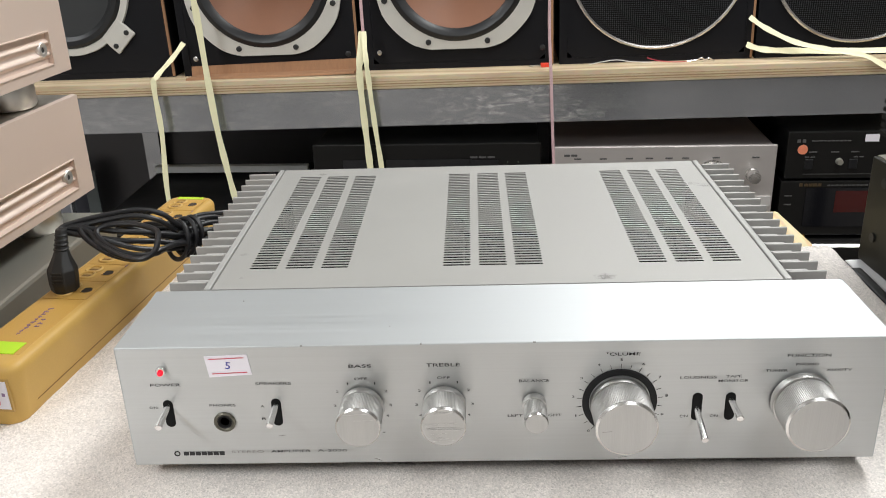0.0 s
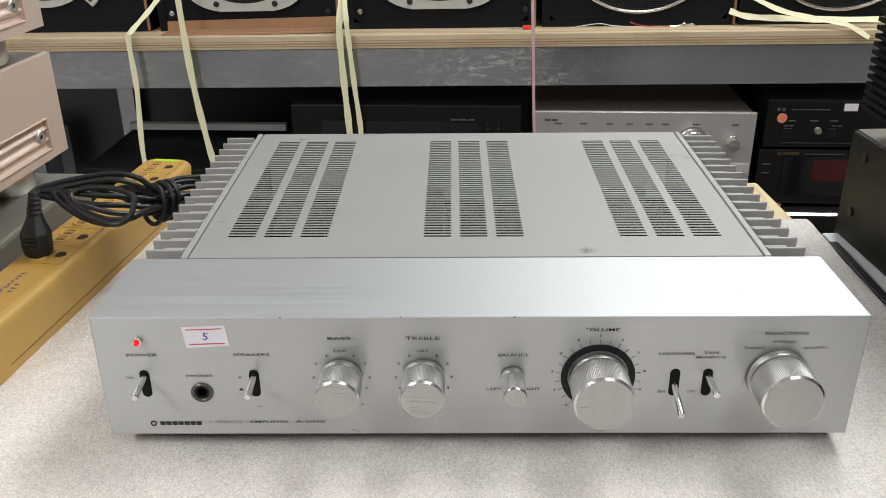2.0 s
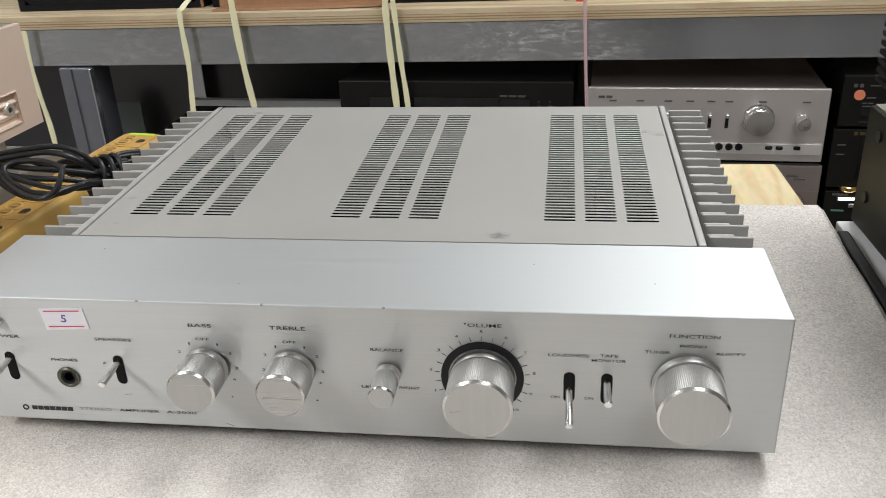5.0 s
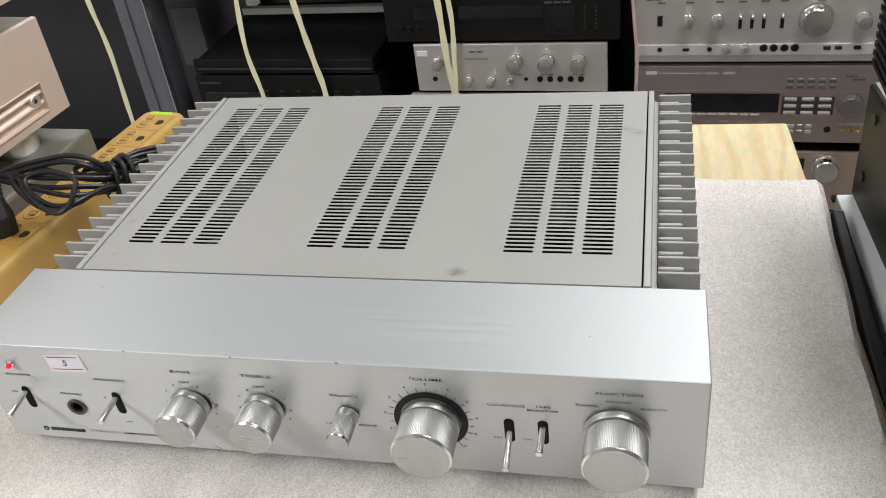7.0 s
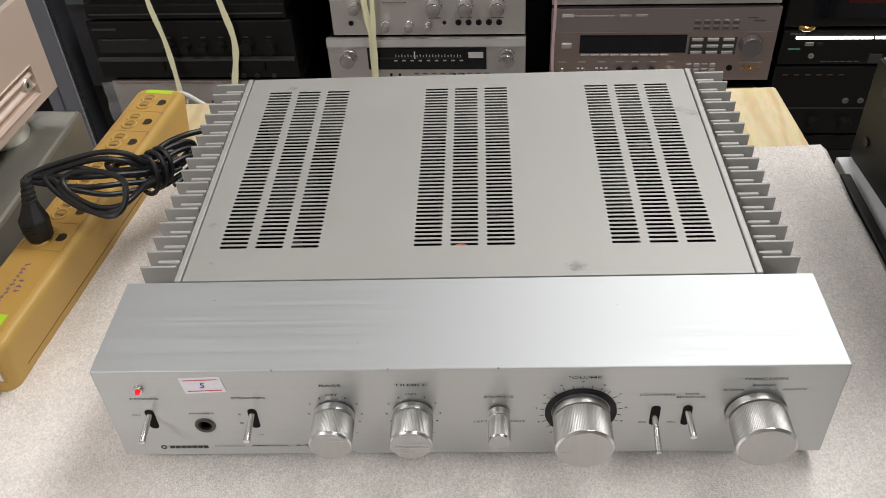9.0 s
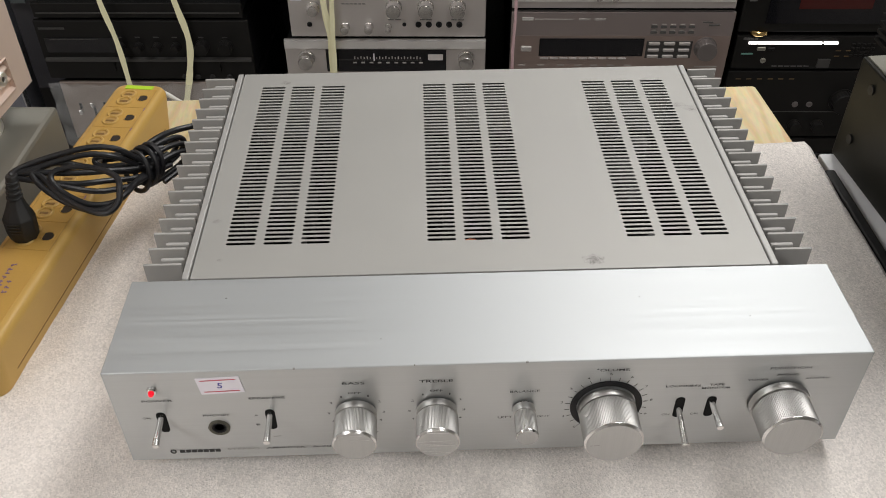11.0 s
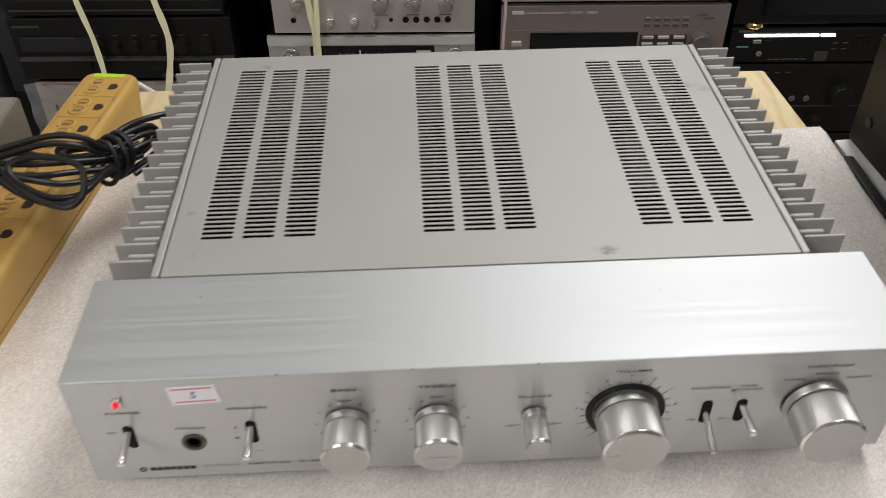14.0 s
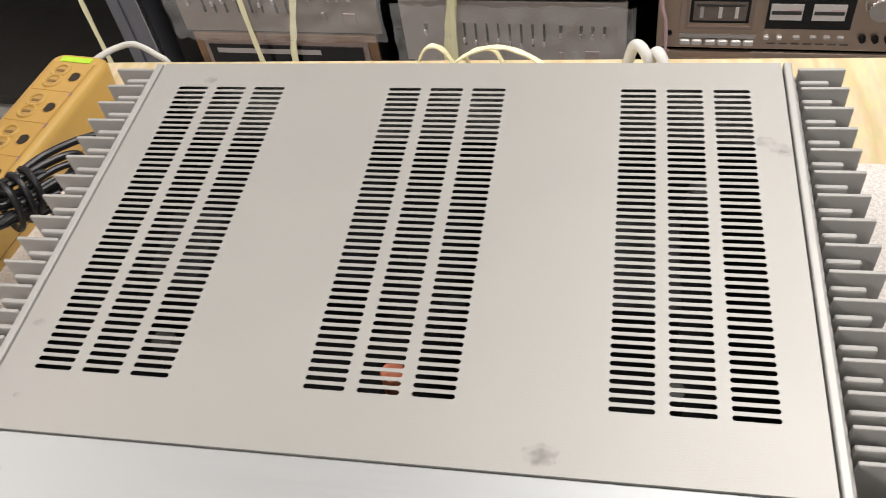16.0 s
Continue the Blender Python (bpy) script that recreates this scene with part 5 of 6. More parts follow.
# near-black board colour takes the place of shade low in the rack
part("shelf_board", box(-2.6, 1.35, 0.0, 0.56, zz(-0.80), zz(-0.775), 0.0015), DARKBOARD, rack, "lower shelf board coloured near black for the unlit space")
for px in (-0.925, 1.18):
    post = part("post", box(px, px + 0.070, -0.006, 0.070, 0, zz(-0.128), 0.003), POST, rack, "upright dark steel post")
    part("flange", box(px + 0.0705, px + 0.0745, -0.012, 0.004, 0, zz(-0.128), 0.0008), STEEL, post, "bright folded post edge")
    part("fold", box(px + 0.026, px + 0.030, -0.0105, -0.0062, 0, zz(-0.128), 0.001), POST, post, "folded rib down the post")
for px in (-0.88, 1.20):
    part("rear_post", box(px - 0.022, px + 0.022, 0.50, 0.54, 0, zz(-0.070), 0.002), STEEL, rack)
part("rear_panel", box(-2.6, 1.35, 0.545, 0.56, zz(-0.774), zz(-0.075)), BACKPANEL, rack, "dark panel closing the back of the rack")
part("cross_bar", box(-0.765, -0.405, 0.230, 0.248, zz(-0.2740), zz(-0.2600)), PALEBAR, rack, "grey cross bar at the back")
part("back_sheet", box(-1.115, -1.035, 0.472, 0.478, zz(-0.50), zz(-0.342)), PALEPANEL, rack, "pale grey sheet at the back")


def loudspeaker(x0, x1, kind, label):
    """Black cabinet with a large woofer low on the baffle."""
    y0 = RY + 0.052
    x0, x1 = (x * (1 - 0.0295 * ((x0 + x1) / 2 + 0.1)) for x in (x0, x1))
    s = thing("loudspeaker", label, "loudspeaker", ((x0 + x1) / 2 + RX, y0, level(-0.016)), group="loudspeakers on the shelf")
    w = (x1 - x0) / 2 - 0.003
    hole_r, hole_z = {"cast": (0.140, 0.190), "mesh": (0.150, 0.190), "dark": (0.126, 0.186)}[kind]
    bm = bmesh.new()
    for x0c, x1c, y0c, y1c, z0c, z1c in ((-w, -w + 0.015, 0.0, 0.30, 0, 0.60), (w - 0.015, w, 0.0, 0.30, 0, 0.60), (-w + 0.015, w - 0.015, 0.0, 0.30, 0.585, 0.60), (-w + 0.015, w - 0.015, 0.0, 0.30, 0, 0.012), (-w + 0.015, w - 0.015, 0.285, 0.30, 0.012, 0.585)):
        box(x0c, x1c, y0c, y1c, z0c, z1c, 0, bm=bm)
    cab = part("cabinet", bm, VINYL, s, "black vinyl cabinet")
    bm = bmesh.new()
    rim, edge = [], []
    bx, z_lo, z_hi = w - 0.0152, 0.0122, 0.5848
    for k in range(96):
        c, sn = math.cos(2 * math.pi * k / 96), math.sin(2 * math.pi * k / 96)
        rim.append((hole_r * c, hole_z + hole_r * sn))
        f = min((bx / abs(c)) if abs(c) > 1e-6 else 9, ((z_hi - hole_z) / sn) if sn > 1e-6 else 9, ((hole_z - z_lo) / -sn) if sn < -1e-6 else 9)
        edge.append((f * c, hole_z + f * sn))
    r0 = [bm.verts.new((x, 0.0008, z)) for x, z in rim]
    r1 = [bm.verts.new((x, 0.0008, z)) for x, z in edge]
    r2 = [bm.verts.new((x, 0.016, z)) for x, z in rim]
    for k in range(96):
        n = (k + 1) % 96
        bm.faces.new((r0[k], r0[n], r1[n], r1[k]))
        bm.faces.new((r0[k], r2[k], r2[n], r0[n]))
    bmesh.ops.recalc_face_normals(bm, faces=bm.faces)
    part("baffle", bm, VINYL, s, "black baffle board")
    part("edge_strip", box(w - 0.004, w + 0.0005, -0.0006, 0.004, 0.002, 0.598), CARD, s, "worn brown cabinet edge")
    zc = 0.190
    if kind == "cast":
        bm = bmesh.new()
        pts = []
        for k in range(96):
            a = 2 * math.pi * k / 96
            r = 0.1625 + 0.0045 * max(-1.0, min(1.0, -1.6 * math.cos(4 * a)))
            x, z = r * math.cos(a), r * math.sin(a)
            z = max(z, -0.152)
            pts.append((x, z))
        out = [bm.verts.new((x, -0.008, zc + z)) for x, z in pts]
        inn = [bm.verts.new((0.137 * math.cos(2 * math.pi * k / 96), -0.008, zc + 0.137 * math.sin(2 * math.pi * k / 96))) for k in range(96)]
        bk = [bm.verts.new((x, 0.0, zc + z)) for x, z in pts]
        for k in range(96):
            n = (k + 1) % 96
            bm.faces.new((out[k], inn[k], inn[n], out[n]))
            bm.faces.new((bk[k], out[k], out[n], bk[n]))
        bmesh.ops.recalc_face_normals(bm, faces=bm.faces)
        fr = part("frame", bm, CASTRING, s, "cast metal woofer frame")
        for k in range(8):
            a = radians(22.5 + 45 * k)
            part("bolt", lathe([(0.0055, 0.008), (0.0055, 0.0105), (0.004, 0.012)], 18, at=(0.149 * math.cos(a), 0, zc + 0.149 * math.sin(a))), RUBBER, fr)
        part("surround", lathe([(0.138, 0.006), (0.133, 0.011), (0.127, 0.013), (0.119, 0.010), (0.113, 0.004)], 72, at=(0, 0, zc), cap=False), SURROUND, s, "black rubber surround", True)
        part("cone", lathe([(0.113, 0.004), (0.10, -0.006), (0.08, -0.022), (0.06, -0.038), (0.045, -0.050)], 64, at=(0, -0.0006, zc), cap=False), CONE, s, "copper-brown paper cone", True)
        part("dust_cap", lathe([(0.046, -0.049), (0.036, -0.040), (0.02, -0.034), (0.004, -0.032)], 40, at=(0, -0.0006, zc)), CONE, s, "", True)
    elif kind == "mesh":
        part("trim_ring", lathe([(0.158, 0.0), (0.160, 0.005), (0.163, 0.006), (0.166, 0.004), (0.166, 0.0)], 80, at=(0, 0, zc), cap=False), CHROME, s, "bright trim ring", True)
        part("grille", lathe([(0.159 - 0.0079 * q, 0.003 + 0.015 * math.sin(q / 19 * math.pi / 2)) for q in range(20)], 72, at=(0, 0, zc)), MESHG, s, "perforated black metal grille", True)
    else:
        fr = part("frame", lathe([(0.122, 0.0), (0.124, 0.006), (0.137, 0.006), (0.138, 0.0)], 72, at=(0, 0, zc - 0.004), cap=False), CASTRING, s, "pressed metal woofer frame", True)
        for k in range(4):
            a = radians(-45 + 90 * k)
            bm = box(0.121, 0.166, -0.0064, 0.0, -0.028, 0.028, 0.002)
            bm.transform(pose(0, 0, zc - 0.004) @ Matrix.Rotation(-a, 4, "Y"))
            lug = part("lug", bm, CASTRING, fr, "metal fixing lug")
            for d in (-0.018, 0.018):
                bm = lathe([(0.005, 0.0062), (0.005, 0.0085), (0.0035, 0.009)], 16, at=(0.152, 0, d))
                bm.transform(pose(0, 0, zc - 0.004) @ Matrix.Rotation(-a, 4, "Y"))
                part("bolt", bm, RUBBER, lug)
        part("surround", lathe([(0.123, 0.004), (0.117, 0.010), (0.108, 0.010), (0.100, 0.003)], 64, at=(0, 0, zc - 0.004), cap=False), SURROUND, s, "black rubber surround", True)
        part("cone", lathe([(0.100, 0.003), (0.07, -0.016), (0.04, -0.036), (0.006, -0.030)], 64, at=(0, -0.0006, zc - 0.004)), DARKCONE, s, "black cone", True)
    if kind == "cast":
        for bx in (-w + 0.028, w - 0.02):
            part("baffle_screw", lathe([(0.0055, 0.0), (0.005, 0.002), (0.003, 0.0026)], 18, at=(bx, 0, 0.034)), CHROME if bx < 0 else RUBBER, s)
    return s


MESHG = mat("perforated_metal", (0.035, 0.037, 0.040), 0.35, 0.6, 0.3, 60)
nt = MESHG.node_tree
vo = nt.nodes.new("ShaderNodeTexVoronoi")
vo.inputs["Scale"].default_value, vo.inputs["Randomness"].default_value = 260, 0.0
tc = nt.nodes.new("ShaderNodeTexCoord")
fl = nt.nodes.new("ShaderNodeMapping")
fl.inputs["Scale"].default_value = (1, 0, 1)
nt.links.new(tc.outputs["Object"], fl.inputs["Vector"])
nt.links.new(fl.outputs[0], vo.inputs["Vector"])
ramp = nt.nodes.new("ShaderNodeValToRGB")
ramp.color_ramp.elements[0].color, ramp.color_ramp.elements[1].color = (0.004, 0.004, 0.005, 1), (0.085, 0.09, 0.10, 1)
ramp.color_ramp.elements[0].position, ramp.color_ramp.elements[1].position = 0.42, 0.52
nt.links.new(vo.outputs["Distance"], ramp.inputs[0])
nt.links.new(ramp.outputs[0], nt.nodes["Principled BSDF"].inputs["Base Color"])
SETTING = SAGGING
loudspeaker(-1.000, -0.598, "dark", "black loudspeaker with a dark woofer on the timber shelf")
loudspeaker(-0.590, -0.232, "cast", "black loudspeaker with a copper-coloured woofer cone on the timber shelf")
loudspeaker(-0.226, 0.146, "cast", "black loudspeaker with a copper-coloured woofer cone beside a strap")
loudspeaker(0.154, 0.528, "mesh", "black loudspeaker with a round perforated grille")
loudspeaker(0.534, 0.910, "mesh", "black loudspeaker with a round perforated grille beside a loose strap")

card = thing("cardboard_piece", "torn brown cardboard piece lying on the shelf board", "cardboard", (-0.41 + RX, RY + 0.024, level(-0.016)))
bm = bmesh.new()
pl = [(-0.165, -0.020), (-0.10, -0.014), (0.02, -0.017), (0.10, -0.013), (0.168, -0.010), (0.172, 0.018), (0.08, 0.016), (-0.06, 0.020), (-0.150, 0.018)]
lo = [bm.verts.new((x, y, 0.0005 + max(0, 0.010 * (x + 0.02)))) for x, y in pl]
hi = [bm.verts.new((v.co.x, v.co.y + 0.004, v.co.z + 0.004)) for v in lo]
bm.faces.new(lo[::-1])
bm.faces.new(hi)
for k in range(len(pl)):
    n = (k + 1) % len(pl)
    bm.faces.new((lo[k], lo[n], hi[n], hi[k]))
part("sheet", bm, CARD, card)
bm = box(-0.165, 0.168, 0.0, 0.003, 0.002, 0.024)
bm.transform(pose(0.0, 0.018, 0.0, -18, -1.0, 0))
part("folded_flap", bm, CARD, card, "raised folded flap")
pin = thing("red_clip", "small red plastic clip lying on the shelf board", "clip", (0.128 + RX, RY + 0.03, level(-0.016)))
part("jaw", box(-0.010, 0.006, -0.004, 0.004, 0.0, 0.008, 0.0015), RED, pin)
part("wire", tube([(-0.010, 0, 0.003), (-0.020, 0.002, 0.003), (-0.032, -0.001, 0.0025)], 0.0012, 8), GREYCASE, pin, "", True)
wire = thing("thin_wire", "thin white wire lying along the shelf board", "wire", (0.30 + RX, RY + 0.036, level(-0.016)))
part("strand", tube([(-0.09, 0, 0.001), (-0.06, 0, 0.006), (-0.035, 0.001, 0.008), (-0.01, 0, 0.004), (0.03, 0.002, 0.001)], 0.0009, 6), WHITECORD, wire)
knot = thing("wire_end", "small twisted bright wire end on the shelf board", "wire", (0.425 + RX, RY + 0.036, level(-0.016)))
part("strand", tube([(-0.03, 0, 0.001), (-0.012, 0, 0.003), (-0.004, 0, 0.007), (0.004, 0.001, 0.003), (0.010, 0, 0.006), (0.02, 0, 0.001)], 0.0018, 6), CHROME, knot)
part("sheath", tube([(-0.105, 0.004, 0.010), (-0.085, 0.003, 0.004), (-0.060, 0.001, 0.001), (-0.030, 0, 0.001)], 0.0009, 6), RED_INK, knot, "thin dark red wire")


def strap(label, pts, width, name="packing_strap", turn=0.0, twist=0.0, lie=None):
    pts = [(spot(p[0], p[2])[0], p[1], spot(p[0], p[2])[1]) for p in pts]
    t = thing(name, label, "strap", pts[0], group="pale packing straps")
    part("band", ribbon([(p[0] - pts[0][0], p[1] - pts[0][1], p[2] - pts[0][2]) for p in pts], width, turn=turn, twist=twist, lie=lie), STRAP, t)
    return t


SETTING = TURNED
SY = RY - 0.016
strap("pale yellow packing strap hanging over the shelf edge", [(-0.572, SY + 0.05, 0.050), (-0.590, SY + 0.03, 0.026), (-0.614, SY, -0.002), (-0.622, SY - 0.004, -0.02), (-0.620, SY - 0.006, -0.11), (-0.626, SY - 0.01, -0.24), (-0.613, SY - 0.01, -0.34), (-0.610, SY - 0.01, -0.43), (-0.612, SY - 0.01, -0.49), (-0.609, SY - 0.01, -0.58), (-0.606, SY - 0.01, -0.63), (-0.60, SY, -0.79)], 0.0115)
strap("pale yellow packing strap hanging past the loudspeakers", [(-0.530, SY, 0.62), (-0.526, SY, 0.20), (-0.522, SY, 0.10), (-0.514, SY, -0.08), (-0.502, SY, -0.19), (-0.490, SY, -0.27), (-0.479, SY, -0.345), (-0.490, SY, -0.41), (-0.512, SY, -0.487), (-0.530, SY, -0.56), (-0.543, SY, -0.625), (-0.55, SY, -0.79)], 0.0138)
strap("doubled pale packing strap hanging between loudspeakers", [(-0.219, SY + 0.02, 0.065), (-0.224, SY + 0.004, 0.02), (-0.226, SY, -0.02), (-0.222, SY, -0.11), (-0.217, SY, -0.195), (-0.213, SY, -0.28), (-0.206, SY, -0.35), (-0.210, SY, -0.47), (-0.226, SY, -0.60), (-0.23, SY, -0.79)], 0.0135)
strap("doubled pale packing strap hanging between loudspeakers", [(-0.216, SY + 0.018, 0.065), (-0.212, SY - 0.002, 0.02), (-0.209, SY - 0.004, -0.02), (-0.202, SY - 0.004, -0.11), (-0.194, SY - 0.004, -0.20), (-0.198, SY - 0.003, -0.28), (-0.201, SY - 0.003, -0.35), (-0.206, SY - 0.003, -0.47), (-0.218, SY, -0.60), (-0.22, SY, -0.79)], 0.0105)
for k in (-1, 0, 1):
    strap("frayed end of a doubled pale strap", [(-0.204, SY - 0.008 - 0.0015 * k, -0.430), (-0.2105 + 0.0010 * k, SY - 0.008 - 0.0015 * k, -0.478), (-0.2190 + 0.0045 * k, SY - 0.008 - 0.0015 * k, -0.540), (-0.2255 + 0.0080 * k, SY - 0.008 - 0.0015 * k, -0.613), (-0.235 + 0.011 * k, SY - 0.006 - 0.0015 * k, -0.79)], 0.0125)
strap("pale packing strap hanging beside the steel post", [(-0.950, SY, -0.04), (-0.953, SY, -0.13), (-0.943, SY, -0.24), (-0.946, SY, -0.37), (-0.947, SY, -0.46), (-0.949, SY, -0.556), (-0.95, SY, -0.79)], 0.0125)
SETTING = SAGGING
strap("loose pale strap lying across the shelf board", [(0.516, RY + 0.044, 0.054), (0.545, RY + 0.036, 0.034), (0.60, RY + 0.022, 0.008), (0.66, RY + 0.008, -0.006), (0.72, RY - 0.006, -0.016), (0.765, RY - 0.014, -0.040)], 0.0105, lie=(0.1, 0.5, 0.86))
strap("loose pale strap lying across the shelf board", [(0.514, RY + 0.044, 0.004), (0.545, RY + 0.040, -0.006), (0.60, RY + 0.030, -0.009), (0.70, RY + 0.02, -0.012), (0.85, RY + 0.01, -0.013)], 0.013, lie=(0.0, 0.6, 0.8))
SETTING = TURNED
tw = thing("pink_twine", "thin pink plastic twine hanging down the rack", "twine", (0.132 + RX, SY, 0.55))
part("cord", tube([(0.0, 0, 0), (0.0, 0, -0.3), (-0.001, 0, -0.47), (0.003, -0.008, -0.57), (0.010, -0.008, -0.73), (0.018, -0.006, -0.84), (0.016, -0.006, -0.95), (0.022, -0.006, -1.06), (0.032, -0.006, -1.12), (0.036, 0.0, -1.34)], 0.0030, 8), TWINE, tw, "", True)
tw = thing("pink_twine", "thin pink plastic twine tied above the doubled strap", "twine", (-0.224 + RX, SY + 0.03, 0.545))
part("cord", tube([(0.0, 0, 0), (0.002, 0, -0.2), (0.004, -0.004, -0.40), (0.006, -0.010, -0.49), (0.012, -0.022, -0.57)], 0.0030, 8), TWINE, tw, "", True)
SETTING = Matrix.Identity(4)
loop = thing("strap_coil", "loose pale strap end coiled on the table edge", "strap", (0.0, 0.420, -0.004))
for k, pts in enumerate(([(-0.054, 0.01, 0.001), (-0.049, 0.012, 0.014), (-0.041, 0.012, 0.020), (-0.033, 0.014, 0.014), (-0.028, 0.015, 0.001)], [(-0.030, 0.0, 0.001), (-0.021, 0.003, 0.014), (-0.006, 0.006, 0.021), (0.010, 0.006, 0.023), (0.026, 0.004, 0.019), (0.040, 0.0, 0.012), (0.050, 0.0, 0.001)], [(-0.012, 0.008, 0.001), (-0.016, 0.009, 0.012), (-0.008, 0.010, 0.018), (0.004, 0.012, 0.016), (0.010, 0.012, 0.001)])):
    part("band", ribbon(pts, 0.0045, turn=1.4), STRAP, loop)


# ---- hi-fi units in the rack ----
SETTING = TURNED


def unit(name, label, x0, x1, z0, z1, face, case=BLACKMET, depth=0.34, group="hi-fi units in the rack", y=0.0, bev=0.002, foot=0.008):
    cx = (x0 + x1) / 2
    (a, z0), (b, z1) = spot(x0, z0, cx), spot(x1, z1, cx)
    g = thing(name, label, "hi-fi unit", ((a + b) / 2, RY + y, z0), group=group)
    g["cx"], g["mid"], g["z0"] = cx, (a + b) / 2, z0
    w = (b - a) / 2
    part("case", box(-w + 0.004, w - 0.004, 0.0085, depth, foot, z1 - z0 - 0.003, 0.002), case, g, "metal case")
    part("front_panel", box(-w, w, 0, 0.008, foot * 0.6, z1 - z0, bev), face, g, "front panel")
    for fx in (-w + 0.05, w - 0.05):
        for fy in (0.05, depth - 0.05):
            part("foot", lathe([(0.014, 0.0), (0.014, foot + 0.001)], 16, axis="z", at=(fx, fy, 0)), RUBBER, g)
    return g


def on(g, x, z):
    u, v = spot(x, z, g["cx"])
    return u - g["mid"], v - g["z0"]


def dial(g, x, z, r, depth=0.018, material=SPUN, label="", ridged=True):
    u, v = on(g, x, z)
    k = part("knob", lathe([(r * 1.08, 0), (r * 1.08, 0.003), (r * 0.98, 0.0036), (r * 0.96, depth - 0.002), (r * 0.90, depth)], 40, (2, 3, r * 0.03) if ridged else None, at=(u, -0.0002, v)), material, g, label, not ridged)
    if material is SPUN:
        part("cap", lathe([(r * 0.88, depth + 0.0001), (r * 0.86, depth + 0.0006), (r * 0.45, depth + 0.0013), (r * 0.02, depth + 0.0017)], 40, at=(u, -0.0002, v)), SPUN, k, "turned cap", True)
    return k


def button(g, x, z, w, h, material=SILVER, d=0.004, label="", name="button"):
    u, v = on(g, x, z)
    return part(name, box(u - w / 2, u + w / 2, -d, 0.0004, v - h / 2, v + h / 2, min(w, h, d * 2) * 0.2, 1), material, g, label)


def flat(g, x0, x1, z0, z1, material, name="panel", d=0.0012, label=""):
    u0, v0 = on(g, x0, z0)
    u1, v1 = on(g, x1, z1)
    return part(name, box(min(u0, u1), max(u0, u1), -d, 0.0004, min(v0, v1), max(v0, v1)), material, g, label)


def socket_hole(g, x, z, r=0.005, material=BLACK_RING, out=0.0002):
    u, v = on(g, x, z)
    s = part("jack", lathe([(r, 0), (r, 0.002), (r * 0.6, 0.003), (r * 0.5, 0.001)], 20, at=(u, -out, v)), material, g, "", True)
    return s


def bars(g, x, z, n, w, h, step, material=GREYTXT):
    """Small printing that cannot be read, as plain bars."""
    for k in range(n):
        flat(g, x + k * step, x + k * step + w, z - h / 2, z + h / 2, material, "print", 0.0014)


# third column: silver integrated amplifier
g = unit("silver_amplifier", "silver integrated amplifier with a large volume knob", 0.146, 0.578, -0.3075, -0.167, SILVER, TITAN)
flat(g, 0.150, 0.574, -0.2880, -0.2690, PALEMETAL, "lower_band", 0.003, "bright lower control band")
# dark strip stands in for the shaded gap over the receiver
flat(g, 0.147, 0.577, -0.3070, -0.3055, DARKLINE, "gap_shade_strip", 0.0012)
button(g, 0.191, -0.224, 0.009, 0.020, BLACK_RING, 0.002, "black power switch", "switch")
for x, z in ((0.242, -0.223), (0.292, -0.223)):
    dial(g, x, z, 0.0105, 0.024)
for x in (0.331, 0.351, 0.371, 0.402):
    button(g, x, -0.228, 0.006, 0.025, BLACK_RING, 0.0015, "", "lever_slot")
    button(g, x, -0.217, 0.005, 0.006, KNOB, 0.010, "", "lever")
dial(g, 0.4570, -0.2235, 0.027, 0.024, label="large turned volume knob")
dial(g, 0.534, -0.225, 0.0125, 0.026)
for x in (0.311, 0.342):
    dial(g, x, -0.2745, 0.0075, 0.018)
for x in (0.3745, 0.392, 0.410, 0.4275):
    socket_hole(g, x, -0.2748, 0.0068, BLACK_RING, 0.0031)
for x in (0.481, 0.500, 0.531):
    button(g, x, -0.2755, 0.012, 0.007, BLACK_RING, 0.006)
for x in (0.192, 0.281):
    socket_hole(g, x, -0.2765, 0.0042, BLACK_RING, 0.0031)
button(g, 0.239, -0.2775, 0.012, 0.006, BLACK_RING, 0.005)
bars(g, 0.166, -0.184, 2, 0.012, 0.004, 0.014)
for x in (0.193, 0.243, 0.294, 0.333, 0.371, 0.403, 0.462, 0.538):
    bars(g, x - 0.007, -0.191, 1, 0.014, 0.0025, 0.02)

# grey-brown receiver
g = unit("receiver", "grey-brown receiver with a black display and rows of keys", 0.146, 0.582, -0.4640, -0.3100, TITAN)
flat(g, 0.147, 0.581, -0.4620, -0.3590, BRONZE, "centre_band", 0.0008, "darker bronze centre band")
flat(g, 0.2038, 0.4114, -0.4015, -0.3640, BLACK_RING, "display_frame", 0.002, "black display frame")
flat(g, 0.2055, 0.4095, -0.3985, -0.3660, GLASS, "display", 0.003, "dark glass display window")
button(g, 0.178, -0.3855, 0.021, 0.012, KEYCAP, 0.005, "power button")
dial(g, 0.534, -0.3830, 0.0210, 0.022, DARKKNOB, "large grey-brown knob")
flat(g, 0.4165, 0.5075, -0.4050, -0.3695, DARKLINE, "key_field", 0.002, "dark field behind the keys")
for r in range(3):
    for c in range(3):
        button(g, 0.4315 + c * 0.0300, -0.3735 - r * 0.0135, 0.0215, 0.0062, KEYCAP, 0.006)
    for c in range(2):
        bars(g, 0.4420 + c * 0.030, -0.3790 - r * 0.0135, 1, 0.007, 0.003, 0.02, KEYCAP)
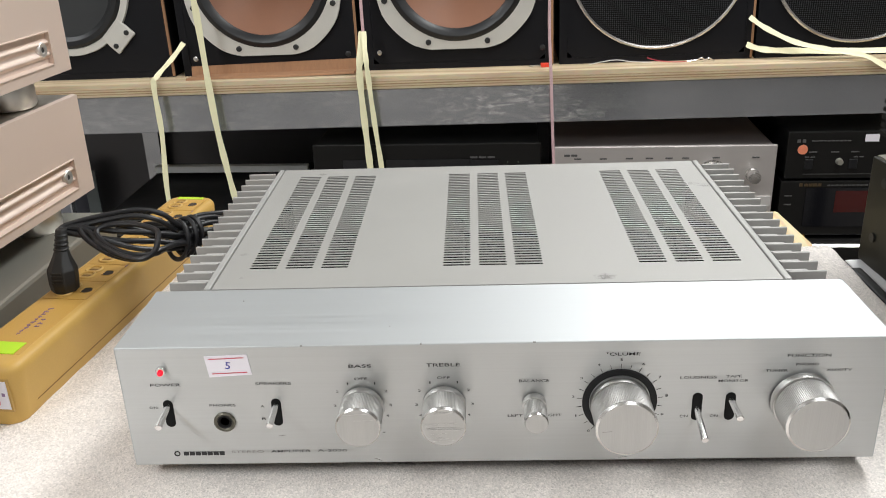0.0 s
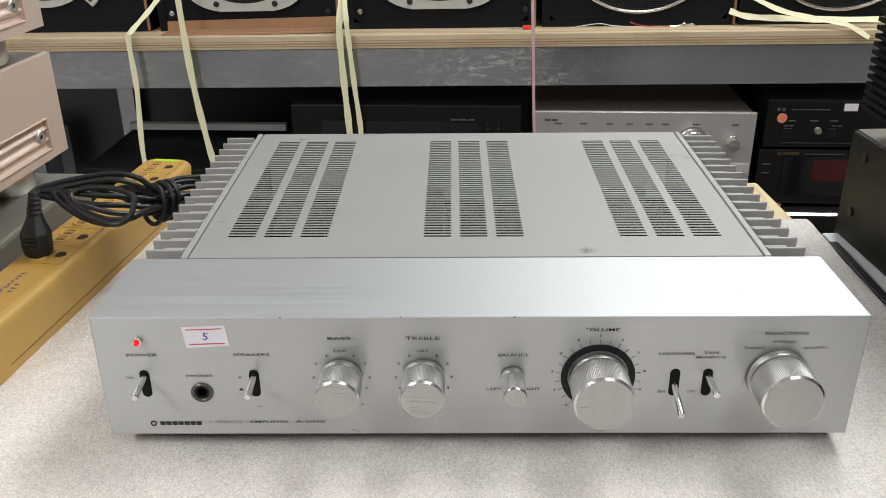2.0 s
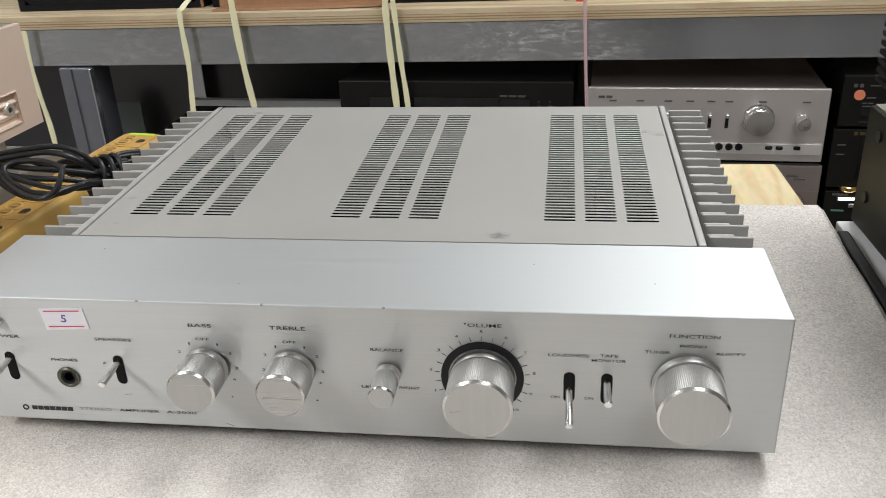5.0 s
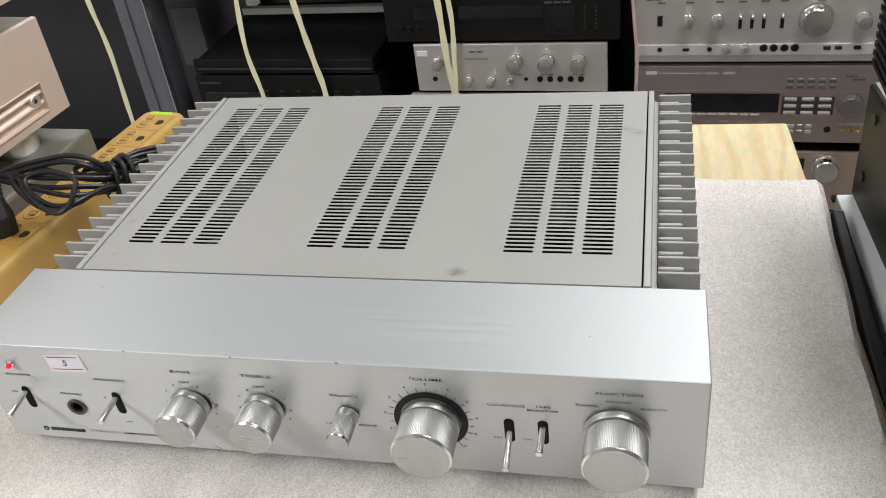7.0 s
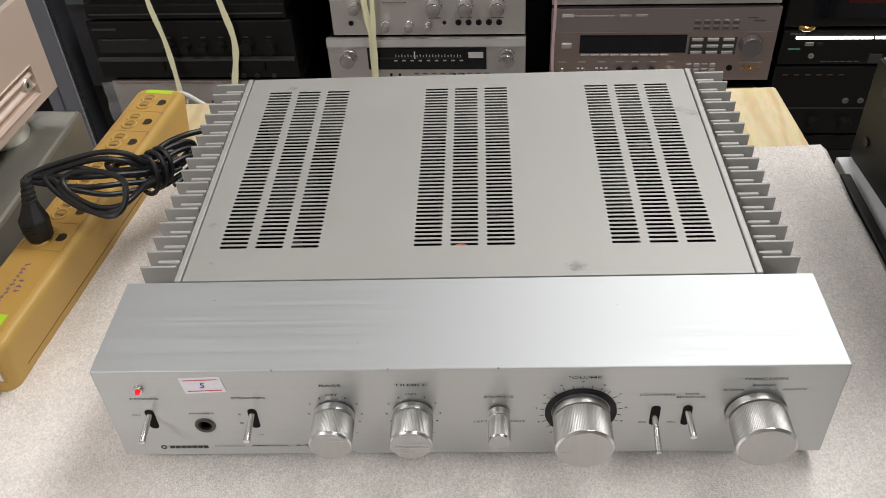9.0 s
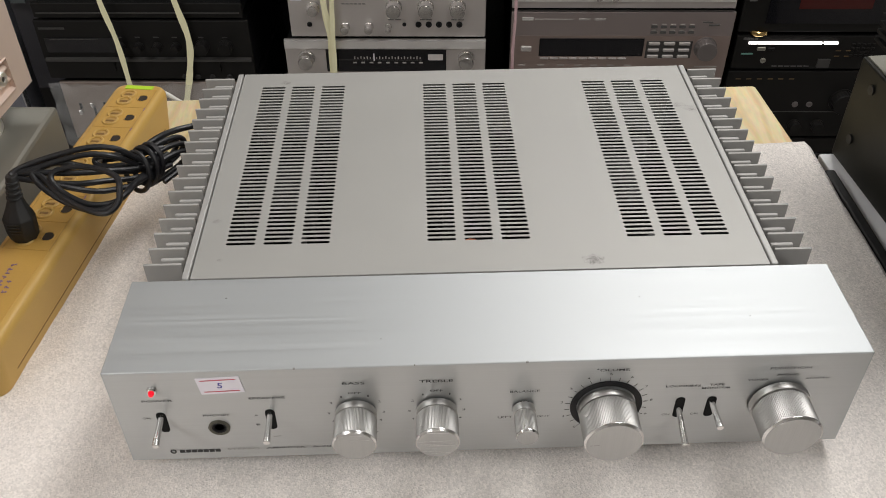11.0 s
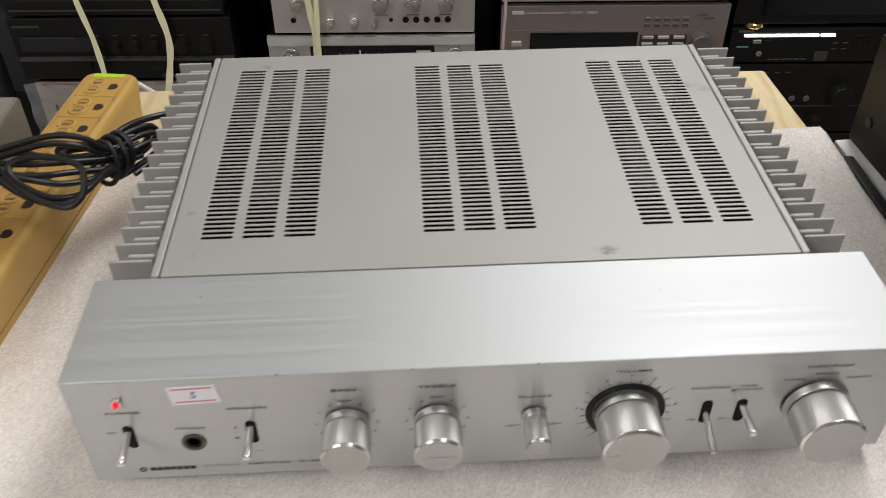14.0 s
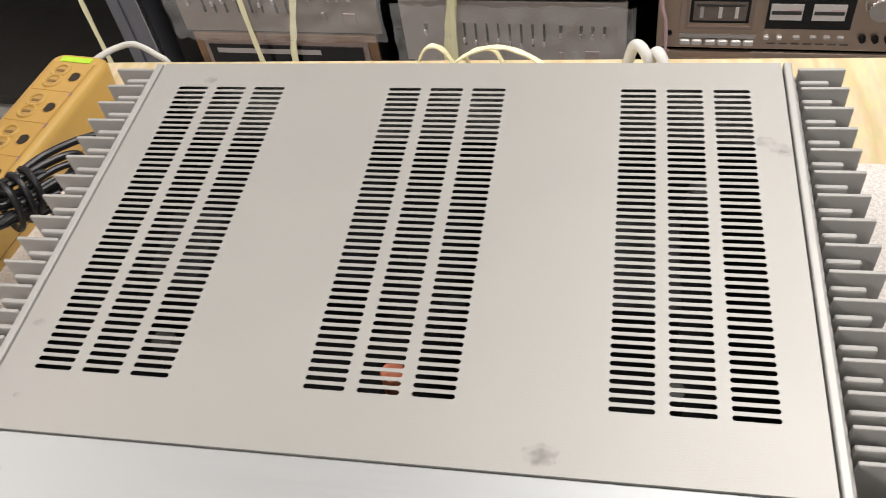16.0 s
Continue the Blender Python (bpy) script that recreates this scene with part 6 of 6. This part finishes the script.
for r in range(2):
    for c in range(5):
        flat(g, 0.421 + c * 0.0182, 0.433 + c * 0.0182, -0.3375 - r * 0.0115, -0.3415 - r * 0.0115, GREYTXT, "key", 0.0025)
        bars(g, 0.4225 + c * 0.0182, -0.3350 - r * 0.0115, 1, 0.009, 0.0016, 0.02, KEYCAP)
bars(g, 0.167, -0.3237, 1, 0.022, 0.006, 0.03, PALEMETAL)
bars(g, 0.192, -0.3250, 8, 0.008, 0.0022, 0.0095, KEYCAP)
bars(g, 0.278, -0.3245, 2, 0.022, 0.004, 0.030, KEYCAP)
for c in range(9):
    button(g, 0.2150 + c * 0.0195, -0.4060, 0.0165, 0.0036, KEYCAP, 0.004, "", "key")
for x in (0.285, 0.317, 0.350):
    dial(g, x, -0.4390, 0.0060, 0.010, BLACK_RING)
dial(g, 0.385, -0.4390, 0.0095, 0.012, BRONZE)
dial(g, 0.385, -0.4390, 0.0050, 0.016)
for x in (0.171, 0.210, 0.250, 0.285, 0.317, 0.350, 0.385):
    bars(g, x - 0.007, -0.4215, 1, 0.014, 0.0022, 0.02, KEYCAP)
for x, n in ((0.203, 2), (0.240, 3)):
    for c in range(n):
        button(g, x + c * 0.0100, -0.4375, 0.0075, 0.0080, TITAN, 0.003, "", "key")
button(g, 0.171, -0.4380, 0.0050, 0.010, CHROME, 0.006, "", "lever")
for r in range(2):
    for c in range(4):
        button(g, 0.422 + c * 0.0155, -0.4290 - r * 0.0110, 0.0115, 0.0075, KEYCAP if c % 2 else TITAN, 0.003, "", "key")
socket_hole(g, 0.502, -0.4350, 0.0062)
for c in range(3):
    socket_hole(g, 0.530 + c * 0.0125, -0.4350, 0.0045, BRASS)
bars(g, 0.520, -0.4240, 1, 0.045, 0.002, 0.05, KEYCAP)
bars(g, 0.520, -0.3300, 1, 0.02, 0.002, 0.05)
flat(g, 0.5330, 0.5540, -0.3375, -0.3345, GREYTXT, "slot", 0.002)


# gold cassette decks
def cassette_deck(z0, z1, label):
    g = unit("cassette_deck", label, 0.150, 0.568, z0, z1, GOLD)
    t = z1
    flat(g, 0.189, 0.3190, t - 0.0930, t - 0.0110, GOLD, "cassette_bay", 0.006, "raised cassette bay")
    for x0, x1, a, b in ((0.197, 0.3110, 0.0135, 0.0185), (0.197, 0.3110, 0.0765, 0.0815), (0.197, 0.2020, 0.0190, 0.0760), (0.3060, 0.3110, 0.0190, 0.0760)):
        flat(g, x0, x1, t - b, t - a, BRONZE, "bay_frame", 0.0085, "stepped frame of the bay")
    flat(g, 0.2045, 0.3035, t - 0.0700, t - 0.0235, BLACK_RING, "bay_opening", 0.0066, "dark bay opening")
    flat(g, 0.2100, 0.2985, t - 0.0650, t - 0.0275, BAYGLASS, "bay_window", 0.0072, "smoked bay window")
    for x in (0.2210, 0.2520, 0.2790):
        flat(g, x, x + 0.006, t - 0.0600, t - 0.0330, METERFACE if x > 0.25 else KEYCAP, "tape_mark", 0.0076)
    flat(g, 0.2150, 0.2940, t - 0.0370, t - 0.0330, DARKLINE, "tape_mark", 0.0079)
    flat(g, 0.189, 0.3190, t - 0.1010, t - 0.0935, KEYCAP, "key_rail", 0.007, "grey rail over the keys")
    for k in range(6):
        x = 0.2000 + k * 0.0208 + (k // 2) * 0.0022
        button(g, x, t - 0.1100, 0.0180, 0.0120, PALEMETAL, 0.010, "", "key")
    flat(g, 0.3320, 0.4700, t - 0.0825, t - 0.0140, GLASS, "meter_panel", 0.003, "black meter panel")
    for mx in (0.3370, 0.4050):
        flat(g, mx, mx + 0.0520, t - 0.0640, t - 0.0330, METERFACE, "meter", 0.0045, "pale level meter")
        flat(g, mx + 0.002, mx + 0.0500, t - 0.0530, t - 0.0460, DARKLINE, "scale", 0.0048)
        flat(g, mx + 0.028, mx + 0.0500, t - 0.0450, t - 0.0425, TWINE, "red_scale", 0.0048)
    bars(g, 0.345, t - 0.0230, 9, 0.006, 0.003, 0.013)
    for c in range(4):
        dial(g, 0.4180 + c * 0.0115, t - 0.0245, 0.0030, 0.004, BLACK_RING)
    dial(g, 0.5085, t - 0.0290, 0.0235, 0.026, SPUN, "large turned level knob")
    for c in range(3):
        dial(g, 0.4930 + c * 0.0205, t - 0.0995, 0.0055, 0.009, BLACK_RING)
    for x in (0.3370, 0.3585):
        button(g, x, t - 0.0990, 0.0090, 0.0080, PALEMETAL, 0.008, "", "button")
    for x in (0.3864, 0.4140, 0.4360, 0.4586):
        button(g, x, t - 0.0985, 0.0110, 0.0070, KEYCAP, 0.007, "", "button")
    bars(g, 0.340, t - 0.1140, 7, 0.014, 0.0018, 0.02)
    button(g, 0.170, t - 0.0220, 0.016, 0.010, SILVER, 0.005, "", "switch")
    socket_hole(g, 0.172, t - 0.0960, 0.005)
    return g


cassette_deck(-0.6150, -0.4830, "gold cassette deck with twin level meters")
cassette_deck(-0.7750, -0.6175, "gold cassette deck at the bottom of the stack")

# second column
g = unit("black_receiver", "black receiver with a dark window and green lamps", -0.335, 0.118, -0.2535, -0.1500, BLACKFACE)
flat(g, -0.275, -0.02, -0.205, -0.180, GLASS, "window", 0.002, "dark dial window")
flat(g, -0.022, 0.036, -0.238, -0.182, GLASS, "key_panel", 0.002)
flat(g, -0.004, 0.018, -0.224, -0.206, BLACK_RING, "key", 0.004)
for c in range(2):
    for r in range(6):
        flat(g, 0.052 + c * 0.021, 0.0545 + c * 0.021, -0.186 - r * 0.0075, -0.1885 - r * 0.0075, LEDGREEN, "lamp", 0.002)
bars(g, -0.02, -0.177, 3, 0.014, 0.003, 0.017)
for c in range(3):
    dial(g, -0.305 + c * 0.018, -0.222, 0.006, 0.01, BLACKFACE)

g = unit("preamplifier", "small silver amplifier with small knobs and push buttons", -0.2850, 0.0945, -0.3560, -0.2545, SILVER)
for x in (-0.082, -0.021, 0.040):
    dial(g, x, -0.2905, 0.0150, 0.026)
dial(g, -0.237, -0.292, 0.0115, 0.020)
for x in (-0.178, -0.132, -0.094):
    dial(g, x, -0.330, 0.0085 if x < -0.1 else 0.0065, 0.020)
socket_hole(g, -0.063, -0.3255, 0.0038)
for c in range(5):
    socket_hole(g, -0.0355 + c * 0.0198, -0.3255, 0.0060)
socket_hole(g, -0.247, -0.3255, 0.0050)
flat(g, -0.279, -0.258, -0.2785, -0.268, PAPER, "sticker", 0.0016, "white price sticker")
bars(g, -0.172, -0.270, 2, 0.012, 0.0025, 0.015)
bars(g, -0.182, -0.2845, 6, 0.006, 0.0012, 0.008)
for x in (-0.082, -0.021, 0.040):
    bars(g, x - 0.012, -0.316, 2, 0.011, 0.0012, 0.013)

g = unit("tuner_amplifier", "silver tuner amplifier with a black dial scale", -0.3020, 0.0960, -0.4980, -0.3570, SILVER)
flat(g, -0.301, 0.095, -0.3735, -0.3575, PALEMETAL, "upper_band", 0.006, "bright upper band")
flat(g, -0.301, 0.095, -0.4970, -0.4890, PALEMETAL, "lower_lip", 0.004, "bright lower lip")
flat(g, -0.2210, 0.0180, -0.4240, -0.3780, GLASS, "dial_window", 0.003, "black dial window")
for c in range(22):
    flat(g, -0.165 + c * 0.0062, -0.163 + c * 0.0062, -0.3965, -0.3930 if c % 2 else -0.391, KEYCAP, "scale_mark", 0.0034)
flat(g, -0.205, -0.03, -0.3992, -0.3984, GREYTXT, "scale_line", 0.0034)
for c in range(9):
    flat(g, -0.168 + c * 0.0165, -0.161 + c * 0.0165, -0.4060, -0.4030, KEYCAP, "scale_mark", 0.0034)
flat(g, -0.0180, 0.0115, -0.3990, -0.3865, METERFACE, "meter", 0.0036, "small pale tuning meter")
flat(g, -0.1265, -0.1245, -0.400, -0.385, PAPER, "pointer", 0.004)
for x in (-0.2600, 0.0575):
    dial(g, x, -0.3960, 0.0155, 0.026)
bars(g, -0.118, -0.3655, 4, 0.0075, 0.005, 0.0095, BLACK_RING)
for x, z, r in ((-0.2670, -0.460, 0.0060), (-0.1225, -0.4460, 0.0080), (-0.0800, -0.4460, 0.0080), (0.0310, -0.4460, 0.0080), (-0.2050, -0.4460, 0.0080)):
    dial(g, x, z, r, 0.018)
for x in (-0.1770, -0.1590, -0.0470, -0.0290):
    button(g, x, -0.4420, 0.0050, 0.0160, BLACK_RING, 0.0012, "", "lever_slot")
    button(g, x, -0.4440, 0.0050, 0.0080, CHROME, 0.012, "", "lever")
button(g, -0.0010, -0.4560, 0.0040, 0.0340, BLACK_RING, 0.0012, "", "slider_slot")
dial(g, -0.0010, -0.4430, 0.0055, 0.012, CHROME, "", False)
bars(g, -0.130, -0.4340, 9, 0.010, 0.0014, 0.018)

g = unit("mixing_desk", "silver mixing unit with rows of sliders wrapped in clear plastic", -0.3200, 0.0960, -0.6450, -0.5070, MIXGREY)
for c in range(8):
    x = -0.2000 + c * 0.0212
    button(g, x, -0.5780, 0.0045, 0.050, BLACK_RING, 0.0012, "", "slider_slot")
    button(g, x, -0.5840 - 0.005 * (c % 3), 0.0055, 0.012, CHROME, 0.012, "", "slider")
for x in (-0.273, -0.0215, 0.0155, 0.0360, 0.0570):
    button(g, x, -0.5620, 0.006, 0.012, BLACK_RING, 0.001, "", "switch_slot")
    button(g, x, -0.5710, 0.0065, 0.013, CHROME, 0.012, "", "switch")
button(g, -0.0215, -0.6190, 0.010, 0.016, BRONZE, 0.003)
button(g, 0.0350, -0.6200, 0.026, 0.024, BRONZE, 0.003)


def wrap(g, x0, x1, z0, z1):
    """Crumpled clear film over a front."""
    u0, v0 = on(g, x0, z0)
    u1, v1 = on(g, x1, z1)
    bm = bmesh.new()
    nx, nz = 60, 22
    rows = [[bm.verts.new((u0 + (u1 - u0) * i / nx, -0.022 - 0.008 * noise.noise((x0 + i * 0.23, j * 0.20, z0)) - 0.006 * noise.noise((i * 0.75, j * 0.22, 3)), v0 + (v1 - v0) * j / nz + 0.004 * noise.noise((i * 0.5, j * 0.2, 9)))) for i in range(nx + 1)] for j in range(nz + 1)]
    for j in range(nz):
        for i in range(nx):
            bm.faces.new((rows[j][i], rows[j][i + 1], rows[j + 1][i + 1], rows[j + 1][i]))
    ob = part("plastic_wrap", bm, FILM, g, "crumpled clear plastic film", True)
    ob.visible_shadow = False


wrap(g, -0.330, 0.112, -0.640, -0.503)
g = unit("silver_unit", "silver hi-fi unit low in the rack", -0.310, 0.095, -0.7750, -0.6460, SILVER)
for c in range(5):
    dial(g, -0.22 + c * 0.07, -0.71, 0.012, 0.018)

# first column
g = unit("black_tuner", "black tuner amplifier with dark knobs on a drawer front", -0.778, -0.362, -0.4360, -0.3090, BLACKFACE)
flat(g, -0.765, -0.628, -0.374, -0.344, GLASS, "dial_window", 0.002, "dark dial window")
flat(g, -0.755, -0.66, -0.3475, -0.3455, DARKLINE, "scale_line", 0.0024)
for x, r in ((-0.618, 0.0085), (-0.582, 0.0085), (-0.546, 0.0085), (-0.510, 0.0085), (-0.458, 0.0135), (-0.412, 0.0135)):
    dial(g, x, -0.361, r, 0.020, BLACKFACE)
    bars(g, x - 0.005, -0.343, 1, 0.010, 0.002, 0.02, DARKLINE)
flat(g, -0.772, -0.366, -0.3895, -0.3845, DARKLINE, "ledge", 0.010, "dark grey ledge")
flat(g, -0.748, -0.640, -0.414, -0.393, BLACKFACE, "flap", 0.004)
flat(g, -0.610, -0.43, -0.414, -0.393, BLACKFACE, "flap", 0.004)
for x in (-0.505, -0.479, -0.450, -0.415):
    socket_hole(g, x, -0.426, 0.0055, RUBBER)
bars(g, -0.77, -0.325, 1, 0.05, 0.004, 0.1, DARKLINE)
g2 = unit("black_deck", "low black deck on a tuner", -0.772, -0.370, -0.3085, -0.2745, BLACKFACE)
flat(g2, -0.765, -0.376, -0.2945, -0.2925, DARKLINE, "ledge", 0.003)

g = unit("mixer", "silver mixer with small chrome knobs wrapped in clear plastic", -0.7640, -0.3580, -0.5745, -0.4385, MIXDARK)
for k, x in enumerate((-0.707, -0.684, -0.661, -0.635, -0.609, -0.586, -0.558, -0.536)):
    button(g, x, -0.5060, 0.0050, 0.046, BLACK_RING, 0.001, "", "slider_slot")
    button(g, x, -0.4860 - 0.006 * ((k * 3) % 4), 0.0065, 0.011, CHROME, 0.012, "", "slider")
for x, z in ((-0.734, -0.503), (-0.484, -0.4900), (-0.4465, -0.4890), (-0.429, -0.4890), (-0.407, -0.4890)):
    button(g, x, z + 0.010, 0.006, 0.012, BLACK_RING, 0.001, "", "switch_slot")
    button(g, x, z, 0.0065, 0.012, CHROME, 0.012, "", "switch")
button(g, -0.466, -0.5330, 0.008, 0.018, BRONZE, 0.002)
button(g, -0.415, -0.5370, 0.026, 0.026, BRONZE, 0.003)
wrap(g, -0.775, -0.343, -0.574, -0.432)
g = unit("wooden_framed_unit", "brown wooden framed tuner with a dark dial window", -0.7540, -0.3720, -0.7750, -0.5755, WOODCASE)
flat(g, -0.7350, -0.3910, -0.7200, -0.5900, BRONZE, "fascia", 0.002, "bronze fascia")
flat(g, -0.7260, -0.4030, -0.6500, -0.5990, GLASS, "dial_window", 0.004, "dark dial window")
flat(g, -0.7100, -0.4900, -0.6180, -0.6070, KEYCAP, "dial_scale", 0.0046, "grey dial scale")
for c in range(4):
    dial(g, -0.68 + c * 0.085, -0.685, 0.013, 0.018)

# fourth column
g = unit("black_cd_player", "black disc player with an orange dot and a white sticker", 0.604, 1.030, -0.2480, -0.1500, BLACKFACE)
u, v = on(g, 0.634, -0.185)
part("orange_sticker", lathe([(0.0095, 0.0), (0.0092, 0.0014)], 28, at=(u, 0, v)), ORANGE, g, "round orange sticker")
flat(g, 0.750, 0.776, -0.170, -0.156, PAPER, "sticker", 0.0016, "white paper sticker")
bars(g, 0.622, -0.168, 2, 0.006, 0.006, 0.010)
bars(g, 0.650, -0.168, 10, 0.006, 0.002, 0.0075)
for x in (0.655, 0.697, 0.735):
    bars(g, x - 0.008, -0.190, 1, 0.015, 0.0022, 0.02)
dial(g, 0.706, -0.2085, 0.006, 0.010, GREYCASE)
button(g, 0.648, -0.214, 0.016, 0.020, BLACK_RING, 0.003)
button(g, 0.733, -0.214, 0.016, 0.020, BLACK_RING, 0.003)
for x in (0.640, 0.733):
    bars(g, x, -0.200, 2, 0.008, 0.002, 0.011)
flat(g, 0.640, 0.800, -0.235, -0.2335, DARKLINE, "line", 0.0014)

g = unit("black_cassette_deck", "black deck with a dark red display", 0.600, 1.030, -0.3690, -0.2485, BLACKFACE, foot=0.014)
flat(g, 0.650, 0.98, -0.342, -0.262, GLASS, "window", 0.002, "smoked window")
flat(g, 0.708, 0.850, -0.312, -0.268, REDGLASS, "display", 0.0026, "dark red display")
bars(g, 0.636, -0.256, 1, 0.006, 0.006, 0.01, GOLDTXT)
bars(g, 0.646, -0.256, 4, 0.007, 0.005, 0.0085, GOLDTXT)
bars(g, 0.690, -0.257, 10, 0.006, 0.002, 0.008)
for r in range(2):
    bars(g, 0.700, -0.322 - r * 0.010, 6, 0.008, 0.0022, 0.011)
bars(g, 0.766, -0.326, 2, 0.012, 0.002, 0.022)
for r in range(2):
    bars(g, 0.610, -0.278 - r * 0.018, 1, 0.014, 0.002, 0.02)
u, v = on(g, 0.644, -0.362)
part("brass_foot", lathe([(0.018, 0.0005), (0.020, 0.003), (0.020, 0.009), (0.018, 0.011)], 32, axis="z", at=(u, 0.012, v - 0.0065)), BRASS, g, "polished brass foot", True)

g = unit("disc_player", "black disc player with a bright lit bar", 0.602, 1.030, -0.4455, -0.3690, BLACKFACE)
flat(g, 0.6270, 0.7730, -0.3850, -0.3805, WHITEBAR, "lit_bar", 0.004, "white glowing bar")
flat(g, 0.777, 0.8050, -0.3850, -0.3805, WHITEBAR, "lit_bar", 0.004)
bars(g, 0.615, -0.3745, 4, 0.006, 0.004, 0.0075)
socket_hole(g, 0.664, -0.4215, 0.0055, GREYCASE)
flat(g, 0.617, 0.640, -0.4085, -0.4055, mat("teal_print", (0.10, 0.22, 0.19), 0.5), "print", 0.0014)
button(g, 0.655, -0.396, 0.016, 0.008, GREYCASE, 0.003)
button(g, 0.675, -0.396, 0.012, 0.006, BLACK_RING, 0.003)
flat(g, 0.775, 0.800, -0.436, -0.418, DARKLINE, "key", 0.004)
bars(g, 0.685, -0.434, 6, 0.010, 0.0018, 0.013)
for r in range(4):
    for c in range(5):
        button(g, 0.838 + c * 0.010, -0.386 - r * 0.008, 0.007, 0.005, BLACKFACE, 0.002, "", "key")
for r in range(2):
    bars(g, 0.806, -0.400 - r * 0.012, 2, 0.010, 0.002, 0.020, GOLDTXT)

g = unit("black_integrated_amplifier", "black amplifier with dark knobs and two sockets", 0.600, 1.030, -0.6050, -0.4460, BLACKFACE)
flat(g, 0.602, 1.028, -0.5400, -0.5380, DARKLINE, "seam", 0.0014)
dial(g, 0.850, -0.512, 0.024, 0.022, BLACKFACE, "large black knob")
for x in (0.7550, 0.7850):
    socket_hole(g, x, -0.5215, 0.0062, DARKKNOB)
for x in (0.700, 0.764, 0.813):
    dial(g, x, -0.571, 0.0125, 0.018, BLACKFACE)
bars(g, 0.618, -0.463, 6, 0.010, 0.0022, 0.022, GOLDTXT)
g = unit("black_power_unit", "black hi-fi unit at the bottom of the stack", 0.600, 1.030, -0.7750, -0.6055, BLACKFACE)
flat(g, 0.64, 0.99, -0.69, -0.64, GLASS, "window", 0.002)
